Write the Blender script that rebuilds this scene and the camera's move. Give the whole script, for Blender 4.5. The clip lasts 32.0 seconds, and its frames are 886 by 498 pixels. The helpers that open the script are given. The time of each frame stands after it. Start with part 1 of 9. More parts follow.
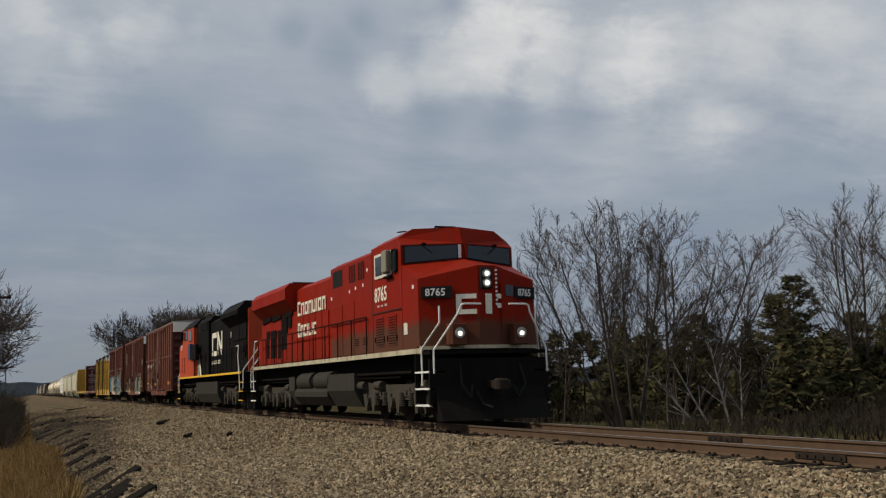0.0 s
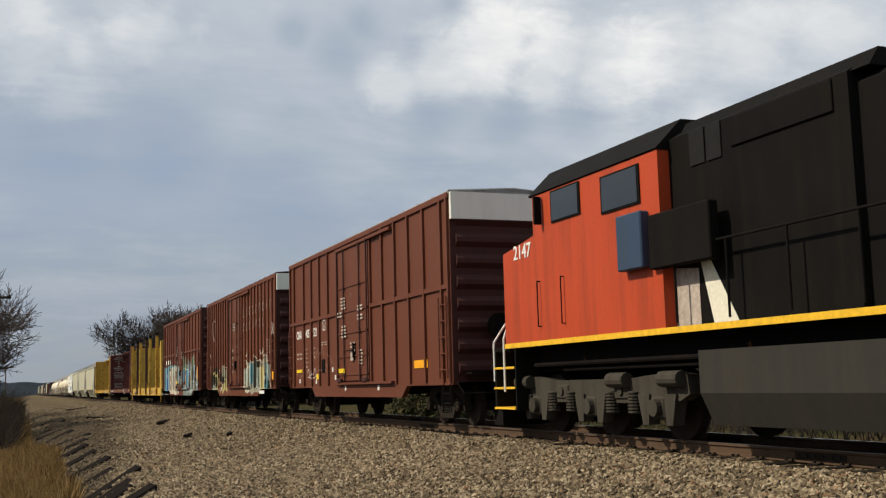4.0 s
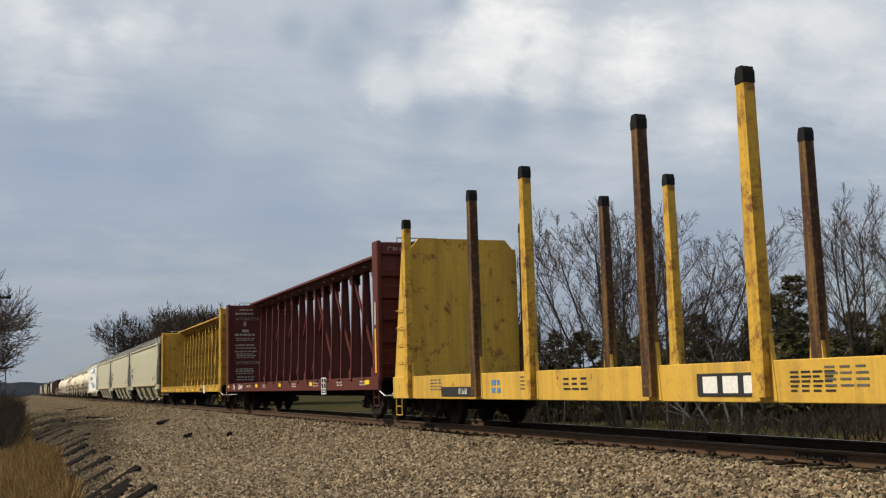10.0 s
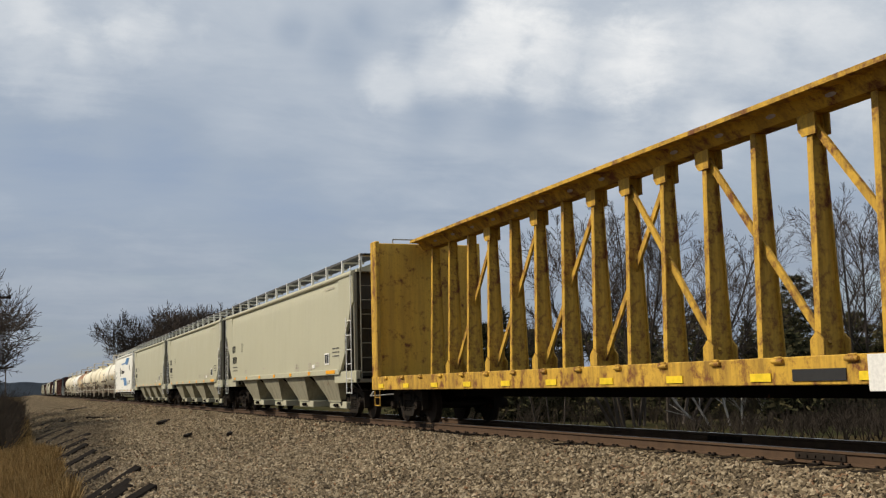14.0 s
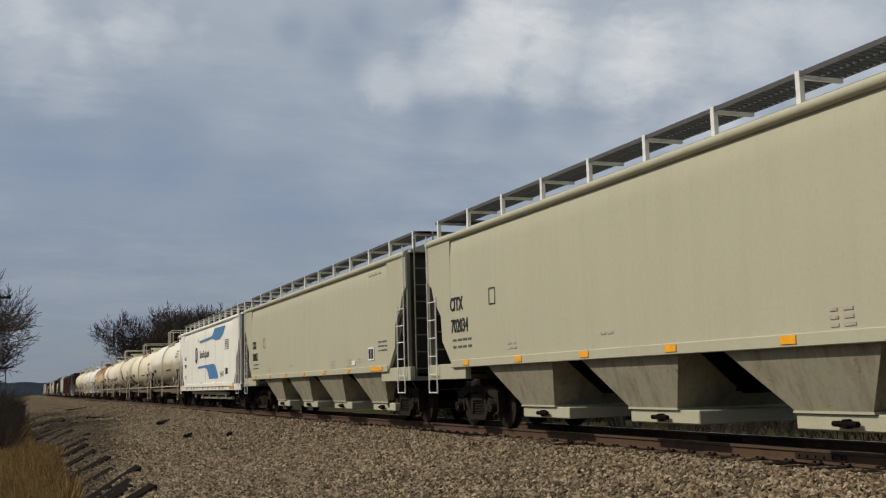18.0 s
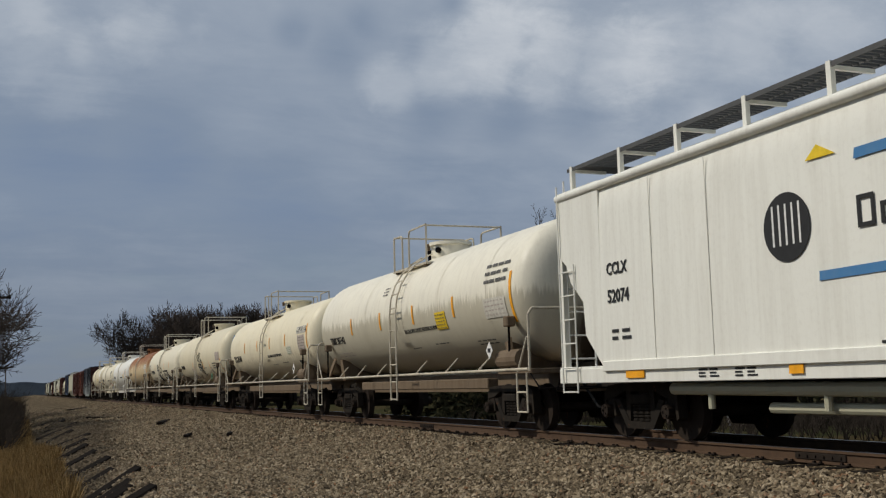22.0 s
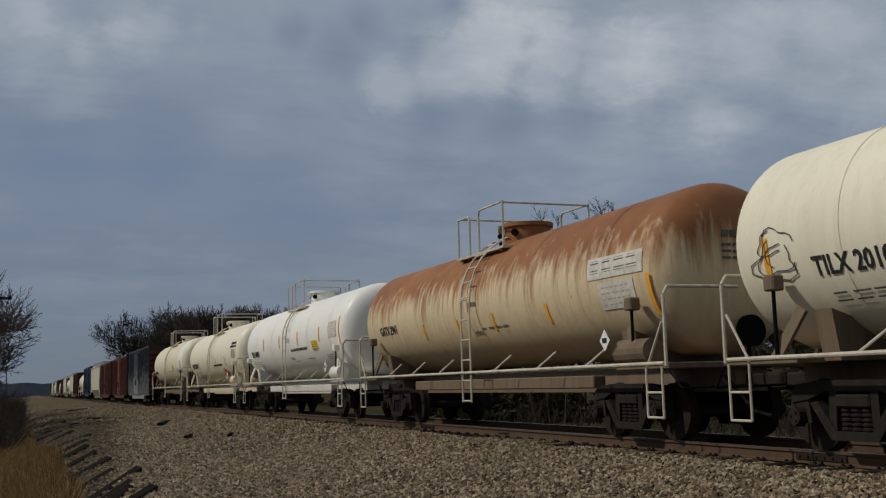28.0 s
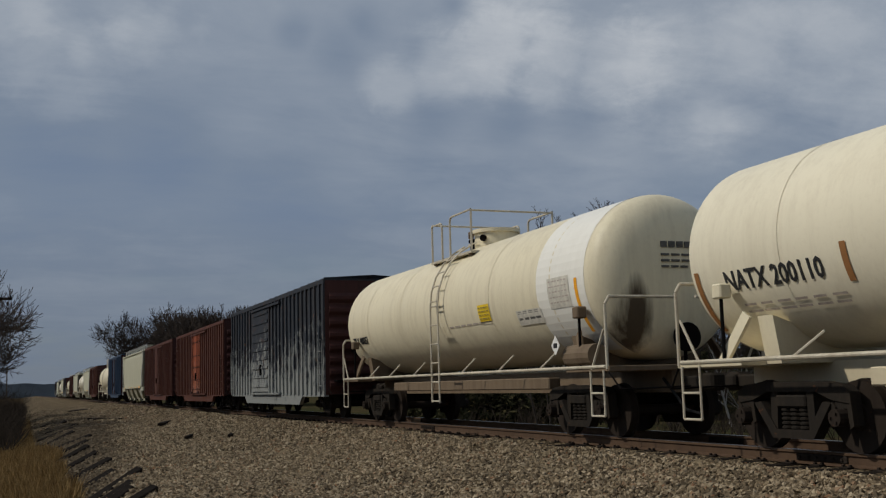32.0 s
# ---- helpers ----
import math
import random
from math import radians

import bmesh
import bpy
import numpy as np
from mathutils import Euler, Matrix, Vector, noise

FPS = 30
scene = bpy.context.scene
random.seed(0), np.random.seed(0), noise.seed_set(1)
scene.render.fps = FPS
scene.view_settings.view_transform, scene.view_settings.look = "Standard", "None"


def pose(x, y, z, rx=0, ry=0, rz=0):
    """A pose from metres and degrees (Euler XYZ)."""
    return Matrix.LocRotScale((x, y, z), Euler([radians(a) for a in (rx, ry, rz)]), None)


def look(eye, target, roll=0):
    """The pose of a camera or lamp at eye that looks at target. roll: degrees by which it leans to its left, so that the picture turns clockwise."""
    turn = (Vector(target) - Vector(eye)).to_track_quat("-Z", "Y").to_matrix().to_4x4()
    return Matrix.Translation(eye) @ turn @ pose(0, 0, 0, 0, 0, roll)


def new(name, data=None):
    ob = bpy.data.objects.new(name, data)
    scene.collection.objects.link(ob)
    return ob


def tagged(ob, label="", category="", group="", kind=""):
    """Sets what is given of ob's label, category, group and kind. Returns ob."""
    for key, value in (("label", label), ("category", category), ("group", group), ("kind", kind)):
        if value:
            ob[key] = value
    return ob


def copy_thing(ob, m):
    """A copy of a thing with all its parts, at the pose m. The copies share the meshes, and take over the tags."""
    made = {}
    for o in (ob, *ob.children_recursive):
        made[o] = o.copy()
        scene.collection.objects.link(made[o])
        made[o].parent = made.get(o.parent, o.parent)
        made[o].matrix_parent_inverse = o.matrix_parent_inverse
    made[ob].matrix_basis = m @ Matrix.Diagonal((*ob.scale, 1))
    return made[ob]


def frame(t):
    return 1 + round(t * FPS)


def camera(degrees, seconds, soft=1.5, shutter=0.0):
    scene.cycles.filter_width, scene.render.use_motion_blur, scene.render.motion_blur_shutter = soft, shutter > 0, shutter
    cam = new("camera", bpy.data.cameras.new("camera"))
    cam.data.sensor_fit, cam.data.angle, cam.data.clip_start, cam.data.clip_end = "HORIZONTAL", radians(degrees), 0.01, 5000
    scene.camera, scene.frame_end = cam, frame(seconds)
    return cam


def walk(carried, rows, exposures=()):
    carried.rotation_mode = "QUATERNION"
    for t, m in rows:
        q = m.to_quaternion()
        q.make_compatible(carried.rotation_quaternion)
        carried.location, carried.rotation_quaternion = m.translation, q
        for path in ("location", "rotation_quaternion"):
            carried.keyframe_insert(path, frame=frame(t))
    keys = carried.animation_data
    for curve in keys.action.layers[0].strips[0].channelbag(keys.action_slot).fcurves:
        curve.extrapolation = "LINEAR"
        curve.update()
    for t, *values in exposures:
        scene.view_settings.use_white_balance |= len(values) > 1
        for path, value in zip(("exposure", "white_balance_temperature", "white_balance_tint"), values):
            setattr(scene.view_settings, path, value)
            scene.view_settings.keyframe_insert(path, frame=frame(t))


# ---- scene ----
cam = camera(44.97, 32.0, soft=1.25)
EYE = Vector((-10.084, 0.0, 0.952))


def eye_pose(yaw, pitch, roll):
    a, b = radians(yaw), radians(pitch)
    ahead = Vector((-math.sin(a) * math.cos(b), math.cos(a) * math.cos(b), math.sin(b)))
    return look(EYE, EYE + ahead, roll)


walk(cam, [(0.0, eye_pose(-21.527, 7.119, -1.521)), (25.0, eye_pose(-21.527, 7.119, -1.521)),
           (28.0, eye_pose(-21.49, 7.16, -1.521)), (32.0, eye_pose(-21.47, 7.19, -1.521))],
     exposures=[(0, -0.42, 6800, 10), (1.2, -0.24, 6800, 10), (3, -0.05, 6850, 10), (6, -0.02, 6900, 10), (13, 0.0, 6800, 10), (15.5, -0.30, 6600, 10), (19, -0.46, 6450, 10), (21, -0.55, 6200, 10), (23, -0.84, 6180, 10), (28, -0.94, 6150, 10), (32, -0.94, 6200, 10)])

# ---- world, sun ----
SUN_EL, SUN_AZ = 43.0, -74.0     # azimuth from +y, clockwise seen from above


def sun_dir():
    e, a = radians(SUN_EL), radians(SUN_AZ)
    return Vector((math.sin(a) * math.cos(e), math.cos(a) * math.cos(e), math.sin(e)))


sun_data = bpy.data.lights.new("sun", "SUN")
sun_data.energy, sun_data.angle, sun_data.color = 4.2, radians(1.2), (1.0, 0.91, 0.77)
sun_ob = new("sun", sun_data)
sun_ob.matrix_world = look(sun_dir() * 500, (0, 0, 0))


def nd(nt, kind, **sets):
    n = nt.nodes.new(kind)
    for k, v in sets.items():
        if k == "op":
            n.operation = v
        elif k == "blend":
            n.blend_type = v
        elif k == "dtype":
            n.data_type = v
        elif k == "dims":
            n.noise_dimensions = v
    return n


def link(nt, a, b):
    nt.links.new(a, b)


def math_node(nt, op, a, b=None, c=None, clamp=False):
    n = nt.nodes.new("ShaderNodeMath")
    n.operation, n.use_clamp = op, clamp
    for i, v in enumerate((a, b, c)):
        if v is None:
            continue
        if isinstance(v, (int, float)):
            n.inputs[i].default_value = v
        else:
            nt.links.new(v, n.inputs[i])
    return n.outputs[0]


def noise_node(nt, vec, scale, detail=4.0, rough=0.5, dist=0.0):
    n = nt.nodes.new("ShaderNodeTexNoise")
    n.inputs["Scale"].default_value, n.inputs["Detail"].default_value = scale, detail
    n.inputs["Roughness"].default_value, n.inputs["Distortion"].default_value = rough, dist
    if vec is not None:
        nt.links.new(vec, n.inputs["Vector"])
    return n


def map_node(nt, vec, loc=(0, 0, 0), scale=(1, 1, 1), rot=(0, 0, 0)):
    n = nt.nodes.new("ShaderNodeMapping")
    n.inputs["Location"].default_value, n.inputs["Scale"].default_value = loc, scale
    n.inputs["Rotation"].default_value = [radians(v) for v in rot]
    nt.links.new(vec, n.inputs["Vector"])
    return n.outputs[0]


def ramp(nt, fac, stops, interp="LINEAR"):
    n = nt.nodes.new("ShaderNodeValToRGB")
    n.color_ramp.interpolation = interp
    el = n.color_ramp.elements
    while len(el) < len(stops):
        el.new(0.5)
    for e, (pos, c) in zip(el, stops):
        e.position = pos
        e.color = (c, c, c, 1) if isinstance(c, (int, float)) else (*c, 1)
    nt.links.new(fac, n.inputs[0])
    return n.outputs[0]


def mix(nt, fac, a, b, blend="MIX"):
    n = nt.nodes.new("ShaderNodeMix")
    n.data_type, n.blend_type = "RGBA", blend
    for i, v in ((0, fac), (6, a), (7, b)):
        if isinstance(v, (int, float)):
            n.inputs[i].default_value = v
        elif isinstance(v, tuple):
            n.inputs[i].default_value = (*v, 1)
        else:
            nt.links.new(v, n.inputs[i])
    return n.outputs[2]


world = bpy.data.worlds.new("sky")
scene.world = world
world.use_nodes = True
wt = world.node_tree
wt.nodes.clear()
sky = wt.nodes.new("ShaderNodeTexSky")
sky.sky_type, sky.sun_disc = "NISHITA", False
sky.sun_elevation, sky.sun_rotation = radians(SUN_EL), radians(SUN_AZ)
geo = wt.nodes.new("ShaderNodeTexCoord")
direction = geo.outputs["Generated"]
sep = wt.nodes.new("ShaderNodeSeparateXYZ")
link(wt, direction, sep.inputs[0])
# a cloud deck seen in perspective: direction over height
up = math_node(wt, "ADD", math_node(wt, "MAXIMUM", sep.outputs[2], 0.0), 0.16)
cu = math_node(wt, "DIVIDE", sep.outputs[0], up)
cv = math_node(wt, "DIVIDE", sep.outputs[1], up)
comb = wt.nodes.new("ShaderNodeCombineXYZ")
link(wt, cu, comb.inputs[0]), link(wt, cv, comb.inputs[1])
deck = comb.outputs[0]
n1 = noise_node(wt, map_node(wt, deck, (3.1, 1.7, 0)), 0.8, 6.0, 0.55, 0.3)
n2 = noise_node(wt, map_node(wt, deck, (7.4, 0.2, 2), (1.0, 1.7, 1.0)), 2.4, 9.0, 0.62, 0.4)
n3 = noise_node(wt, map_node(wt, direction, (0.4, 0.1, 0.7), (1.0, 1.0, 1.6)), 26.0, 7.0, 0.66, 0.3)
billow = math_node(wt, "ADD", math_node(wt, "MULTIPLY", math_node(wt, "SUBTRACT", n2.outputs[0], 0.5), 0.5), math_node(wt, "MULTIPLY", math_node(wt, "SUBTRACT", n3.outputs[0], 0.5), 0.5))


def cloud_bank(x, y, z, size):
    """One puff of a cloud bank round a direction: above 0 inside, ragged at its rim."""
    d = nd(wt, "ShaderNodeVectorMath", op="DISTANCE")
    link(wt, direction, d.inputs[0])
    d.inputs[1].default_value = Vector((x, y, z)).normalized()
    return math_node(wt, "SUBTRACT", 1.0, math_node(wt, "DIVIDE", d.outputs["Value"], size))


def bank(puffs, edge, soft):
    """Several puffs joined into one bank: 1 inside, 0 outside."""
    out = None
    for x, y, z, size in puffs:
        v = cloud_bank(x, y, z, size)
        out = v if out is None else math_node(wt, "SMOOTH_MAX", out, v, 0.25)
    out = math_node(wt, "ADD", out, math_node(wt, "MULTIPLY", billow, edge))
    return ramp(wt, math_node(wt, "MULTIPLY_ADD", out, 0.5, 0.5), [(0.5, 0.0), (0.5 + soft, 1.0)], "EASE")


# the bright bank over the train, thin puffs beside it, blue gaps between
BRIGHT_BANK = [(0.311, 0.910, 0.274, 0.037), (0.358, 0.887, 0.293, 0.053), (0.399, 0.863, 0.311, 0.058), (0.447, 0.844, 0.296, 0.053), (0.497, 0.820, 0.285, 0.061), (0.393, 0.877, 0.277, 0.032), (0.440, 0.856, 0.270, 0.032)]
VEIL = [(0.536, 0.796, 0.282, 0.079), (0.593, 0.750, 0.293, 0.090), (0.649, 0.707, 0.280, 0.090), (0.693, 0.679, 0.241, 0.095), (0.407, 0.854, 0.325, 0.084), (0.569, 0.788, 0.235, 0.058)]
LEFT_PUFFS = [(0.004, 0.958, 0.288, 0.063), (0.046, 0.958, 0.282, 0.053), (-0.010, 0.946, 0.323, 0.058), (0.087, 0.946, 0.312, 0.048), (0.028, 0.967, 0.252, 0.042)]
SMALL_PUFFS = [(0.071, 0.948, 0.311, 0.020), (0.142, 0.936, 0.322, 0.016), (0.041, 0.956, 0.292, 0.016), (0.003, 0.948, 0.320, 0.021), (0.115, 0.934, 0.337, 0.021)]
LOW_VEIL = [(0.008, 0.994, 0.111, 0.079), (0.084, 0.991, 0.107, 0.063), (-0.020, 0.991, 0.135, 0.063), (0.500, 0.841, 0.209, 0.058), (0.573, 0.797, 0.190, 0.063), (0.279, 0.936, 0.214, 0.063)]
BLUE_GAPS = [(0.264, 0.915, 0.304, 0.040), (0.223, 0.921, 0.320, 0.026), (0.330, 0.893, 0.306, 0.018), (0.282, 0.902, 0.328, 0.032), (0.358, 0.868, 0.343, 0.021)]
DARK_BELLY = [(0.347, 0.906, 0.243, 0.037), (0.415, 0.878, 0.239, 0.037), (0.476, 0.849, 0.230, 0.032), (0.120, 0.968, 0.222, 0.084), (0.220, 0.958, 0.184, 0.084), (0.024, 0.978, 0.209, 0.069)]
cloud_f = math_node(wt, "ADD", math_node(wt, "MULTIPLY_ADD", math_node(wt, "MINIMUM", sep.outputs[2], 0.42), 0.42, 0.318), math_node(wt, "MULTIPLY", math_node(wt, "SUBTRACT", n1.outputs[0], 0.5), 0.30))
cloud_f = math_node(wt, "ADD", cloud_f, math_node(wt, "MULTIPLY", math_node(wt, "SUBTRACT", n2.outputs[0], 0.5), 0.17))
cloud_f = math_node(wt, "ADD", cloud_f, math_node(wt, "MULTIPLY", math_node(wt, "SUBTRACT", n3.outputs[0], 0.5), 0.05))
for puffs, edge, soft, gain in ((BRIGHT_BANK, 1.3, 0.34, 0.115), (VEIL, 1.3, 0.50, 0.13), (LEFT_PUFFS, 2.2, 0.80, 0.075), (SMALL_PUFFS, 2.6, 0.60, 0.045), (LOW_VEIL, 0.9, 0.5, 0.02), (BLUE_GAPS, 1.8, 0.55, -0.07), (DARK_BELLY, 1.4, 0.9, -0.05)):
    cloud_f = math_node(wt, "ADD", cloud_f, math_node(wt, "MULTIPLY", bank(puffs, edge, soft), gain))
cloud_col = ramp(wt, cloud_f, [(0.22, (0.270, 0.365, 0.535)), (0.36, (0.365, 0.445, 0.565)), (0.52, (0.585, 0.648, 0.73)), (0.72, (0.94, 0.965, 0.99)), (0.92, (1.1, 1.1, 1.1))])
haze = math_node(wt, "SUBTRACT", 1.0, math_node(wt, "MULTIPLY", math_node(wt, "ABSOLUTE", sep.outputs[2]), 6.0), clamp=True)
cloud_col = mix(wt, math_node(wt, "MULTIPLY", haze, 0.75), cloud_col, (0.30, 0.345, 0.41))
clear = nd(wt, "ShaderNodeVectorMath", op="SCALE")
link(wt, sky.outputs[0], clear.inputs[0])
clear.inputs["Scale"].default_value = 0.10
cover = ramp(wt, noise_node(wt, map_node(wt, deck, (1.3, 5.5, 4)), 0.9, 4.0).outputs[0], [(0.30, 0.72), (0.48, 1.0)])
final = mix(wt, cover, clear.outputs[0], cloud_col)
bg = wt.nodes.new("ShaderNodeBackground")
link(wt, final, bg.inputs[0])
bg.inputs[1].default_value = 1.0
wout = wt.nodes.new("ShaderNodeOutputWorld")
link(wt, bg.outputs[0], wout.inputs[0])

# ---- materials ----
MATS = {}


def base_mat(name, rough=0.6, metal=0.0):
    m = bpy.data.materials.new(name)
    m.use_nodes = True
    nt = m.node_tree
    b = nt.nodes["Principled BSDF"]
    b.inputs["Roughness"].default_value, b.inputs["Metallic"].default_value = rough, metal
    b.inputs["Specular IOR Level"].default_value = 0.22
    MATS[name] = m
    return m, nt, b


def bump(nt, b, height, strength, dist=0.01):
    n = nt.nodes.new("ShaderNodeBump")
    n.inputs["Strength"].default_value, n.inputs["Distance"].default_value = strength, dist
    link(nt, height, n.inputs["Height"])
    link(nt, n.outputs[0], b.inputs["Normal"])


def paint(name, col, dirt=(0.10, 0.075, 0.05), amount=0.35, rust=0.0, rough=0.5, fade=0.12, low=0.0, metal=0.0, streak=1.0, rust_top=None, grime=None, stain=None, peel=None):
    """Weathered paint on steel: blotches, grime streaks that run down, flecks of rust, road dirt that rises to a height low."""
    m, nt, b = base_mat(name, rough, metal)
    co = nt.nodes.new("ShaderNodeTexCoord").outputs["Object"]
    blot = noise_node(nt, co, 0.7, 5.0, 0.6)
    fine = noise_node(nt, co, 14.0, 4.0, 0.6)
    run = noise_node(nt, map_node(nt, co, scale=(3.0, 3.0, 0.22)), 1.6, 5.0, 0.65)
    c = mix(nt, math_node(nt, "MULTIPLY", ramp(nt, blot.outputs[0], [(0.3, 0.0), (0.7, 1.0)]), fade), col, tuple(min(1, v * 1.25 + 0.03) for v in col))
    c = mix(nt, math_node(nt, "MULTIPLY", ramp(nt, run.outputs[0], [(0.45, 0.0), (0.75, 1.0)]), amount * streak), c, dirt)
    c = mix(nt, math_node(nt, "MULTIPLY", ramp(nt, fine.outputs[0], [(0.5, 0.0), (0.8, 1.0)]), amount * 0.5), c, dirt)
    if rust:
        spots = noise_node(nt, co, 2.6, 8.0, 0.75)
        c = mix(nt, ramp(nt, spots.outputs[0], [(0.66 - 0.22 * rust, 0.0), (0.74 - 0.16 * rust, 1.0)]), c, (0.16, 0.062, 0.025))
    sx = nt.nodes.new("ShaderNodeSeparateXYZ")
    link(nt, co, sx.inputs[0])
    if low:
        wz = math_node(nt, "ADD", sx.outputs[2], math_node(nt, "MULTIPLY", run.outputs[0], 0.9))
        c = mix(nt, math_node(nt, "MULTIPLY", ramp(nt, math_node(nt, "DIVIDE", wz, low + 1.0), [(0.35, 1.0), (1.0, 0.0)]), 0.75), c, dirt)
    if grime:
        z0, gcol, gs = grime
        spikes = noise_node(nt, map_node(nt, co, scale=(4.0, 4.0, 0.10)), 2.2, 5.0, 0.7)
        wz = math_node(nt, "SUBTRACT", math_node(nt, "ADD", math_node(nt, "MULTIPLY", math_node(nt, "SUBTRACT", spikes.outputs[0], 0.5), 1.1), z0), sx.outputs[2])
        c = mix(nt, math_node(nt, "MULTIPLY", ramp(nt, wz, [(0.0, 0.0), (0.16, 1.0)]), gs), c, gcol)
    if rust_top is not None:
        wz = math_node(nt, "ADD", sx.outputs[2], math_node(nt, "MULTIPLY", math_node(nt, "SUBTRACT", run.outputs[0], 0.5), 2.2))
        f = ramp(nt, math_node(nt, "SUBTRACT", wz, rust_top - 0.5), [(0.1, 0.0), (0.75, 1.0)])
        rc = ramp(nt, blot.outputs[0], [(0.3, (0.20, 0.075, 0.025)), (0.7, (0.33, 0.15, 0.06))])
        c = mix(nt, f, c, rc)
    if stain:
        # a spill that runs down from one place: (x, z, half width, how far it runs)
        px, pz, pw, pl = stain
        dx = math_node(nt, "DIVIDE", math_node(nt, "ABSOLUTE", math_node(nt, "SUBTRACT", sx.outputs[0], px)), pw)
        dz = math_node(nt, "DIVIDE", math_node(nt, "ABSOLUTE", math_node(nt, "SUBTRACT", sx.outputs[2], pz)), pl)
        near = math_node(nt, "SUBTRACT", 1.25, math_node(nt, "ADD", math_node(nt, "POWER", dx, 1.5), math_node(nt, "POWER", dz, 2.0)))
        near = math_node(nt, "ADD", near, math_node(nt, "MULTIPLY", math_node(nt, "SUBTRACT", run.outputs[0], 0.5), 1.6))
        c = mix(nt, ramp(nt, near, [(0.1, 0.0), (0.9, 0.92)]), c, (0.040, 0.022, 0.012))
    if peel:
        # flaking to a pale undercoat, most of it low down: (height, colour, share)
        pz, pcol, share = peel
        flakes = noise_node(nt, map_node(nt, co, scale=(1.5, 1.5, 0.7)), 2.4, 7.0, 0.72)
        wz = math_node(nt, "ADD", math_node(nt, "MULTIPLY", math_node(nt, "SUBTRACT", pz, sx.outputs[2]), 0.10), flakes.outputs[0])
        c = mix(nt, math_node(nt, "MULTIPLY", ramp(nt, wz, [(0.50, 0.0), (0.60, 1.0)]), share), c, pcol)
    link(nt, c, b.inputs["Base Color"])
    link(nt, ramp(nt, blot.outputs[0], [(0.2, max(0.0, rough - 0.1)), (0.8, min(1.0, rough + 0.2))]), b.inputs["Roughness"])
    bump(nt, b, blot.outputs[0], 0.15, 0.02)
    return m


def plain(name, col, rough=0.5, metal=0.0, vary=0.12, scale=8.0, emit=None):
    m, nt, b = base_mat(name, rough, metal)
    co = nt.nodes.new("ShaderNodeTexCoord").outputs["Object"]
    n = noise_node(nt, co, scale, 4.0, 0.6)
    lo, hi = tuple(v * (1 - vary) for v in col), tuple(min(1, v * (1 + vary)) for v in col)
    link(nt, ramp(nt, n.outputs[0], [(0.3, lo), (0.7, hi)]), b.inputs["Base Color"])
    if emit:
        b.inputs["Emission Color"].default_value, b.inputs["Emission Strength"].default_value = (*col, 1), emit
    return m


M_STEEL = paint("dirty_steel", (0.006, 0.005, 0.005), (0.015, 0.011, 0.008), 0.6, rust=0.12, rough=0.75)
M_TRUCK = paint("truck_iron", (0.022, 0.019, 0.016), (0.052, 0.040, 0.028), 0.6, rust=0.12, rough=0.8)
M_WHEEL = paint("wheel_steel", (0.030, 0.023, 0.018), (0.016, 0.013, 0.011), 0.6, rust=0.15, rough=0.6)
M_TREAD = plain("wheel_tread", (0.35, 0.34, 0.33), 0.3, 1.0)
M_BLACK = plain("black_rubber", (0.02, 0.02, 0.02), 0.7)
M_RAIL = paint("rail_rust", (0.088, 0.053, 0.031), (0.045, 0.028, 0.018), 0.6, rough=0.8)
M_RAILTOP = plain("rail_top", (0.34, 0.33, 0.33), 0.35, 1.0, 0.2, 3.0)
M_CREO = paint("creosote_wood", (0.019, 0.015, 0.012), (0.010, 0.008, 0.007), 0.7, rough=0.9)
M_GREY_WOOD = paint("grey_wood", (0.13, 0.11, 0.09), (0.05, 0.04, 0.03), 0.6, rough=0.9)
paint("boxcar_brown", (0.120, 0.033, 0.014), (0.055, 0.023, 0.013), 0.45, rust=0.1, rough=0.55, fade=0.25)
# the brown darkened for the sunless end walls, so part of their shade is painted
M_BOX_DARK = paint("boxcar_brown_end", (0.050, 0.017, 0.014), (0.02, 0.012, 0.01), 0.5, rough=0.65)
M_GALV = paint("galvanised_roof", (0.36, 0.37, 0.36), (0.14, 0.11, 0.09), 0.4, rough=0.5)
M_YEL = paint("rail_yellow", (0.57, 0.35, 0.055), (0.16, 0.10, 0.05), 0.5, rust=0.3, rough=0.55, fade=0.3)
M_YEL2 = paint("worn_yellow_panel", (0.56, 0.34, 0.05), (0.17, 0.10, 0.04), 0.5, rust=0.55, rough=0.65, fade=0.3)
M_YEL_RUST = paint("rusty_yellow", (0.56, 0.335, 0.045), (0.11, 0.055, 0.024), 0.85, rust=0.75, rough=0.65, fade=0.2)
M_STAKE = paint("rust_eaten_yellow", (0.048, 0.022, 0.013), (0.36, 0.21, 0.045), 0.8, rust=0.3, rough=0.75, fade=0.3)
M_PALE = paint("pale_end_panel", (0.70, 0.73, 0.66), (0.40, 0.38, 0.32), 0.2, rough=0.5)
M_MAROON = paint("maroon", (0.100, 0.024, 0.018), (0.05, 0.020, 0.016), 0.4, rust=0.12, rough=0.55)
M_HOP = paint("hopper_grey", (0.43, 0.415, 0.30), (0.225, 0.195, 0.14), 0.32, rough=0.5, fade=0.1, streak=0.35)
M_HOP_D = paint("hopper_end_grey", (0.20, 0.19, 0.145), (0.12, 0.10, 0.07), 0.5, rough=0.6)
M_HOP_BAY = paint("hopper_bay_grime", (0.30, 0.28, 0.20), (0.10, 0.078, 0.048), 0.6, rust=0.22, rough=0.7)
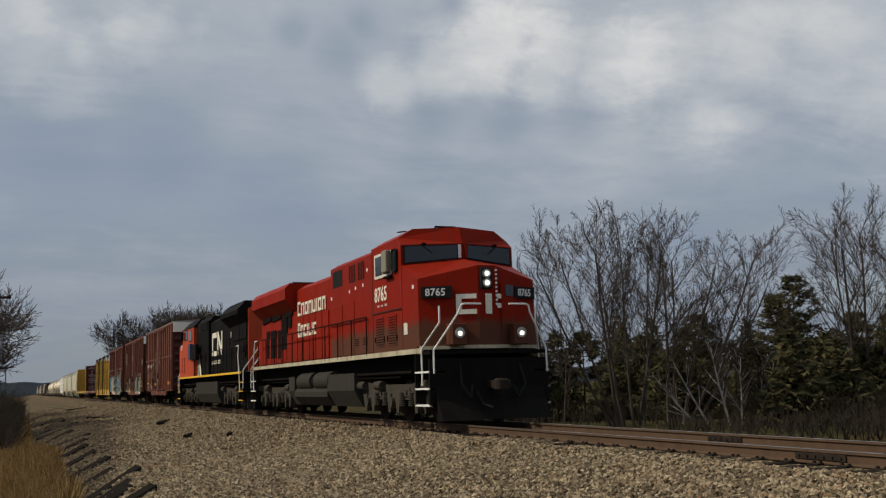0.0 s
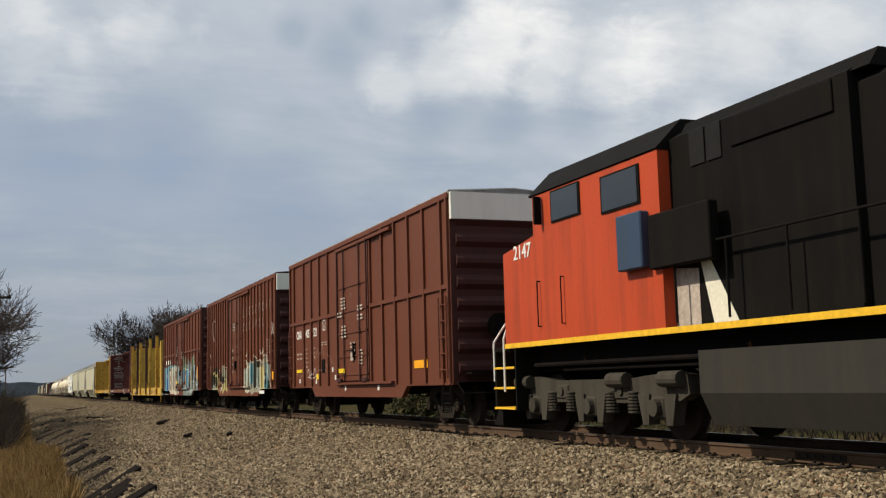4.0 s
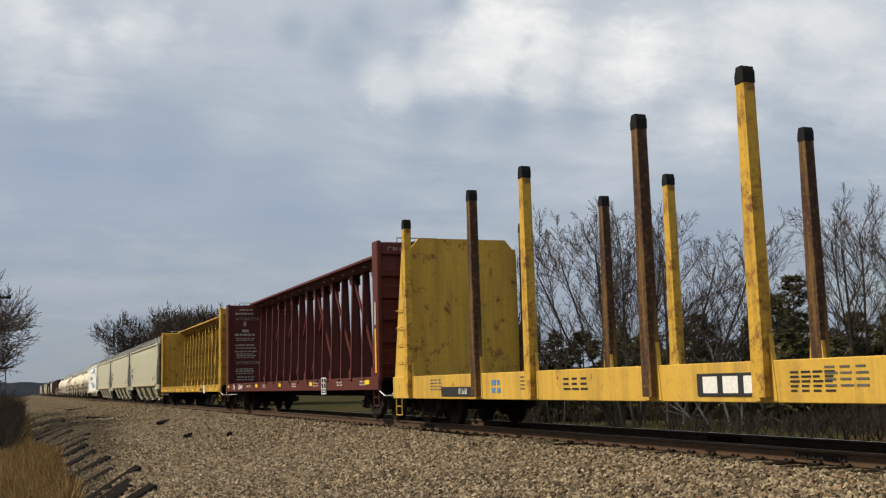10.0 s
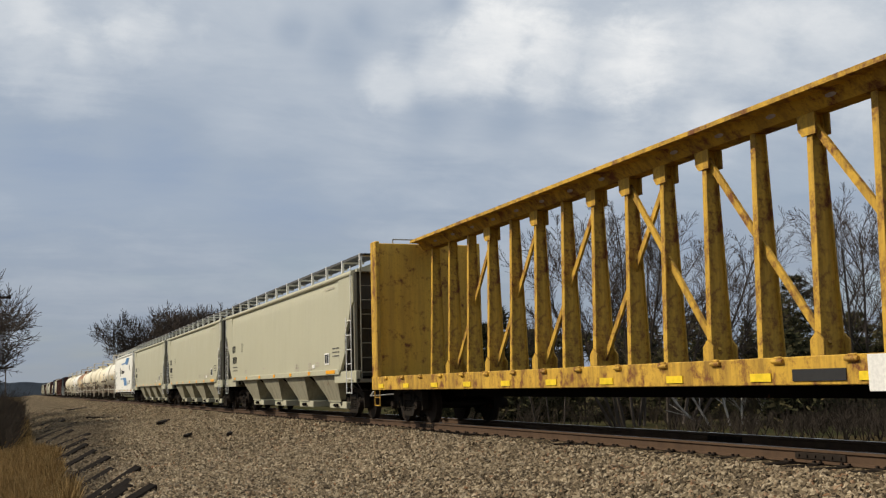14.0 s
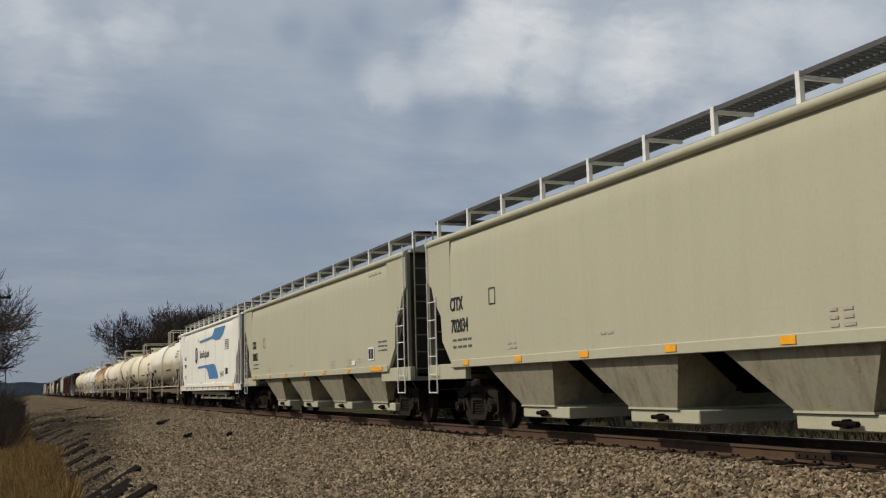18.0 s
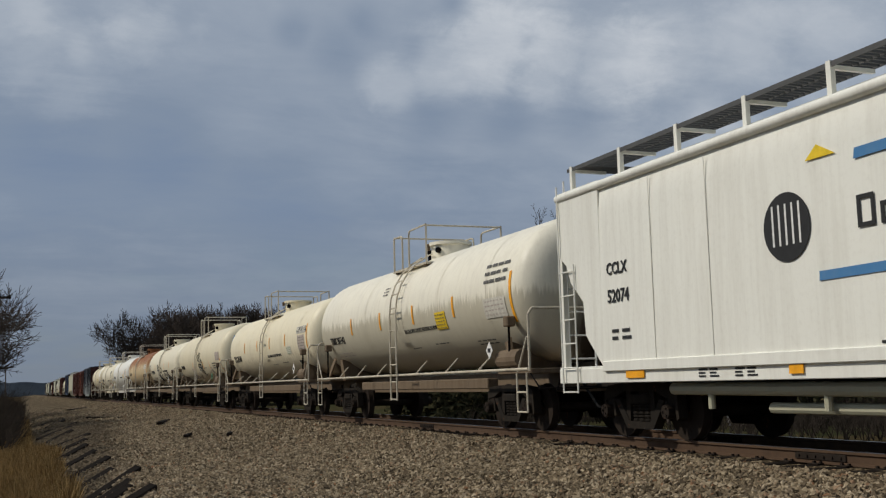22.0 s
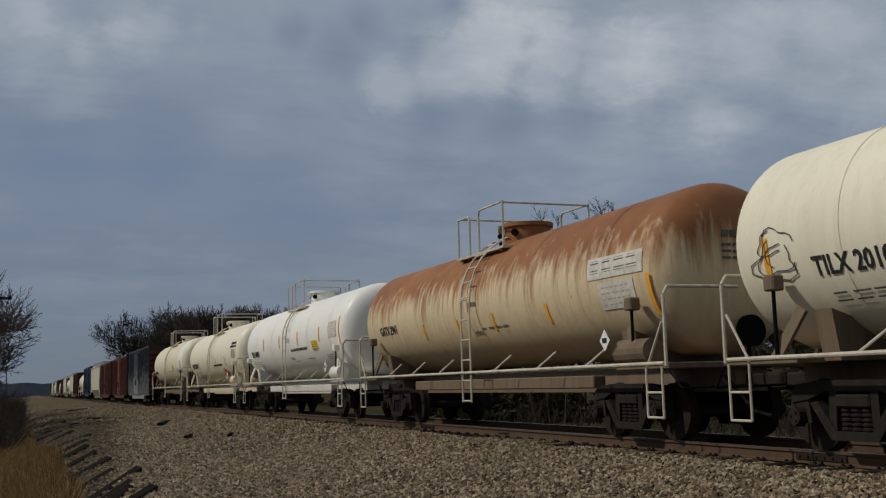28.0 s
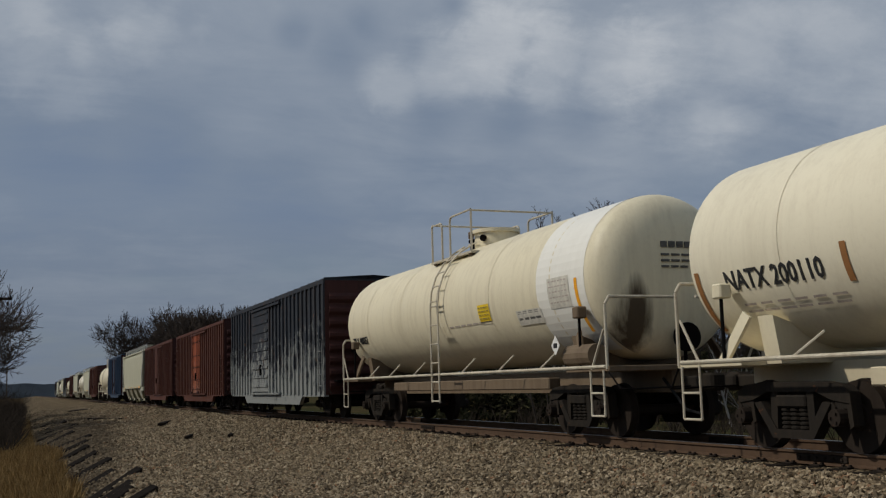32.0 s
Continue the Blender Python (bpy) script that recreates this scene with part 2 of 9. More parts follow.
# near-black for the recess under the hopper ends: its shade is in the colour
M_END_SHADE = paint("end_recess_shade", (0.055, 0.05, 0.04), (0.03, 0.025, 0.02), 0.6, rough=0.8)
M_WHITE = paint("hopper_white", (0.80, 0.79, 0.71), (0.32, 0.27, 0.2), 0.22, rough=0.45, fade=0.08)
M_MESH = plain("walkway_grating", (0.085, 0.085, 0.085), 0.7)
M_LOCO_RED = paint("locomotive_red", (0.240, 0.0130, 0.0042), (0.06, 0.027, 0.017), 0.35, rough=0.45, fade=0.12, low=1.9)
M_LOCO_BLACK = paint("locomotive_black", (0.007, 0.0065, 0.006), (0.020, 0.017, 0.013), 0.4, rough=0.6)
M_LOCO_ORANGE = paint("locomotive_orange", (0.45, 0.058, 0.017), (0.11, 0.034, 0.016), 0.5, rough=0.5)
M_TANKGREY = paint("underframe_grey", (0.036, 0.035, 0.031), (0.06, 0.05, 0.038), 0.6, rough=0.75)
M_DUSTY = paint("dusty_truck_iron", (0.058, 0.052, 0.042), (0.026, 0.022, 0.018), 0.7, rough=0.85)
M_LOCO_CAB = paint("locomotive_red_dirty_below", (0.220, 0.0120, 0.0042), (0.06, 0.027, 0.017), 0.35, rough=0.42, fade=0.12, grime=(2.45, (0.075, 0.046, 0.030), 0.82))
M_LOCO_ROOF = paint("sooty_roof", (0.05, 0.012, 0.010), (0.018, 0.015, 0.013), 0.7, rough=0.6)
M_GLASS = plain("cab_glass", (0.012, 0.018, 0.024), 0.04, 0.0, 0.1)
MATS["cab_glass"].node_tree.nodes["Principled BSDF"].inputs["Specular IOR Level"].default_value = 0.6
M_CREAM = plain("cream_lettering", (0.72, 0.70, 0.58), 0.55, 0, 0.1, 20)
M_LETTER = plain("white_lettering", (0.75, 0.74, 0.70), 0.55, 0, 0.12, 20)
M_INK = plain("black_lettering", (0.03, 0.03, 0.03), 0.55)
M_FAINT = plain("faint_lettering", (0.42, 0.36, 0.31), 0.6, 0, 0.25, 12)
M_RAILWHITE = plain("white_handrail", (0.70, 0.70, 0.67), 0.5)
M_STRIPE = plain("yellow_stripe", (0.75, 0.44, 0.03), 0.5, 0, 0.2)
M_REFLECT = plain("amber_reflector", (0.85, 0.38, 0.02), 0.4)
M_BLUE = paint("blue_band", (0.07, 0.20, 0.40), (0.16, 0.26, 0.38), 0.4, rough=0.45)
M_LAMP = plain("headlight", (1.0, 0.95, 0.82), 0.3, 0, 0.02, 8, emit=2.2)
M_PLACARD = plain("pale_placard", (0.58, 0.55, 0.47), 0.6, 0, 0.2, 10)
M_YPLAC = plain("yellow_placard", (0.78, 0.55, 0.03), 0.5, 0, 0.15, 10)

for dull in ("locomotive_red", "locomotive_red_dirty_below", "boxcar_brown", "dirty_steel", "truck_iron", "wheel_steel", "locomotive_black", "black_rubber", "creosote_wood", "dusty_truck_iron", "underframe_grey"):
    MATS[dull].node_tree.nodes["Principled BSDF"].inputs["Specular IOR Level"].default_value = 0.03

# ---- mesh helpers ----


def box(bm, x0, x1, y0, y1, z0, z1, b=0.0):
    r = bmesh.ops.create_cube(bm, size=1.0, matrix=Matrix.Translation(((x0 + x1) / 2, (y0 + y1) / 2, (z0 + z1) / 2)) @ Matrix.Diagonal((abs(x1 - x0), abs(y1 - y0), abs(z1 - z0), 1)))
    if b:
        bmesh.ops.bevel(bm, geom=list({e for v in r["verts"] for e in v.link_edges}), offset=b, segments=1, affect="EDGES", profile=0.5)
    return bm


def rod(bm, p, q, r, seg=6, r2=None):
    p, q = Vector(p), Vector(q)
    d = q - p
    m = Matrix.Translation((p + q) / 2) @ d.to_track_quat("Z", "Y").to_matrix().to_4x4()
    bmesh.ops.create_cone(bm, cap_ends=True, segments=seg, radius1=r, radius2=r if r2 is None else r2, depth=max(d.length, 1e-4), matrix=m)
    return bm


def tube(bm, pts, r, seg=6):
    for a, b in zip(pts, pts[1:]):
        rod(bm, a, b, r, seg)
    return bm


def prism(bm, poly, axis, a, b):
    """A polygon pulled along an axis. axis 'x': poly is (y, z); 'y': (x, z); 'z': (x, y)."""
    def at(p, w):
        return {"x": (w, p[0], p[1]), "y": (p[0], w, p[1]), "z": (p[0], p[1], w)}[axis]
    lo, hi = [bm.verts.new(at(p, a)) for p in poly], [bm.verts.new(at(p, b)) for p in poly]
    fs = [bm.faces.new(lo), bm.faces.new(list(reversed(hi)))]
    n = len(poly)
    for i in range(n):
        fs.append(bm.faces.new((lo[i], hi[i], hi[(i + 1) % n], lo[(i + 1) % n])))
    bmesh.ops.recalc_face_normals(bm, faces=fs)
    return bm


def beam(bm, p, q, w, h):
    """A square bar from p to q, w wide across x and h deep."""
    p, q = Vector(p), Vector(q)
    d = (q - p)
    side = Vector((1, 0, 0))
    if abs(d.normalized().dot(side)) > 0.95:
        side = Vector((0, 1, 0))
    nrm = d.normalized().cross(side).normalized()
    side = nrm.cross(d.normalized())
    vs = [bm.verts.new(e + side * sx * w / 2 + nrm * sn * h / 2) for e in (p, q) for sx, sn in ((-1, -1), (1, -1), (1, 1), (-1, 1))]
    fs = [bm.faces.new(vs[:4][::-1]), bm.faces.new(vs[4:])] + [bm.faces.new((vs[i], vs[(i + 1) % 4], vs[4 + (i + 1) % 4], vs[4 + i])) for i in range(4)]
    bmesh.ops.recalc_face_normals(bm, faces=fs)
    return bm


def lathe(bm, profile, loc, seg=10):
    """A solid turned round the z axis from (radius, height) pairs."""
    rings = [[bm.verts.new((loc[0] + r * math.cos(6.28319 * i / seg), loc[1] + r * math.sin(6.28319 * i / seg), loc[2] + h)) for i in range(seg)] for r, h in profile]
    for a, b in zip(rings, rings[1:]):
        for i in range(seg):
            bm.faces.new((a[i], a[(i + 1) % seg], b[(i + 1) % seg], b[i]))
    bm.faces.new(rings[-1]), bm.faces.new(rings[0][::-1])
    return bm


def to_mesh(name, bm, material, smooth=None):
    me = bpy.data.meshes.new(name)
    bm.to_mesh(me)
    bm.free()
    me.materials.append(material)
    if smooth:
        me.shade_smooth()
        me.set_sharp_from_angle(angle=radians(smooth))
    return me


def part(name, bm, material, parent, label="", smooth=None):
    data = bm if isinstance(bm, bpy.types.Mesh) else to_mesh(name, bm, material, smooth)
    ob = new(name, data)
    ob.parent = parent
    if label:
        tagged(ob, label)
    return ob


def thing(name, label, category, group="", at=None):
    ob = new(name)
    ob.empty_display_size = 0.3
    if at:
        ob.matrix_basis = pose(*at)
    return tagged(ob, label, category, group)


def shared(name, me, parent, loc=(0, 0, 0), rz=0.0):
    ob = new(name, me)
    ob.parent = parent
    ob.location = loc
    if rz:
        ob.rotation_euler = (0, 0, rz)
    return ob


def B():
    return bmesh.new()


TEXT_CACHE = {}


def words(body, size, parent, y, z, x=-1.62, material=None, side=-1, wide=1.0, name="lettering", label=""):
    """Letters on a car's side: y is where the text starts (its left as one reads), z its foot line, size the height of capitals."""
    key = (body, size, wide, (material or M_LETTER).name)
    if key not in TEXT_CACHE:
        cu = bpy.data.curves.new("text", "FONT")
        cu.body, cu.size, cu.extrude, cu.resolution_u, cu.offset = body, size / 0.7, 0.004, 2, size * (0.022 if size > 0.15 else -0.012)
        tmp = bpy.data.objects.new("text", cu)
        me = bpy.data.meshes.new_from_object(tmp)
        bpy.data.objects.remove(tmp)
        bpy.data.curves.remove(cu)
        for v in me.vertices:
            v.co.x *= wide
        me.materials.clear()
        me.materials.append(material or M_LETTER)
        TEXT_CACHE[key] = me
    ob = new(name, TEXT_CACHE[key])
    ob.parent = parent
    ax = Matrix(((0, 0, side, 0), (side, 0, 0, 0), (0, 1, 0, 0), (0, 0, 0, 1)))
    ob.matrix_basis = Matrix.Translation((x, y, z)) @ ax
    if label:
        tagged(ob, label)
    return ob


def bars(parent, y, z, rows, x=-1.62, material=None, length=0.6, height=0.06, gap=0.05, seed=1, name="stencil_print", side=-1, words_a_row=2):
    """Small stencilled print that cannot be read, as short bars, downwards from z."""
    rnd = random.Random(seed)
    bm = B()
    for r in range(rows):
        a = 0.0
        for k in range(words_a_row):
            w = length / words_a_row * rnd.uniform(0.55, 0.85)
            ya, yb = y + side * a, y + side * (a + w)
            box(bm, x, x + side * 0.004, min(ya, yb), max(ya, yb), z - r * (height + gap) - height, z - r * (height + gap))
            a += length / words_a_row
    return tagged(part(name, bm, material or M_LETTER, parent), kind="stuff")


def plate(parent, name, y0, y1, z0, z1, x, material, label="", thick=0.012, side=-1):
    return part(name, box(B(), x, x + side * thick, y0, y1, z0, z1), material, parent, label)


def ladder_mesh(h, w=0.42, rungs=5, material=None, r=0.016, name="ladder"):
    bm = B()
    tube(bm, [(0, -w / 2, 0), (0, -w / 2, h)], r), tube(bm, [(0, w / 2, 0), (0, w / 2, h)], r)
    for i in range(rungs):
        z = h * (i + 0.5) / rungs
        rod(bm, (0, -w / 2, z), (0, w / 2, z), r * 0.85)
    return to_mesh(name, bm, material)

# ---- ground, ballast, track ----


def ground_z(x, y):
    """Height of the land: the track bed, its shoulder, a shallow ditch by the grass, lower meadow behind."""
    pts = [(-60, -1.3), (-20, -1.25), (-11.2, -1.3), (-10.3, -1.28), (-9.6, -1.2), (-8.1, -0.72), (-6.6, -0.66), (-4.6, -0.62), (-2.3, -0.30), (-1.75, -0.22), (2.0, -0.22), (4.6, -1.05), (9, -1.55), (60, -1.9)]
    z = float(np.interp(x, [p[0] for p in pts], [p[1] for p in pts]))
    return z


def ground_material():
    m, nt, b = base_mat("meadow_ground", 0.95)
    co = nt.nodes.new("ShaderNodeTexCoord").outputs["Object"]
    big, mid, fine = noise_node(nt, co, 0.12, 5), noise_node(nt, co, 1.3, 5, 0.6), noise_node(nt, co, 16.0, 5, 0.7)
    dry = ramp(nt, mid.outputs[0], [(0.3, (0.040, 0.028, 0.015)), (0.7, (0.095, 0.066, 0.032))])
    green = ramp(nt, mid.outputs[0], [(0.3, (0.018, 0.023, 0.010)), (0.7, (0.045, 0.050, 0.021))])
    sx = nt.nodes.new("ShaderNodeSeparateXYZ")
    link(nt, co, sx.inputs[0])
    right = ramp(nt, math_node(nt, "DIVIDE", sx.outputs[0], 20.0), [(0.2, 0.0), (0.6, 1.0)])
    f = math_node(nt, "MULTIPLY", right, ramp(nt, big.outputs[0], [(0.35, 0.2), (0.6, 1.0)]))
    c = mix(nt, f, dry, green)
    c = mix(nt, math_node(nt, "MULTIPLY", fine.outputs[0], 0.5), c, (0.05, 0.04, 0.025))
    link(nt, c, b.inputs["Base Color"])
    bump(nt, b, fine.outputs[0], 0.8, 0.05)
    return m


def gravel_material():
    m, nt, b = base_mat("crushed_limestone", 0.92)
    co = nt.nodes.new("ShaderNodeTexCoord").outputs["Object"]
    v = nt.nodes.new("ShaderNodeTexVoronoi")
    v.inputs["Scale"].default_value = 17.0
    link(nt, co, v.inputs["Vector"])
    big, mid = noise_node(nt, co, 0.35, 5, 0.6), noise_node(nt, co, 3.0, 4)
    s = nt.nodes.new("ShaderNodeSeparateXYZ")
    link(nt, v.outputs["Color"], s.inputs[0])
    c = ramp(nt, s.outputs[0], [(0.0, (0.050, 0.037, 0.022)), (0.4, (0.165, 0.126, 0.077)), (0.8, (0.30, 0.232, 0.146)), (1.0, (0.46, 0.37, 0.25))])
    c = mix(nt, ramp(nt, big.outputs[0], [(0.42, 0.0), (0.72, 0.5)]), c, (0.17, 0.135, 0.09))
    # gaps between the stones darkened in the colour, as the shade down there
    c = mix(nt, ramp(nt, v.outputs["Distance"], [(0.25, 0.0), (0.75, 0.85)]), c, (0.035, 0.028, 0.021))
    sx = nt.nodes.new("ShaderNodeSeparateXYZ")
    link(nt, co, sx.inputs[0])
    # the shoulder turns a darker brown below a line that draws away from the track towards the viewer
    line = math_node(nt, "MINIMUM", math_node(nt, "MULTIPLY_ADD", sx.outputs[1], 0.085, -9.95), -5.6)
    shoulder_tone = math_node(nt, "ADD", math_node(nt, "SUBTRACT", line, sx.outputs[0]), math_node(nt, "MULTIPLY", math_node(nt, "SUBTRACT", noise_node(nt, map_node(nt, co, scale=(1, 0.3, 1)), 0.9, 5, 0.7).outputs[0], 0.5), 2.6))
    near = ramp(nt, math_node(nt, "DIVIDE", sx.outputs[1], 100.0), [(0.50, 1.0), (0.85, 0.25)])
    c = mix(nt, math_node(nt, "MULTIPLY", near, ramp(nt, shoulder_tone, [(0.0, 0.0), (0.8, 0.72)])), c, (0.088, 0.070, 0.050))
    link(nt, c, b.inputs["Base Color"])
    inv = math_node(nt, "SUBTRACT", 1.0, v.outputs["Distance"])
    bump(nt, b, inv, 1.0, 0.05)
    return m


def stone_material():
    m, nt, b = base_mat("ballast_stone", 0.9)
    g = nt.nodes.new("ShaderNodeNewGeometry")
    co = nt.nodes.new("ShaderNodeTexCoord").outputs["Object"]
    c = ramp(nt, g.outputs["Random Per Island"], [(0.0, (0.050, 0.036, 0.022)), (0.30, (0.150, 0.112, 0.068)), (0.65, (0.285, 0.222, 0.138)), (0.92, (0.46, 0.375, 0.255)), (1.0, (0.20, 0.095, 0.045))])
    n = noise_node(nt, co, 40.0, 3)
    big = noise_node(nt, co, 0.35, 5, 0.6)
    c = mix(nt, math_node(nt, "MULTIPLY", n.outputs[0], 0.4), c, (0.12, 0.10, 0.08))
    c = mix(nt, ramp(nt, big.outputs[0], [(0.42, 0.0), (0.72, 0.4)]), c, (0.17, 0.135, 0.09))
    sx = nt.nodes.new("ShaderNodeSeparateXYZ")
    link(nt, co, sx.inputs[0])
    # the shoulder turns a darker brown below a line that draws away from the track towards the viewer
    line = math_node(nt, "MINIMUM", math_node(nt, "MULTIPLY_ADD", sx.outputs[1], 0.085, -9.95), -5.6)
    shoulder_tone = math_node(nt, "ADD", math_node(nt, "SUBTRACT", line, sx.outputs[0]), math_node(nt, "MULTIPLY", math_node(nt, "SUBTRACT", noise_node(nt, map_node(nt, co, scale=(1, 0.3, 1)), 0.9, 5, 0.7).outputs[0], 0.5), 2.6))
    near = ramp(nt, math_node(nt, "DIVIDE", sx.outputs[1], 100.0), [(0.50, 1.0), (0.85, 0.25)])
    c = mix(nt, math_node(nt, "MULTIPLY", near, ramp(nt, shoulder_tone, [(0.0, 0.0), (0.8, 0.65)])), c, (0.088, 0.070, 0.050))
    link(nt, c, b.inputs["Base Color"])
    return m


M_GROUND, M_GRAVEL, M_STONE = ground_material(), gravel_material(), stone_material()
for rough_one in ("meadow_ground", "crushed_limestone", "ballast_stone"):
    MATS[rough_one].node_tree.nodes["Principled BSDF"].inputs["Specular IOR Level"].default_value = 0.0


def sheet(name, xs, ys, zf, material, jitter=0.0, seed=3):
    verts = [(x, y, zf(x, y) + jitter * noise.noise(Vector((x * 0.9, y * 0.9, seed)))) for y in ys for x in xs]
    n = len(xs)
    faces = [(j * n + i, j * n + i + 1, (j + 1) * n + i + 1, (j + 1) * n + i) for j in range(len(ys) - 1) for i in range(n - 1)]
    me = bpy.data.meshes.new(name)
    me.from_pydata(verts, [], faces)
    me.materials.append(material)
    me.shade_smooth()
    return new(name, me)


def far_steps(a, b, first, grow):
    out, d = [a], first
    while out[-1] + d < b:
        out.append(out[-1] + d)
        d *= grow
    return out + [b]


gx = [-v for v in reversed(far_steps(12, 2600, 2, 1.35))] + [-11.2, -10.3, -9.6, -9.1, -8.6, -8.1, -7.3, -6.6, -4.6, -3.4, -2.2, -1.9, 0, 1.9, 2.2, 3.2, 4.6, 6, 9] + far_steps(12, 2600, 3, 1.35)
gy = [-v for v in reversed(far_steps(10, 1200, 6, 1.5))] + [float(v) for v in np.arange(-8, 120, 1.5)] + far_steps(122, 4200, 5, 1.2)
ground = sheet("ground", gx, gy, lambda x, y: ground_z(x, y) - (0.12 if -9.6 < x < 2.4 else 0.0), M_GROUND, 0.10)
tagged(ground, "dry tan grass and low green meadow beside the railway", "ground", kind="structure")

bx = list(np.concatenate([np.arange(-9.88, -1.8, 0.16), np.arange(-1.8, 2.7, 0.3)]))
by = list(np.concatenate([np.arange(4, 45, 0.16), np.arange(45, 110, 1.0), np.arange(110, 1500, 12.0)]))


def bed_z(x, y):
    edge = 0.55 * noise.noise(Vector((y * 0.16, 3.3, 0))) + 0.2 * noise.noise(Vector((y * 0.7, 8.3, 0)))
    z = ground_z(x, y) + 0.03
    over = -9.65 + 0.5 * edge - x
    if over > 0:
        z -= min(over * 0.9, 0.5)
    if x > 2.2:
        z -= (x - 2.2) * 0.5
    return z + 0.05 * noise.noise(Vector((x * 0.8, y * 0.5, 1))) + 0.02 * noise.noise(Vector((x * 5, y * 5, 5)))


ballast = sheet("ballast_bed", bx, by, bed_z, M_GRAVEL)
tagged(ballast, "crushed grey-tan limestone ballast sloping from the track", "gravel", kind="structure")


def scatter_stones(name, count, area, size, seed, bias=1.0):
    """Loose angular stones, each a squashed eight-sided lump."""
    rnd = np.random.RandomState(seed)
    x0, x1, y0, y1 = area
    xs = rnd.uniform(x0, x1, count)
    ys = y0 + (y1 - y0) * rnd.uniform(0, 1, count) ** bias
    bare = np.minimum(ys * 0.085 - 9.95, -5.6) - xs
    keep = rnd.uniform(0, 1, count) > np.clip(bare * 0.9 + 0.2, 0.0, 0.72)
    xs, ys = xs[keep], ys[keep]
    count = len(xs)
    zs = np.array([bed_z(a, b) for a, b in zip(xs, ys)])
    base = np.array([(1, 0, 0), (-1, 0, 0), (0, 1, 0), (0, -1, 0), (0, 0, 1), (0, 0, -1)], float)
    tri = np.array([(0, 2, 4), (2, 1, 4), (1, 3, 4), (3, 0, 4), (2, 0, 5), (1, 2, 5), (3, 1, 5), (0, 3, 5)])
    r = rnd.uniform(0.6, 1.3, (count, 1, 1)) * size
    v = base[None] * (rnd.uniform(0.55, 1.15, (count, 6, 3))) * r
    v += rnd.uniform(-0.3, 0.3, (count, 6, 3)) * r
    a, c = rnd.uniform(0, 6.28, count), rnd.uniform(-0.9, 0.9, count)
    ca, sa, cc, sc = np.cos(a), np.sin(a), np.cos(c), np.sin(c)
    x, y, z = v[..., 0], v[..., 1], v[..., 2]
    y, z = y * cc[:, None] - z * sc[:, None], y * sc[:, None] + z * cc[:, None]
    x, y = x * ca[:, None] - y * sa[:, None], x * sa[:, None] + y * ca[:, None]
    v = np.stack([x + xs[:, None], y + ys[:, None], z * 0.85 + zs[:, None] + size * 0.35], -1)
    f = (tri[None] + (np.arange(count) * 6)[:, None, None]).reshape(-1, 3)
    me = bpy.data.meshes.new(name)
    me.from_pydata(v.reshape(-1, 3).tolist(), [], f.tolist())
    me.materials.append(M_STONE)
    ob = new(name, me)
    return tagged(ob, "loose angular tan limestone ballast stones", "gravel", kind="stuff")


scatter_stones("ballast_stones", 60000, (-9.5, -1.35, 8.0, 26.0), 0.042, 11)
scatter_stones("ballast_stones", 40000, (-9.5, -1.35, 26.0, 60.0), 0.048, 12)

scatter_stones("ballast_stones", 22000, (-9.5, -1.35, 60.0, 120.0), 0.07, 13)

track = thing("railway_track", "rusty jointed steel rails on creosoted wooden ties", "track")
tagged(track, kind="structure")
# rail profile: head, web, foot
RAIL = [(-0.036, 0.0), (0.036, 0.0), (0.036, -0.032), (0.011, -0.046), (0.010, -0.135), (0.07, -0.152), (0.07, -0.168), (-0.07, -0.168), (-0.07, -0.152), (-0.010, -0.135), (-0.011, -0.046), (-0.036, -0.032)]
JOINTS = {-0.755: [-4.0, 10.95, 25.0], 0.755: [1.0, 15.0, 30.0]}
for rx in (-0.755, 0.755):
    rail = part("rail", prism(B(), [(rx + a, z - 0.004) for a, z in RAIL], "y", -40, 1400), M_RAIL, track)
    part("running_surface", box(B(), rx - 0.032, rx + 0.030, -40, 1400, -0.004, 0.0), M_RAILTOP, rail, "polished rail top")
    for jy in JOINTS[rx]:
        bm = B()
        for sx in (-1, 1):
            box(bm, rx + sx * 0.012, rx + sx * 0.034, jy - 0.46, jy + 0.46, -0.132, -0.046, 0.006)
            for k in range(6):
                rod(bm, (rx + sx * 0.034, jy - 0.38 + k * 0.152, -0.088), (rx + sx * 0.052, jy - 0.38 + k * 0.152, -0.088), 0.018)
        part("joint_bar", bm, M_WHEEL, rail, "rusty bolted joint bar")
tie_me = to_mesh("tie", box(B(), -1.3, 1.3, -0.115, 0.115, -0.36, -0.172, 0.012), M_CREO)
plate_bm = B()
for rx in (-0.755, 0.755):
    box(plate_bm, rx - 0.17, rx + 0.17, -0.09, 0.09, -0.172, -0.160)
    for sx in (-0.1, 0.1):
        for sy in (-0.06, 0.06):
            box(plate_bm, rx + sx - 0.016, rx + sx + 0.016, sy - 0.016, sy + 0.016, -0.16, -0.135)
tieplate_me = to_mesh("tie_plate", plate_bm, M_WHEEL)
rt = random.Random(5)
for i in range(150):
    y = 5.0 + i * 0.54 + rt.uniform(-0.03, 0.03)
    shared("tie", tie_me, track, (rt.uniform(-0.07, 0.07), y, rt.uniform(-0.012, 0.004)), rt.uniform(-0.02, 0.02))
    if y < 50:
        shared("tie_plate", tieplate_me, track, (0, y, 0))
bm = B()
for i in range(160):
    y = 86.2 + i * 0.54
    box(bm, -1.3, 1.3, y - 0.115, y + 0.115, -0.36, -0.175)
part("far_ties", bm, M_CREO, track)
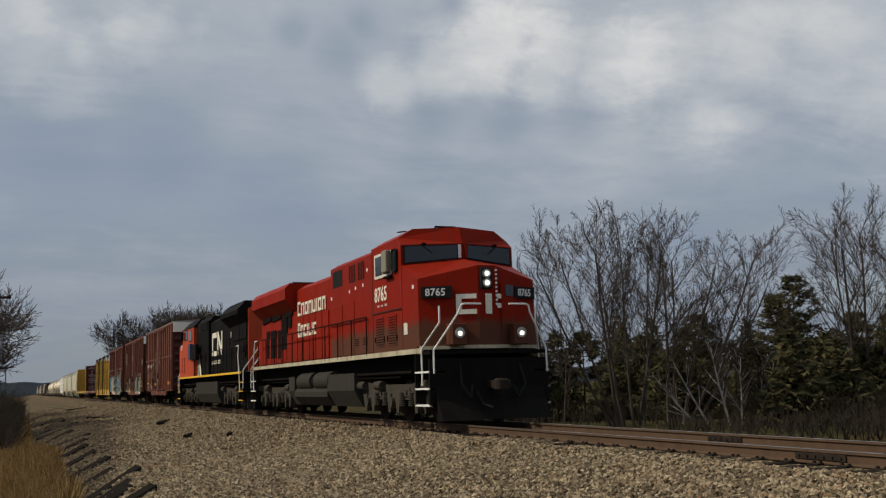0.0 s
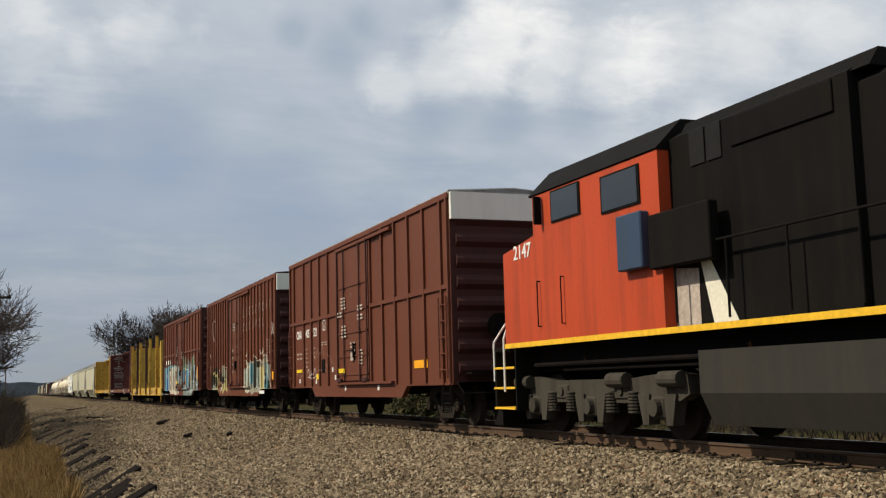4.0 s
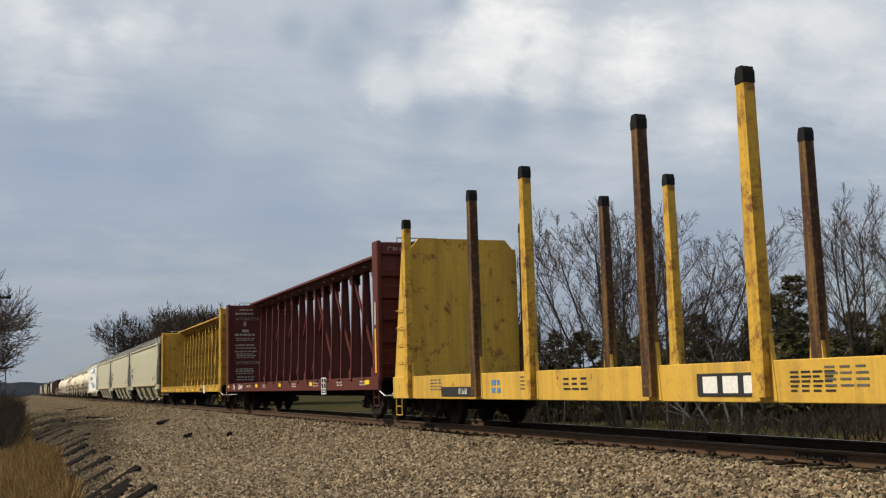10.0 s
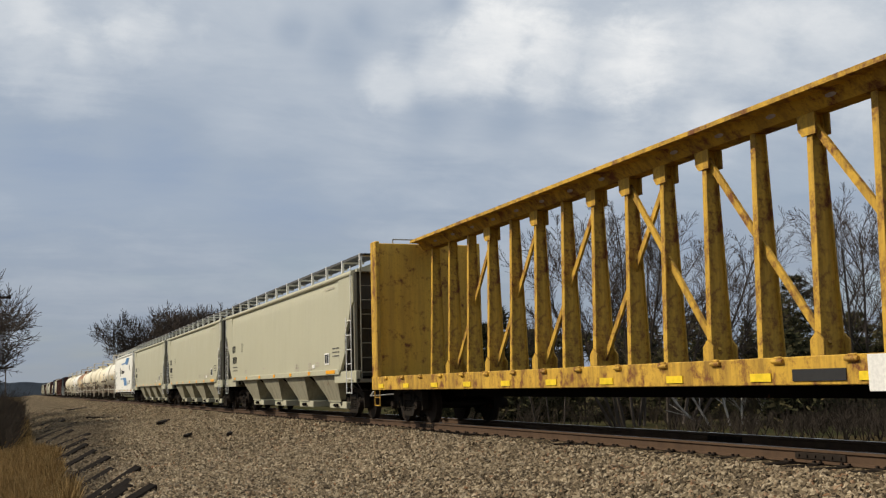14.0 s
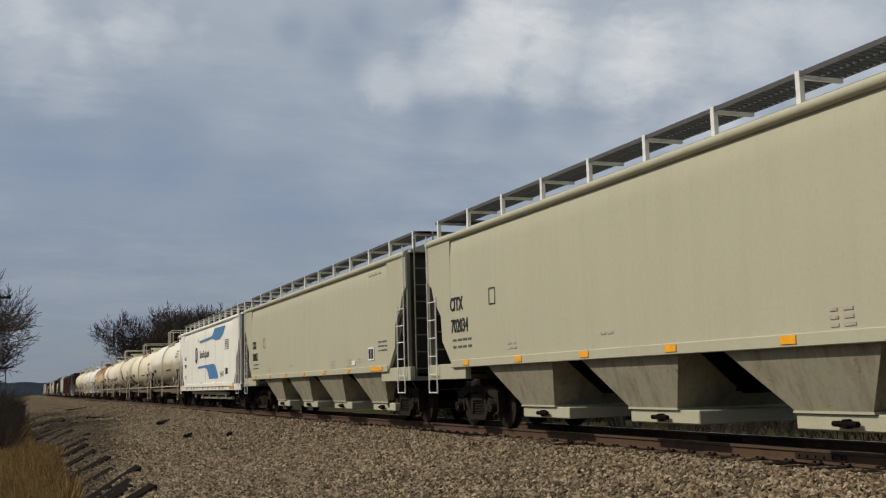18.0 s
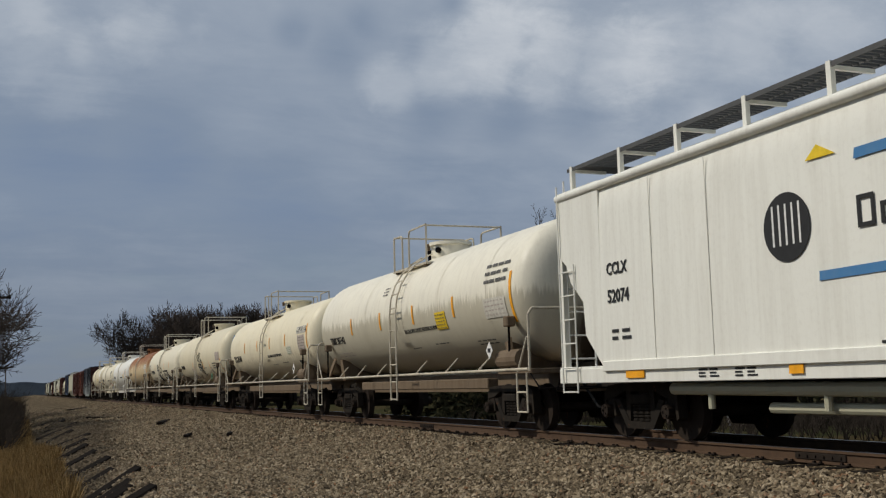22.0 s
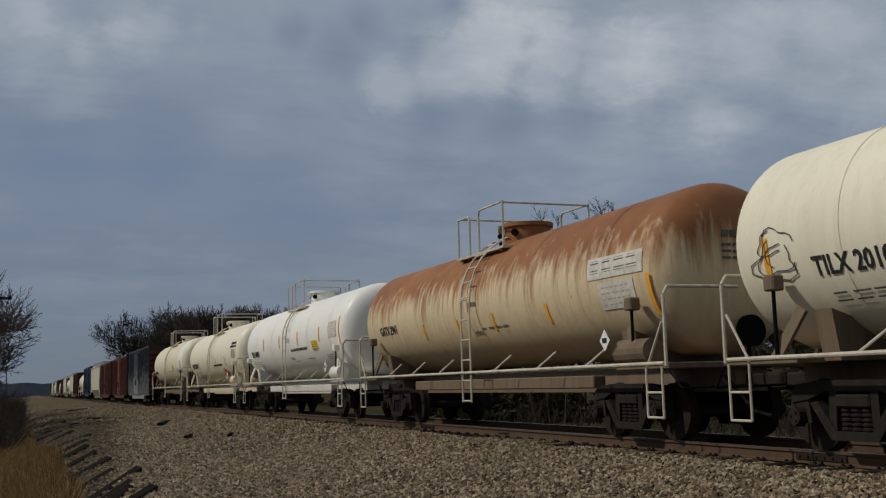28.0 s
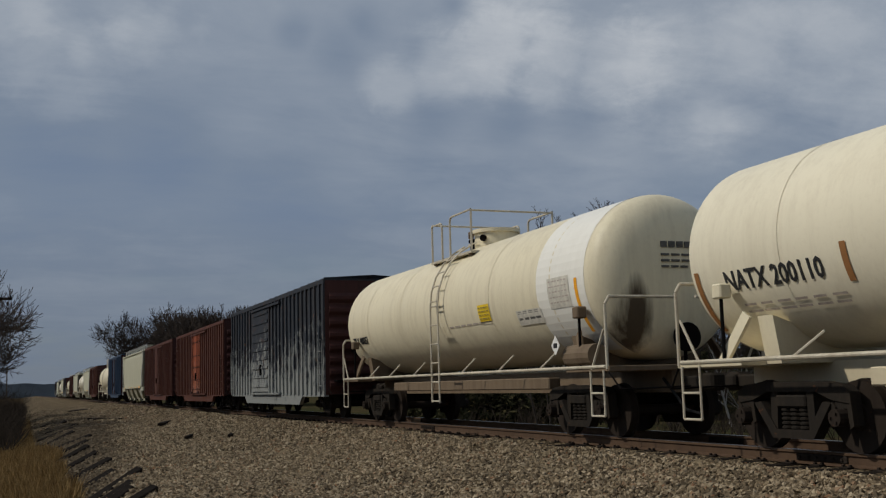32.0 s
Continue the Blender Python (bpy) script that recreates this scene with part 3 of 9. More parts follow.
# debris: old ties thrown on the slope
old_tie = to_mesh("old_tie", box(B(), -0.08, 0.08, -1.45, 1.45, -0.07, 0.07, 0.02), M_CREO)
rt = random.Random(9)
for i in range(15):
    # half sunk in the shoulder, they point down it towards the ditch
    y = 17.4 + 52.0 * (i / 14.0) ** 1.7 + rt.uniform(-0.35, 0.35)
    x, turn = rt.uniform(-9.0, -8.5) + 0.008 * (y - 17), radians(rt.uniform(-36, -18))
    d = Vector((-math.sin(turn), math.cos(turn), 0))
    reach = rt.uniform(1.0, 1.25)
    lo, hi = Vector((x, y, 0)) - d * reach, Vector((x, y, 0)) + d * reach
    lo.z, hi.z = bed_z(lo.x, lo.y) + rt.uniform(-0.03, 0.02), bed_z(hi.x, hi.y) + rt.uniform(0.0, 0.05)
    ob = new("old_tie", old_tie)
    axis = (hi - lo).normalized()
    side = axis.cross(Vector((0.3, 0, 1))).normalized()
    up_ = side.cross(axis)
    mid = (lo + hi) / 2
    ob.matrix_basis = Matrix(((side.x, axis.x, up_.x, mid.x), (side.y, axis.y, up_.y, mid.y), (side.z, axis.z, up_.z, mid.z), (0, 0, 0, 1)))
    tagged(ob, "discarded dark creosoted wooden tie lying on the gravel slope", "railway tie", "discarded ties")
for x, y, w, l, rz in [(-4.1, 50.0, 0.24, 4.0, -12), (-5.2, 104.0, 0.5, 9.0, -12), (-5.0, 36.0, 0.14, 1.4, -14), (-4.0, 34.0, 0.12, 1.0, -14), (-5.6, 66.0, 0.16, 3.4, 30)]:
    ob = part("timber_scrap", box(B(), -w / 2, w / 2, -l / 2, l / 2, -0.06, 0.06, 0.015), M_CREO, None)
    ob.matrix_basis = pose(x, y, bed_z(x, y) + 0.06, 0, 0, rz)
    tagged(ob, "dark piece of broken tie on the ballast", "timber")

# ---- trees and brush ----
M_BARK = paint("bark", (0.075, 0.062, 0.052), (0.024, 0.020, 0.017), 0.6, rough=0.95)
M_BARK_PALE = paint("pale_bark", (0.34, 0.32, 0.29), (0.10, 0.09, 0.08), 0.5, rough=0.9)
M_TWIG = plain("twigs", (0.066, 0.053, 0.044), 0.95, 0, 0.25)
M_BRUSH = plain("dark_brush", (0.036, 0.029, 0.023), 0.95, 0, 0.3)
M_BUD = plain("dry_weeds", (0.11, 0.078, 0.040), 0.9, 0, 0.4, 3.0)


def needles_material():
    m, nt, b = base_mat("pine_needles", 0.85)
    g = nt.nodes.new("ShaderNodeNewGeometry")
    c = ramp(nt, g.outputs["Random Per Island"], [(0.0, (0.022, 0.024, 0.013)), (0.6, (0.055, 0.053, 0.026)), (1.0, (0.105, 0.085, 0.042))])
    link(nt, c, b.inputs["Base Color"])
    return m


def grass_material():
    m, nt, b = base_mat("dry_grass", 0.9)
    g = nt.nodes.new("ShaderNodeNewGeometry")
    c = ramp(nt, g.outputs["Random Per Island"], [(0.0, (0.085, 0.050, 0.020)), (0.5, (0.25, 0.155, 0.060)), (1.0, (0.46, 0.315, 0.135))])
    link(nt, c, b.inputs["Base Color"])
    return m


M_NEEDLE, M_GRASS = needles_material(), grass_material()
for leafy in ("bark", "pale_bark", "twigs", "dry_weeds", "pine_needles", "dry_grass", "dark_brush"):
    MATS[leafy].node_tree.nodes["Principled BSDF"].inputs["Specular IOR Level"].default_value = 0.02


class Sticks:
    """Collects tapered sticks and leaf blades, then makes one mesh."""
    def __init__(self):
        self.v, self.f = [], []

    def stick(self, p, q, r0, r1, n=5):
        d = (q - p).normalized()
        a = d.orthogonal().normalized()
        b = d.cross(a)
        k = len(self.v)
        for e, r in ((p, r0), (q, r1)):
            for i in range(n):
                w = 6.28319 * i / n
                self.v.append(tuple(e + (a * math.cos(w) + b * math.sin(w)) * r))
        for i in range(n):
            j = (i + 1) % n
            self.f.append((k + i, k + j, k + n + j, k + n + i))

    def blade(self, p, d, w, side):
        k = len(self.v)
        self.v += [tuple(p - side * w), tuple(p + side * w), tuple(p + d)]
        self.f.append((k, k + 1, k + 2))

    def mesh(self, name, material):
        me = bpy.data.meshes.new(name)
        me.from_pydata(self.v, [], self.f)
        me.materials.append(material)
        return me


def rand_dir(rnd):
    while True:
        v = Vector((rnd.uniform(-1, 1), rnd.uniform(-1, 1), rnd.uniform(-1, 1)))
        if 0.05 < v.length < 1:
            return v.normalized()


def bare_tree(label, x, y, z, height, stems, seed, spread=0.5, pale=False, twig_levels=5, thick=1.0, category="tree", finest=0.010):
    rnd = random.Random(seed)
    tree = thing("bare_tree", label, category, "bare trees", (x, y, z))
    twigs = Sticks()

    def grow(p, d, length, r, level, wood):
        n = 3
        q = p
        for i in range(n):
            d = (d + rand_dir(rnd) * 0.13 + Vector((0, 0, 0.06))).normalized()
            e = q + d * length / n
            r2 = max(r * (1 - 0.13), finest)
            (wood if level < 3 else twigs).stick(q, e, r, r2, 6 if level < 2 else 4 if level < 3 else 3)
            if level < twig_levels and (i > 0 or level > 0):
                for _ in range(1 if level < 2 else rnd.choice((1, 1, 2))):
                    side = (d * rnd.uniform(0.5, 0.9) + rand_dir(rnd) * 0.75 + Vector((0, 0, 0.10))).normalized()
                    grow(e, side, length * rnd.uniform(0.52, 0.76), r2 * rnd.uniform(0.42, 0.6), level + 1, wood)
            q, r = e, r2
        if level < twig_levels:
            grow(q, (d + rand_dir(rnd) * 0.2).normalized(), length * 0.68, r * 0.8, level + 1, wood)

    for s in range(stems):
        a = 6.28 * s / stems + rnd.uniform(-0.4, 0.4)
        lean = spread * (rnd.uniform(0.5, 1.0) if stems > 1 else 0.1)
        d = Vector((math.cos(a) * lean, math.sin(a) * lean, 1)).normalized()
        h = height * rnd.uniform(0.36, 0.46)
        stem = Sticks()
        grow(Vector((math.cos(a) * 0.25, math.sin(a) * 0.25, -0.2)) if stems > 1 else Vector((0, 0, -0.2)), d, h, height * 0.0150 * thick * rnd.uniform(0.8, 1.15), 0, stem)
        part("stem", stem.mesh("stem", M_BARK_PALE if pale else M_BARK), None, tree)
    part("crown", twigs.mesh("crown", M_TWIG), None, tree, "crown of fine bare twigs")
    return tree


def conifer(label, x, y, z, height, radius, seed, count=3200):
    rnd = random.Random(seed)
    tree = thing("conifer", label, "tree", "evergreen trees", (x, y, z))
    wood, crown = Sticks(), Sticks()
    wood.stick(Vector((0, 0, -0.2)), Vector((0, 0, height * 0.96)), height * 0.014, 0.02, 7)
    layers = int(height * 2.2)
    per = max(6, count // (layers * 7))
    for i in range(layers):
        h = height * (0.06 + 0.94 * i / layers)
        rr = radius * (1 - (h / height) ** 2.2) * rnd.uniform(0.45, 1.2) + 0.15
        for k in range(7):
            a = rnd.uniform(0, 6.28)
            tip = Vector((math.cos(a) * rr, math.sin(a) * rr, h + rnd.uniform(-0.1, 0.35) * rr))
            root = Vector((0, 0, h - 0.1))
            wood.stick(root, tip, 0.02, 0.006, 3)
            for _ in range(per):
                f = rnd.uniform(0.25, 1.0) ** 0.7
                p = root.lerp(tip, f) + rand_dir(rnd) * 0.16
                d = ((tip - root).normalized() * 0.5 + rand_dir(rnd)).normalized() * rnd.uniform(0.22, 0.46)
                crown.blade(p, d, rnd.uniform(0.04, 0.09), d.orthogonal().normalized())
    part("trunk", wood.mesh("trunk", M_BARK), None, tree)
    part("crown", crown.mesh("crown", M_NEEDLE), None, tree, "dark green needle crown")
    return tree


def fan_tree(label, x, y, z, height, leans, seed, pale=False, thick=1.0, reach=0.42):
    """A clump of stems from one root that fan out and arch upwards; leans are degrees to either side."""
    rnd = random.Random(seed)
    tree = thing("bare_tree", label, "tree", "bare trees", (x, y, z))
    twigs = Sticks()

    def limb(p, d, length, r, level, wood):
        n = (9, 6, 4, 2)[level]
        start = (0.30, 0.16, 0.2, 1.0)[level]
        for i in range(n):
            f = (i + 1) / n
            d = (d + rand_dir(rnd) * (0.05, 0.10, 0.16, 0.2)[level] + Vector((0, 0, (0.018, 0.03, 0.05, 0.06)[level]))).normalized()
            e = p + d * length / n
            r2 = max(r * (0.90 if level < 2 else 0.8), 0.0098)
            (wood if level < 2 else twigs).stick(p, e, r, r2, (6, 5, 3, 3)[level])
            if level < 3 and f > start:
                for _ in range((rnd.choice((1, 2)), 2, 2)[level]):
                    out = d.cross(rand_dir(rnd)).normalized()
                    turn = rnd.uniform(0.5, 1.15)
                    limb(e, (d + out * turn + Vector((0, 0, 0.10))).normalized(), length * reach * rnd.uniform(0.7, 1.15) * (1.15 - 0.55 * f), r2 * rnd.uniform(0.40, 0.58), level + 1, wood)
            p, r = e, r2

    for k, lean in enumerate(leans):
        a, away = radians(lean), rnd.uniform(-0.22, 0.22)
        d = Vector((math.sin(a), away, math.cos(a))).normalized()
        stem = Sticks()
        limb(Vector((0.035 * lean + rnd.uniform(-0.2, 0.2), rnd.uniform(-0.4, 0.4), -0.2)), d, height * rnd.uniform(0.86, 1.0), height * 0.0105 * thick * rnd.uniform(0.75, 1.2), 0, stem)
        part("stem", stem.mesh("stem", M_BARK_PALE if pale else M_BARK), None, tree)
    part("crown", twigs.mesh("crown", M_TWIG), None, tree, "crown of fine bare twigs")
    return tree


fan_tree("tall bare many-stemmed tree with thin dark branches", 20.3, 50.0, -1.75, 10.6, (-34, -26, -17, -9, -3, 4, 11), 21, reach=0.44)
fan_tree("bare tree with stout leaning stems beside the meadow", 22.9, 50.5, -1.8, 10.4, (0, 9, 18, 28, 40), 33, thick=1.2, reach=0.44)
fan_tree("tall bare tree with ascending grey limbs", 34.6, 48.0, -1.8, 11.0, (-26, -14, -3, 8), 55, reach=0.44)
fan_tree("tall bare tree with a brown tint", 38.6, 46.0, -1.8, 11.4, (-22, -8, 6, 20), 71, reach=0.44)
fan_tree("young bare sapling with spindly stems", 16.6, 52.0, -1.6, 6.4, (-22, -6, 14), 91, thick=0.8, reach=0.36)
fan_tree("low pale-barked shrub with tangled bare stems", 24.6, 47.0, -1.8, 4.6, (-48, -30, -10, 14, 34, 52), 17, pale=True, thick=1.5, reach=0.34)
fan_tree("low pale-barked shrub with tangled bare stems", 27.6, 48.0, -1.8, 4.0, (-40, -12, 18, 44), 18, pale=True, thick=1.4, reach=0.34)
for i, (x, y, h) in enumerate([(10.5, 165, 12.5), (13.5, 172, 14), (14.5, 160, 15), (17.5, 168, 15), (19.5, 158, 15), (22, 165, 14), (7.5, 175, 10), (16.0, 163, 14), (21.0, 172, 15), (12.0, 158, 12), (25, 170, 14), (9.0, 160, 12), (15.0, 176, 15), (18.5, 161, 15), (20.5, 180, 16), (5.0, 170, 9), (13.0, 166, 14), (17.0, 172, 15)]):
    x += 3.0
    if i < 2:
        bare_tree("distant bare tree on the horizon", x, y, -1.8, h, 4, 200 + i, 0.5, twig_levels=5, thick=1.1, finest=0.030)
        far_tree = [o for o in scene.collection.objects if o.name.startswith("bare_tree")][-1]
    else:
        m = pose(x, y, -1.8, 0, 0, 67 * i)
        copy_thing(far_tree, m)
bare_tree("bare tree with drooping fine twigs by the pole line", -14.9, 60.0, -1.2, 8.4, 6, 301, 0.5, finest=0.013)
bare_tree("bare tree behind the pole line", -15.1, 73.0, -1.2, 9.2, 6, 302, 0.45, finest=0.016)
bare_tree("bare tree farther along the pole line", -15.6, 90.0, -1.2, 10.2, 6, 303, 0.45, finest=0.02)
for x, y, h, r, s in [(32.9, 52.0, 8.8, 3.7, 1), (34.8, 56.0, 8.0, 2.8, 2), (29.5, 57.0, 6.8, 2.6, 3), (17.2, 62.0, 6.6, 2.5, 4), (20.5, 63.0, 6.2, 2.6, 5), (24.0, 62.0, 6.0, 2.6, 6), (27.5, 60.0, 5.6, 2.6, 7),
                      (37.5, 52.0, 6.6, 2.8, 8), (40.5, 50.0, 6.2, 2.8, 9), (43.0, 54.0, 8.0, 3.0, 10), (14.2, 66.0, 7.4, 2.4, 11), (31.0, 50.0, 4.6, 2.4, 12), (35.0, 48.5, 4.4, 2.4, 13)]:
    conifer("dark green conifer at the edge of the meadow", x, y, -1.8, h, r, 400 + s, 5200)


def brush(name, label, count, area, height, seed, material, stems=4):
    rnd = random.Random(seed)
    st = Sticks()
    for _ in range(count):
        x, y = rnd.uniform(area[0], area[1]), rnd.uniform(area[2], area[3])
        p = Vector((x, y, ground_z(x, y)))
        for _ in range(stems):
            d = (Vector((0, 0, 1)) + rand_dir(rnd) * 0.6).normalized()
            q = p + d * height * rnd.uniform(0.4, 1.0)
            st.stick(p, q, 0.022, 0.006, 3)
            for _ in range(3):
                a = p.lerp(q, rnd.uniform(0.3, 0.95))
                st.stick(a, a + (d + rand_dir(rnd) * 0.8).normalized() * height * rnd.uniform(0.15, 0.35), 0.009, 0.003, 3)
    ob = new(name, st.mesh(name, material))
    return tagged(ob, label, "brush", kind="stuff")




def woodland(name, label, area, height, count, seed):
    """A belt of dense evergreen thicket with an uneven top, too thick to tell its trees apart."""
    rnd = random.Random(seed)
    st = Sticks()
    crowns = [(rnd.uniform(area[0], area[1]), rnd.uniform(area[2], area[3]), height * rnd.uniform(0.6, 1.15)) for _ in range(46)]
    for _ in range(count):
        cx, cy, ch = rnd.choice(crowns)
        f = rnd.random()
        rr = (1.0 - f ** 1.5) * 2.0 + 0.15
        a = rnd.uniform(0, 6.28)
        p = Vector((cx + math.cos(a) * rr * rnd.uniform(0.4, 1), cy + math.sin(a) * rr * rnd.uniform(0.4, 1), ground_z(cx, cy) + ch * f))
        d = (rand_dir(rnd) + Vector((0, 0, 0.2))).normalized() * rnd.uniform(0.3, 0.65)
        st.blade(p, d, rnd.uniform(0.06, 0.14), d.orthogonal().normalized())
    return tagged(new(name, st.mesh(name, M_NEEDLE)), label, "woods", kind="stuff")


woodland("evergreen_thicket", "dense dark evergreen thicket behind the bare trees", (12, 62, 60, 74), 6.2, 40000, 31)
woodland("evergreen_thicket", "dark evergreen brush under the bare trees", (27, 50, 45, 58), 4.3, 40000, 32)
brush("brushwood", "tangle of bare brown undergrowth below the trees", 420, (26, 46, 40, 52), 1.9, 5, M_BRUSH)
brush("brushwood", "thin bare undergrowth below the trees", 60, (13, 26, 50, 58), 1.8, 6, M_BRUSH)
brush("brushwood", "dark dry weeds along the ditch", 1300, (-15.5, -10.2, 40, 130), 1.7, 7, M_BRUSH)
brush("brushwood", "brown bushes by the foot of the poles", 420, (-14.5, -10.9, 46, 96), 2.8, 9, M_BRUSH)
brush("brushwood", "dark tangle of brush beyond the track", 520, (16, 40, 30, 44), 1.1, 10, M_BRUSH)
brush("brushwood", "thin dry weeds beyond the track", 110, (6, 16, 24, 60), 0.6, 8, M_BUD)


def grass(name, label, count, area, height, seed):
    rnd = random.Random(seed)
    st = Sticks()
    for _ in range(count):
        x, y = rnd.uniform(area[0], area[1]), rnd.uniform(area[2], area[3])
        if x > -9.2 + 0.7 * noise.noise(Vector((y * 0.3, 1, 1))) and x < 0:
            continue
        p = Vector((x, y, ground_z(x, y)))
        for _ in range(5):
            d = (Vector((0, 0, 1)) + rand_dir(rnd) * 0.55).normalized() * height * rnd.uniform(0.4, 1.1)
            st.blade(p + rand_dir(rnd) * 0.07, d, 0.016, Vector((rnd.uniform(-1, 1), rnd.uniform(-0.4, 0.4), 0)))
    ob = new(name, st.mesh(name, M_GRASS))
    return tagged(ob, label, "grass", kind="stuff")


grass("dry_grass", "tall dry tan grass in the ditch", 19000, (-12.5, -8.8, 12, 40), 0.50, 1)
grass("dry_grass", "dry tan grass farther along the ditch", 4000, (-13.5, -9.6, 40, 100), 0.45, 2)

# pole line
for i, (px, y) in enumerate([(-12.3, 67.5), (-12.35, 98), (-13.2, 243)]):
    pole = thing("utility_pole", "weathered wooden utility pole with a dark crossarm", "pole", "pole line", (px, y, -1.25))
    part("post", rod(B(), (0, 0, -0.3), (0, 0, 8.4), 0.15, 10, 0.11), M_GREY_WOOD, pole)
    part("crossarm", box(B(), -1.55, 1.55, -0.06, 0.06, 7.75, 7.9, 0.01), M_CREO, pole)
    for k in (-1.45, -0.95, -0.45, 0.45, 0.95, 1.45):
        part("insulator", rod(B(), (k, 0, 7.9), (k, 0, 8.05), 0.035, 6), M_BLACK, pole)


def ridge():
    rnd = random.Random(77)
    st = Sticks()
    ob_me = bpy.data.meshes.new("distant_woods")
    vs, fs = [], []
    for row, (y, h) in enumerate([(900, 10), (1300, 18)]):
        k = len(vs)
        n = 240
        for i in range(n):
            x = -700 + i * 8
            top = h * (0.75 + 0.5 * noise.noise(Vector((x * 0.006, row, 2)))) + 2.5 * rnd.uniform(-0.5, 0.5)
            vs += [(x, y, -3), (x, y, top), (x, y + 30, top * 0.9), (x, y + 30, -3)]
        for i in range(n - 1):
            a, b = k + 4 * i, k + 4 * (i + 1)
            fs += [(a, b, b + 1, a + 1), (a + 1, b + 1, b + 2, a + 2), (a + 2, b + 2, b + 3, a + 3)]
    ob_me.from_pydata(vs, [], fs)
    # blue-grey tint: the haze of distance is mixed into the woods' colour
    ob_me.materials.append(plain("distant_wood_haze", (0.13, 0.15, 0.17), 1.0, 0, 0.2, 0.05))
    return tagged(new("distant_woods", ob_me), "far low wooded ridge on the horizon", "backdrop", kind="structure")


ridge()

# ---- running gear ----
AX = 0.89      # half the wheelbase of a freight truck
WR = 0.435     # freight wheel radius


def wheelset_mesh(r):
    bm = B()
    for sx in (-1, 1):
        x = sx * 0.755
        rod(bm, (x - 0.062, 0, 0), (x + 0.062, 0, 0), r, 28)
        rod(bm, (x - sx * 0.08, 0, 0), (x - sx * 0.055, 0, 0), r + 0.025, 28)
        rod(bm, (x + sx * 0.045, 0, 0), (x + sx * 0.085, 0, 0), r * 0.42, 16, r * 0.34)
    rod(bm, (-1.05, 0, 0), (1.05, 0, 0), 0.085, 12)
    # dished plate: a shallow ring groove on the outside
    for sx in (-1, 1):
        for k in range(2):
            a = 3.1416 * k + 0.6
            box(bm, sx * 0.815, sx * 0.822, math.cos(a) * r * 0.7 - 0.03, math.cos(a) * r * 0.7 + 0.03, math.sin(a) * r * 0.7 - 0.03, math.sin(a) * r * 0.7 + 0.03)
    return to_mesh("wheelset", bm, M_WHEEL, 40)


def tread_mesh(r):
    bm = B()
    for sx in (-1, 1):
        x = sx * 0.755
        bmesh.ops.create_cone(bm, cap_ends=False, segments=36, radius1=r + 0.0015, radius2=r + 0.0015, depth=0.11, matrix=Matrix.Translation((x, 0, 0)) @ Euler((0, math.pi / 2, 0)).to_matrix().to_4x4())
        bmesh.ops.create_circle(bm, cap_ends=False, segments=36, radius=r, matrix=Matrix.Translation((x, 0, 0)) @ Euler((0, math.pi / 2, 0)).to_matrix().to_4x4())
    return to_mesh("tread", bm, M_TREAD, 40)


WHEEL_ME, WHEEL_BIG = wheelset_mesh(WR), wheelset_mesh(0.53)
TREAD_ME, TREAD_BIG = tread_mesh(WR), tread_mesh(0.53)


def side_frame_mesh():
    bm = B()
    # top chord dropping to the bearing boxes, lower chord, two columns round the spring nest
    prism(bm, [(-1.06, 0.60), (-1.05, 0.74), (-0.92, 0.83), (-0.5, 0.87), (0.5, 0.87), (0.92, 0.83), (1.05, 0.74), (1.06, 0.60), (0.74, 0.64), (0.46, 0.74), (-0.46, 0.74), (-0.74, 0.64)], "x", -0.09, 0.07)
    prism(bm, [(-0.72, 0.60), (-0.38, 0.16), (0.38, 0.16), (0.72, 0.60), (0.58, 0.62), (0.30, 0.27), (-0.30, 0.27), (-0.58, 0.62)], "x", -0.09, 0.07)
    for s in (-1, 1):
        prism(bm, [(s * 0.30, 0.25), (s * 0.42, 0.25), (s * 0.40, 0.75), (s * 0.27, 0.75)], "x", -0.07, 0.05)
        prism(bm, [(s * 1.06, 0.62), (s * 1.09, 0.34), (s * 1.02, 0.30), (s * 0.99, 0.56)], "x", -0.09, 0.07)
        prism(bm, [(s * 0.74, 0.62), (s * 0.70, 0.36), (s * 0.76, 0.34), (s * 0.80, 0.56)], "x", -0.09, 0.07)
        box(bm, -0.07, 0.05, s * AX - 0.13, s * AX + 0.13, 0.52, 0.64, 0.02)
    return to_mesh("side_frame", bm, M_TRUCK)


def coils_mesh():
    prof = []
    for k in range(5):
        prof += [(0.055, k * 0.055), (0.08, k * 0.055 + 0.012), (0.08, k * 0.055 + 0.036), (0.055, k * 0.055 + 0.05)]
    return to_mesh("spring", lathe(B(), prof, (0, 0, 0.27)), M_TRUCK)


def cap_mesh():
    bm = B()
    rod(bm, (-0.07, 0, 0), (0.07, 0, 0), 0.105, 12)
    for k in range(3):
        a = k * 2.094
        rod(bm, (-0.09, math.cos(a) * 0.06, math.sin(a) * 0.06), (-0.06, math.cos(a) * 0.06, math.sin(a) * 0.06), 0.018, 6)
    return to_mesh("bearing_cap", bm, M_WHEEL)


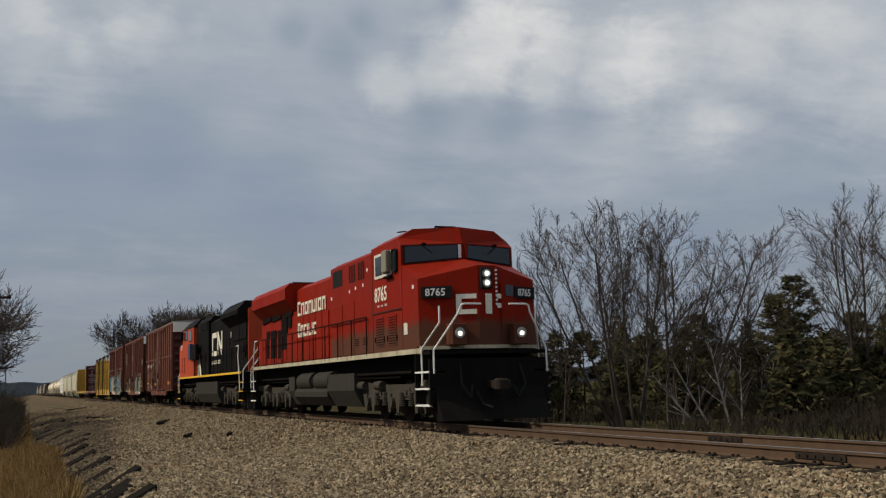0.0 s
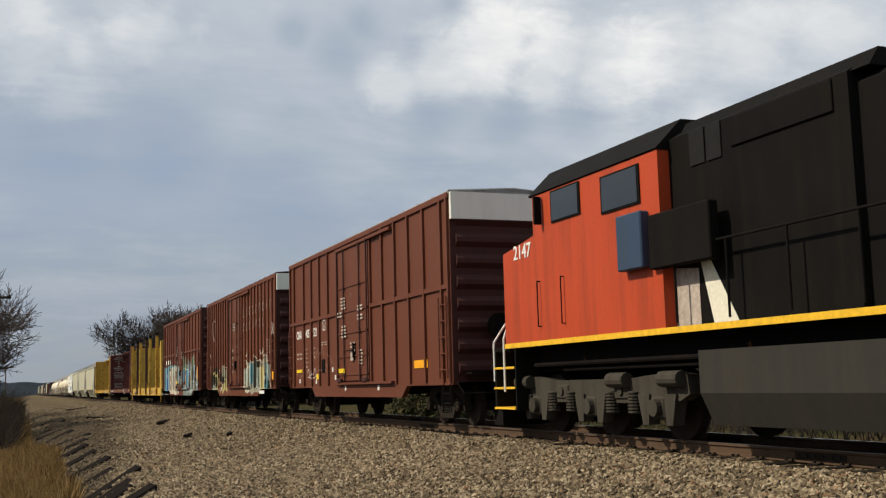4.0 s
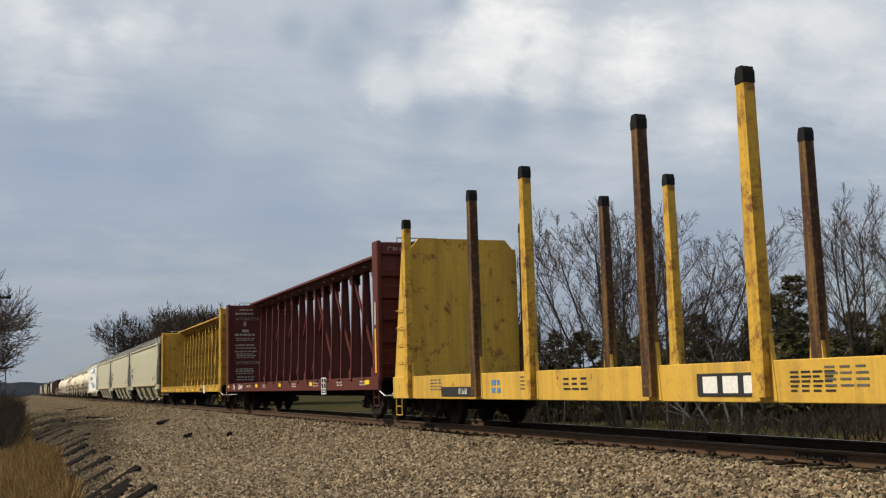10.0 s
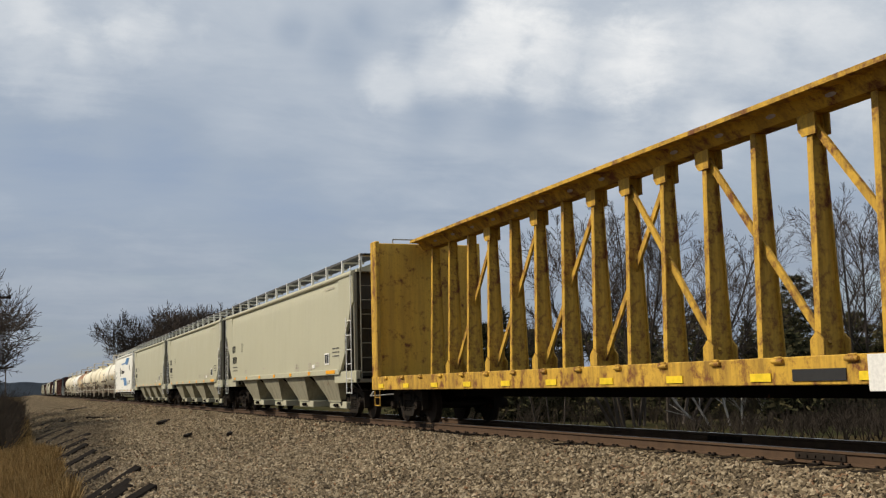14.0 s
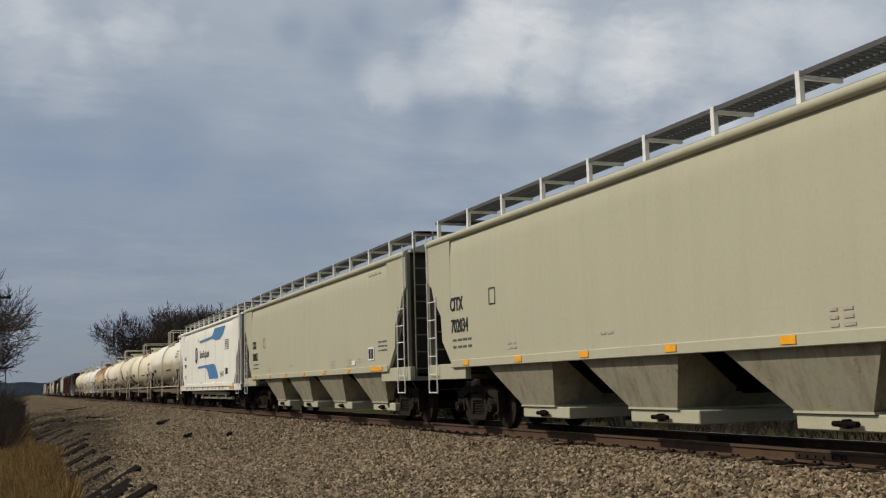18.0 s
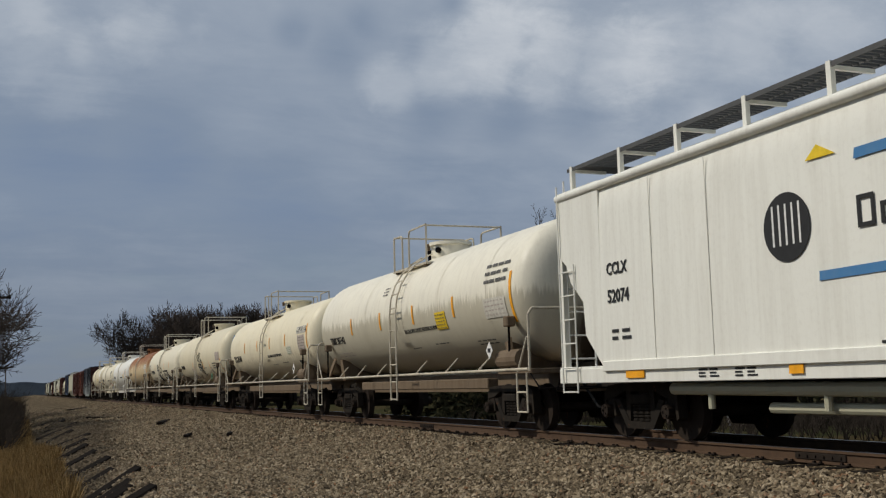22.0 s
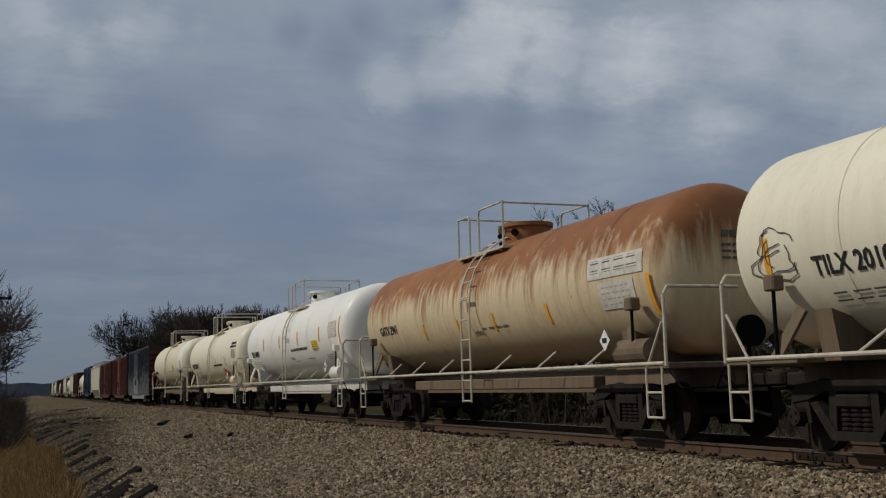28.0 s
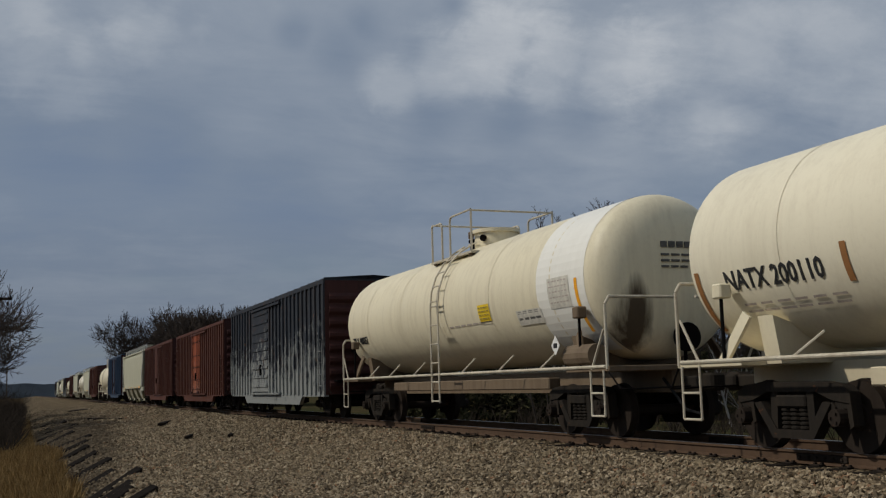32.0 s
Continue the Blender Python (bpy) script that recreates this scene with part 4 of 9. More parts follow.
SIDE_ME, COIL_ME, CAP_ME = side_frame_mesh(), coils_mesh(), cap_mesh()
SEAT_ME = to_mesh("bolster_end", box(B(), -0.1, 0.1, -0.28, 0.28, 0.545, 0.70, 0.02), M_TRUCK)
bm = B()
box(bm, -1.0, 1.0, -0.17, 0.17, 0.50, 0.80, 0.03)
rod(bm, (0, 0, 0.75), (0, 0, 0.92), 0.2, 14)
for s in (-1, 1):
    box(bm, -0.7, 0.7, s * 0.36 - 0.04, s * 0.36 + 0.04, 0.32, 0.42)
BOLSTER_ME = to_mesh("truck", bm, M_TRUCK)
SHOE_ME = to_mesh("brake_shoe", box(B(), -0.05, 0.05, -0.03, 0.03, -0.16, 0.16, 0.01), M_WHEEL)
SPIN = []


def freight_truck(car, y):
    t = shared("truck", BOLSTER_ME, car, (0, y, 0))
    for sx in (-1, 1):
        shared("side_frame", SIDE_ME, t, (sx * 1.0, 0, 0))
        shared("bolster_end", SEAT_ME, t, (sx * 1.0, 0, 0))
        for y_ in (-0.17, 0.0, 0.17):
            shared("spring", COIL_ME, t, (sx * 1.0, y_, 0))
        for s in (-1, 1):
            shared("bearing_cap", CAP_ME, t, (sx * 1.13, s * AX, WR), 0.0 if sx < 0 else math.pi)
            shared("brake_shoe", SHOE_ME, t, (sx * 0.755, s * (AX - WR - 0.04), WR))
    for s in (-1, 1):
        w = shared("wheelset", WHEEL_ME, t, (0, s * AX, WR))
        SPIN.append((w, "freight", s))
    return t


bm = B()
box(bm, -0.11, 0.11, -0.75, 0.25, 0.78, 0.98, 0.03)
box(bm, -0.17, 0.10, -1.02, -0.72, 0.74, 1.02, 0.04)
box(bm, 0.10, 0.19, -0.95, -0.70, 0.78, 0.98, 0.03)
COUPLER_ME = to_mesh("coupler", bm, M_TRUCK)
bm = B()
tube(bm, [(-0.32, 0.1, 0.95), (-0.36, -0.25, 0.72), (-0.34, -0.55, 0.45), (-0.2, -0.75, 0.38)], 0.025)
HOSE_ME = to_mesh("air_hose", bm, M_BLACK)


def ends(car, half, reach=0.9):
    """Couplers and hoses past both ends of the body."""
    for s in (-1, 1):
        y = s * (half + reach - 0.95)
        shared("coupler", COUPLER_ME, car, (0, y, 0), 0.0 if s < 0 else math.pi)
        shared("air_hose", HOSE_ME, car, (0, y, 0), 0.0 if s < 0 else math.pi)


def stirrup(car, x, y, z, h=0.45, w=0.42, material=None, r=0.014):
    """A sill step: a loop of bar hanging under a corner."""
    bm = B()
    tube(bm, [(x, y - w / 2, z), (x, y - w / 2, z - h), (x, y + w / 2, z - h), (x, y + w / 2, z)], r)
    rod(bm, (x, y - w / 2, z - h * 0.5), (x, y + w / 2, z - h * 0.5), r)
    return part("sill_step", bm, material or M_STEEL, car)


CARS = []


def car_thing(name, label, category, s):
    ob = thing(name, label, category, "cars of the freight train", (0, s, 0))
    CARS.append((ob, s, 0))
    return ob


def grab(bm, x, y, z, w, out=0.06, vertical=False, side=-1):
    if vertical:
        tube(bm, [(x, y, z), (x + side * out, y, z), (x + side * out, y, z + w), (x, y, z + w)], 0.012, 5)
    else:
        tube(bm, [(x, y - w / 2, z), (x + side * out, y - w / 2, z), (x + side * out, y + w / 2, z), (x, y + w / 2, z)], 0.012, 5)
    return bm


# ---- boxcars ----


def boxcar(label, s0, s1, body_m, end_m, top=5.08, sill=0.95, rib_step=0.62, belt=None, door=(0.0, 3.0), roof_m=None, rib_m=None, truck_in=1.6, door_m=None, end_panel=None, wide_rib=0.07, door_kind="plug", rib_ys=None):
    c, half = (s0 + s1) / 2, (s1 - s0) / 2
    car = car_thing("boxcar", label, "boxcar", c)
    X = 1.55
    rib_m = rib_m or body_m
    bm = box(B(), -X, X, -half, half, sill, top - 0.06)
    body = part("body", bm, body_m, car)
    # side sill, deeper between the trucks
    for sx in (-1, 1):
        part("side_sill", prism(B(), [(-half, sill), (-half, sill - 0.05), (-half + 2.9, sill - 0.05), (-half + 3.3, sill - 0.32), (half - 3.3, sill - 0.32), (half - 2.9, sill - 0.05), (half, sill - 0.05), (half, sill)], "x", sx * (X - 0.10), sx * (X + 0.02)), body_m, car)
        part("eave_rail", box(B(), sx * (X - 0.02), sx * (X + 0.05), -half - 0.02, half + 0.02, top - 0.16, top - 0.02, 0.012), rib_m, car)
    # roof
    bm = prism(B(), [(-X - 0.03, top - 0.06), (X + 0.03, top - 0.06), (X + 0.03, top), (0, top + 0.10), (-X - 0.03, top)], "y", -half - 0.03, half + 0.03)
    n = int(2 * half / 0.95)
    roof = part("roof", bm, roof_m or M_GALV, car, "ribbed steel roof")
    seam = to_mesh("roof_seam", prism(B(), [(-X - 0.02, top - 0.01), (X + 0.02, top - 0.01), (X + 0.02, top + 0.025), (0, top + 0.125), (-X - 0.02, top + 0.025)], "y", -0.03, 0.03), roof_m or M_GALV)
    for i in range(n + 1):
        shared("roof_seam", seam, roof, (0, -half + 2 * half * i / n, 0))
    # side posts
    d0, d1 = door[0] - door[1] / 2, door[0] + door[1] / 2
    for sx in (-1, 1):
        k = max(1, round((d0 + half) / rib_step))
        ys = [-half + (d0 + half) * i / k for i in range(k + 1)]
        k = max(1, round((half - d1) / rib_step))
        ys += [d1 + (half - d1) * i / k for i in range(k + 1)]
        for y in (rib_ys if rib_ys else ys):
            y = min(max(y, -half + wide_rib), half - wide_rib)
            part("side_post", prism(B(), [(y - wide_rib, sill), (y + wide_rib, sill), (y + wide_rib, top - 0.1), (y - wide_rib, top - 0.1)], "x", sx * X, sx * (X + 0.055)), rib_m, car)
        if belt:
            for a, b in ((-half, d0), (d1, half)):
                part("belt_rail", box(B(), sx * X, sx * (X + 0.05), a + 0.05, b - 0.05, belt - 0.05, belt + 0.05), rib_m, car)
    # doors with rods, bars and handles
    for sx in (-1, 1):
        dr = part("door", box(B(), sx * (X + 0.005), sx * (X + 0.06), d0 + 0.05, d1 - 0.05, sill + 0.12, top - 0.28, 0.01), door_m or body_m, car)
        if door_kind == "plug":
            for y in (d0 + 0.08, d0 + 0.75, d1 - 0.75, d1 - 0.08):
                part("door_rod", rod(B(), (sx * (X + 0.10), y, sill + 0.1), (sx * (X + 0.10), y, top - 0.25), 0.022), end_m, dr)
            for z in (sill + 0.30, sill + 0.80, sill + 1.45, sill + 2.05, sill + 2.75):
                part("door_bar", box(B(), sx * (X + 0.06), sx * (X + 0.085), d0 + 0.08, d1 - 0.08, z - 0.022, z + 0.022), body_m, dr)
            for y in (d0 + 0.75, d1 - 0.75):
                for z in (sill + 0.30, sill + 1.45, sill + 2.75):
                    part("rod_bracket", box(B(), sx * (X + 0.06), sx * (X + 0.125), y - 0.06, y + 0.06, z - 0.04, z + 0.04, 0.01), end_m, dr)
            for y in (d0 + 0.3, d1 - 0.3):
                part("door_foot", box(B(), sx * (X + 0.06), sx * (X + 0.15), y - 0.14, y + 0.14, sill + 0.06, sill + 0.2, 0.03), end_m, dr)
        else:
            for i in range(9):
                z = sill + 0.35 + i * (top - sill - 0.8) / 8
                part("door_bar", box(B(), sx * (X + 0.06), sx * (X + 0.09), d0 + 0.1, d1 - 0.1, z - 0.05, z + 0.05), door_m or body_m, dr)
        bm = B()
        box(bm, sx * (X + 0.06), sx * (X + 0.13), door[0] - 0.25, door[0] - 0.15, sill + 0.75, sill + 1.15)
        rod(bm, (sx * (X + 0.14), door[0] - 0.2, sill + 0.95), (sx * (X + 0.14), door[0] + 0.35, sill + 0.95), 0.018)
        part("door_latch", bm, M_STEEL, dr)
        part("door_track", box(B(), sx * X, sx * (X + 0.12), d0 - 0.1 - (d1 - d0) * 0.6, d1 + 0.1, sill + 0.02, sill + 0.08), body_m, car)
        part("door_track", box(B(), sx * X, sx * (X + 0.11), d0 - 0.1 - (d1 - d0) * 0.6, d1 + 0.1, top - 0.30, top - 0.22), body_m, car)
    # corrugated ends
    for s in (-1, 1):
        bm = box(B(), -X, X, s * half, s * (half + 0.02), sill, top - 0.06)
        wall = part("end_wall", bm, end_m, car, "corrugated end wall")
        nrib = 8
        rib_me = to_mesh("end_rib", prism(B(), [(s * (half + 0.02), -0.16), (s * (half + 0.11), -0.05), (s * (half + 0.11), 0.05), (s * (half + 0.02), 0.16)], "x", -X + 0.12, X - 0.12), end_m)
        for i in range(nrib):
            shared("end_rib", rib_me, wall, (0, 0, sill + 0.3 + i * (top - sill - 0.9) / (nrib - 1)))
        if end_panel:
            part("end_panel", box(B(), -X, X, s * (half + 0.022), s * (half + 0.125), top - 0.62, top - 0.03), end_panel, car, "pale unpainted top panel")
    # ladders, grabs, steps, brake gear
    lad = ladder_mesh(1.75, 0.46, 5, rib_m, 0.017)
    for sx in (-1, 1):
        for s in (-1, 1):
            shared("ladder", lad, car, (sx * (X + 0.09), s * (half - 0.32), sill + 0.1))
            stirrup(car, sx * (X + 0.02), s * (half - 0.32), sill - 0.02, 0.42, 0.42, M_STEEL)
    bm = B()
    rod(bm, (-0.55, -half - 0.22, 2.15), (-0.55, -half - 0.26, 2.15), 0.27, 18)
    part("brake_wheel", bm, M_STEEL, car)
    part("cross_platform", box(B(), -1.3, 1.3, -half - 0.42, -half - 0.02, 1.12, 1.16), M_STEEL, car)
    part("uncoupling_lever", tube(B(), [(-1.5, -half - 0.1, 0.95), (-1.45, -half - 0.35, 0.72), (-0.2, -half - 0.6, 0.72)], 0.014), M_STEEL, car)
    part("underframe", box(box(box(B(), -0.3, 0.3, -half, half, 0.7, sill), -1.4, 1.4, -0.1, 0.1, 0.66, sill), -0.9, -0.45, 1.2, 2.3, 0.5, 0.85), M_STEEL, car)
    for s in (-1, 1):
        freight_truck(car, s * (half - truck_in))
    ends(car, half)
    return car


def graffiti_material(name, base_col, palette, y0, y1, zmax, scale=1.2, seed=0.0, dirt=(0.085, 0.04, 0.03), blocks=(), strokes=(), rust=0.1, waver=0.3):
    """Sprayed fields of colour on weathered paint, low on the side between two ends."""
    m = paint(name, base_col, dirt, 0.45, rust=rust, rough=0.55, fade=0.25)
    nt = m.node_tree
    b = nt.nodes["Principled BSDF"]
    base = b.inputs["Base Color"].links[0].from_socket
    co = nt.nodes.new("ShaderNodeTexCoord").outputs["Object"]
    s = nt.nodes.new("ShaderNodeSeparateXYZ")
    link(nt, co, s.inputs[0])
    flat = nt.nodes.new("ShaderNodeCombineXYZ")
    link(nt, s.outputs[1], flat.inputs[1]), link(nt, s.outputs[2], flat.inputs[2])
    flat.inputs[0].default_value = seed
    warp = noise_node(nt, flat.outputs[0], 1.3, 3.0, 0.5)
    v3 = nd(nt, "ShaderNodeVectorMath", op="MULTIPLY_ADD")
    link(nt, warp.outputs["Color"], v3.inputs[0])
    v3.inputs[1].default_value = (0.9, 0.9, 0.9)
    link(nt, flat.outputs[0], v3.inputs[2])
    vor = nt.nodes.new("ShaderNodeTexVoronoi")
    vor.feature = "SMOOTH_F1"
    vor.inputs["Smoothness"].default_value = 0.05
    vor.inputs["Scale"].default_value = scale
    link(nt, v3.outputs[0], vor.inputs["Vector"])
    sc = nt.nodes.new("ShaderNodeSeparateXYZ")
    link(nt, vor.outputs["Color"], sc.inputs[0])
    col = ramp(nt, sc.outputs[0], [(i / len(palette), p) for i, p in enumerate(palette)], "CONSTANT")
    edge = nt.nodes.new("ShaderNodeTexVoronoi")
    edge.feature = "DISTANCE_TO_EDGE"
    edge.inputs["Scale"].default_value = scale
    link(nt, v3.outputs[0], edge.inputs["Vector"])
    col = mix(nt, ramp(nt, edge.outputs["Distance"], [(0.02, 1.0), (0.045, 0.0)]), col, (0.03, 0.03, 0.035))
    grain = noise_node(nt, flat.outputs[0], 9.0, 4.0)
    col = mix(nt, math_node(nt, "MULTIPLY", grain.outputs[0], 0.35), col, base_col)
    outline = noise_node(nt, map_node(nt, flat.outputs[0], scale=(1, 1, 0.2)), 1.1, 4.0, 0.6)
    h = math_node(nt, "ADD", math_node(nt, "MULTIPLY", outline.outputs[0], 1.6), zmax - 0.8)
    mz = math_node(nt, "GREATER_THAN", h, s.outputs[2])
    wob = math_node(nt, "MULTIPLY", outline.outputs[0], 0.5)
    ma = math_node(nt, "GREATER_THAN", math_node(nt, "ADD", s.outputs[1], wob), y0)
    mb = math_node(nt, "GREATER_THAN", y1, math_node(nt, "ADD", s.outputs[1], wob))
    mx = math_node(nt, "GREATER_THAN", -1.5, s.outputs[0])
    f = math_node(nt, "MULTIPLY", math_node(nt, "MULTIPLY", mz, mx), math_node(nt, "MULTIPLY", ma, mb))
    out = mix(nt, f, base, col)
    # flat sprayed blocks with wavering edges: (y, z, half width, half height, colour)
    wy = math_node(nt, "ADD", s.outputs[1], math_node(nt, "MULTIPLY", math_node(nt, "SUBTRACT", warp.outputs[0], 0.5), waver))
    wz = math_node(nt, "ADD", s.outputs[2], math_node(nt, "MULTIPLY", math_node(nt, "SUBTRACT", noise_node(nt, flat.outputs[0], 2.1, 2.0).outputs[0], 0.5), waver * 0.83))
    for cy, cz, hy, hz, bc in blocks:
        k = math_node(nt, "MULTIPLY", math_node(nt, "COMPARE", wy, cy, hy), math_node(nt, "COMPARE", wz, cz, hz))
        out = mix(nt, math_node(nt, "MULTIPLY", math_node(nt, "MULTIPLY", k, mx), 0.92), out, bc)
    # brush lines: (colour, half width, corners)
    for bc, w, pts in strokes:
        for (ay, az), (by_, bz_) in zip(pts, pts[1:]):
            dy, dz = by_ - ay, bz_ - az
            n2_ = dy * dy + dz * dz
            qy, qz = math_node(nt, "SUBTRACT", wy, ay), math_node(nt, "SUBTRACT", wz, az)
            h = math_node(nt, "ADD", math_node(nt, "MULTIPLY", qy, dy / n2_), math_node(nt, "MULTIPLY", qz, dz / n2_), clamp=True)
            ey, ez = math_node(nt, "MULTIPLY_ADD", h, -dy, qy), math_node(nt, "MULTIPLY_ADD", h, -dz, qz)
            d2 = math_node(nt, "ADD", math_node(nt, "MULTIPLY", ey, ey), math_node(nt, "MULTIPLY", ez, ez))
            k = math_node(nt, "MULTIPLY", math_node(nt, "LESS_THAN", d2, w * w), mx)
            out = mix(nt, math_node(nt, "MULTIPLY", k, 0.9), out, bc)
    link(nt, out, b.inputs["Base Color"])
    return m


# ---- centre-beam and bulkhead flat cars ----


def flat_common(car, half, sill_m, deck_z, truck_in, sill_h=0.38):
    for sx in (-1, 1):
        part("side_sill", box(B(), sx * 1.42, sx * 1.52, -half, half, deck_z - sill_h, deck_z, 0.01), sill_m, car)
    part("deck", box(B(), -1.42, 1.42, -half, half, deck_z - 0.12, deck_z - 0.02), M_STEEL, car)
    bm = box(B(), -0.35, 0.35, -half + 0.2, half - 0.2, 0.62, deck_z - 0.12)
    for i in range(9):
        y = -half + 2 * half * (i + 0.5) / 9
        box(bm, -1.4, 1.4, y - 0.06, y + 0.06, deck_z - 0.34, deck_z - 0.12)
    part("centre_sill", bm, M_STEEL, car)
    for s in (-1, 1):
        freight_truck(car, s * (half - truck_in))
        for sx in (-1, 1):
            stirrup(car, sx * 1.47, s * (half - 0.3), deck_z - sill_h + 0.02, 0.42, 0.42, sill_m)
        part("uncoupling_lever", tube(B(), [(-1.48, s * half, 0.78), (-1.45, s * (half + 0.35), 0.66), (-0.2, s * (half + 0.5), 0.70)], 0.016), M_RAILWHITE, car)
    ends(car, half)


def bulkhead_flat(label, s0, s1):
    c, half = (s0 + s1) / 2, (s1 - s0) / 2
    car = car_thing("bulkhead_flat_car", label, "flat car", c)
    dz, top = 1.12, 4.46
    flat_common(car, half, M_YEL, dz, 1.4, 0.52)
    for s in (-1, 1):
        y = s * (half - 1.0)
        # panel facing the load, braced by tapered wings behind it
        bm = prism(B(), [(-1.45, dz - 0.02), (1.45, dz - 0.02), (1.45, top - 0.35), (1.15, top), (-1.15, top), (-1.45, top - 0.35)], "y", y, y - s * 0.07)
        part("bulkhead_panel", bm, M_YEL2, car, "worn plywood-faced yellow bulkhead")
        for sx in (-1, 1):
            part("bulkhead_wing", prism(B(), [(y, dz - 0.05), (s * half, dz - 0.05), (y + s * 0.30, top - 0.22), (y, top - 0.22)], "x", sx * 1.36, sx * 1.47), M_YEL, car)
            part("bulkhead_brace", prism(B(), [(y, dz - 0.05), (s * (half - 0.05), dz - 0.05), (y + s * 0.26, top - 0.3), (y, top - 0.3)], "x", sx * 0.42, sx * 0.50), M_YEL2, car)
        bm = B()
        for i in range(3):
            box(bm, -1.36, 1.36, y, y + s * 0.16, dz + 0.6 + i * 1.0, dz + 0.68 + i * 1.0)
        box(bm, -1.36, 1.36, y, y + s * 0.30, top - 0.30, top - 0.22)
        part("cross_beam", bm, M_YEL2, car)
        bm = B()
        for i in range(8):
            z = dz + 0.3 + i * 0.38
            f = (z - dz) / (top - dz - 0.2)
            yy = s * half + (y + s * 0.3 - s * half) * f
            rod(bm, (-1.34, yy, z), (-0.92, yy, z), 0.016)
        part("ladder", bm, M_YEL, car)
        part("ladder_rail", beam(B(), (-0.92, s * half, dz), (-0.92, y + s * 0.3, top - 0.25), 0.08, 0.06), M_YEL, car)
        bm = B()
        for i in range(4):
            grab(bm, -1.47, y + s * 0.45, dz + 0.35 + i * 0.42, 0.36)
        grab(bm, -1.47, y + s * 0.12, dz + 1.9, 0.9, vertical=True)
        part("grab_irons", bm, M_YEL, car)
    # stakes with dark caps
    stake = to_mesh("stake", prism(B(), [(-0.125, dz - 0.45), (0.125, dz - 0.45), (0.115, 2.2), (0.08, 4.70), (-0.08, 4.70), (-0.115, 2.2)], "x", -0.085, 0.085), M_YEL_RUST)
    stake_brown = to_mesh("stake", prism(B(), [(-0.125, dz - 0.45), (0.125, dz - 0.45), (0.115, 2.2), (0.08, 4.70), (-0.08, 4.70), (-0.115, 2.2)], "x", -0.085, 0.085), M_STAKE)
    cap = to_mesh("stake_cap", prism(B(), [(-0.088, 4.64), (0.088, 4.64), (0.088, 4.74), (0.05, 4.86), (-0.06, 4.86), (-0.088, 4.78)], "x", -0.092, 0.092), M_BLACK)
    for k, s in enumerate((117.85, 121.95, 124.5, 128.45, 130.95, 135.0)):
        for sx in (-1, 1):
            st = shared("stake", (stake_brown if k in (2, 4) else stake) if sx < 0 else (stake if k == 3 else stake_brown), car, (sx * 1.55, s - c, 0))
            shared("stake_cap", cap, st)
    # patches and stencils on the sill
    bars(car, 1.2, dz - 0.14, 3, -1.522, M_TANKGREY, 0.9, 0.035, 0.05, 4, words_a_row=3)
    bars(car, -4.6, dz - 0.14, 5, -1.522, M_TANKGREY, 0.8, 0.025, 0.03, 5, words_a_row=4)
    return car


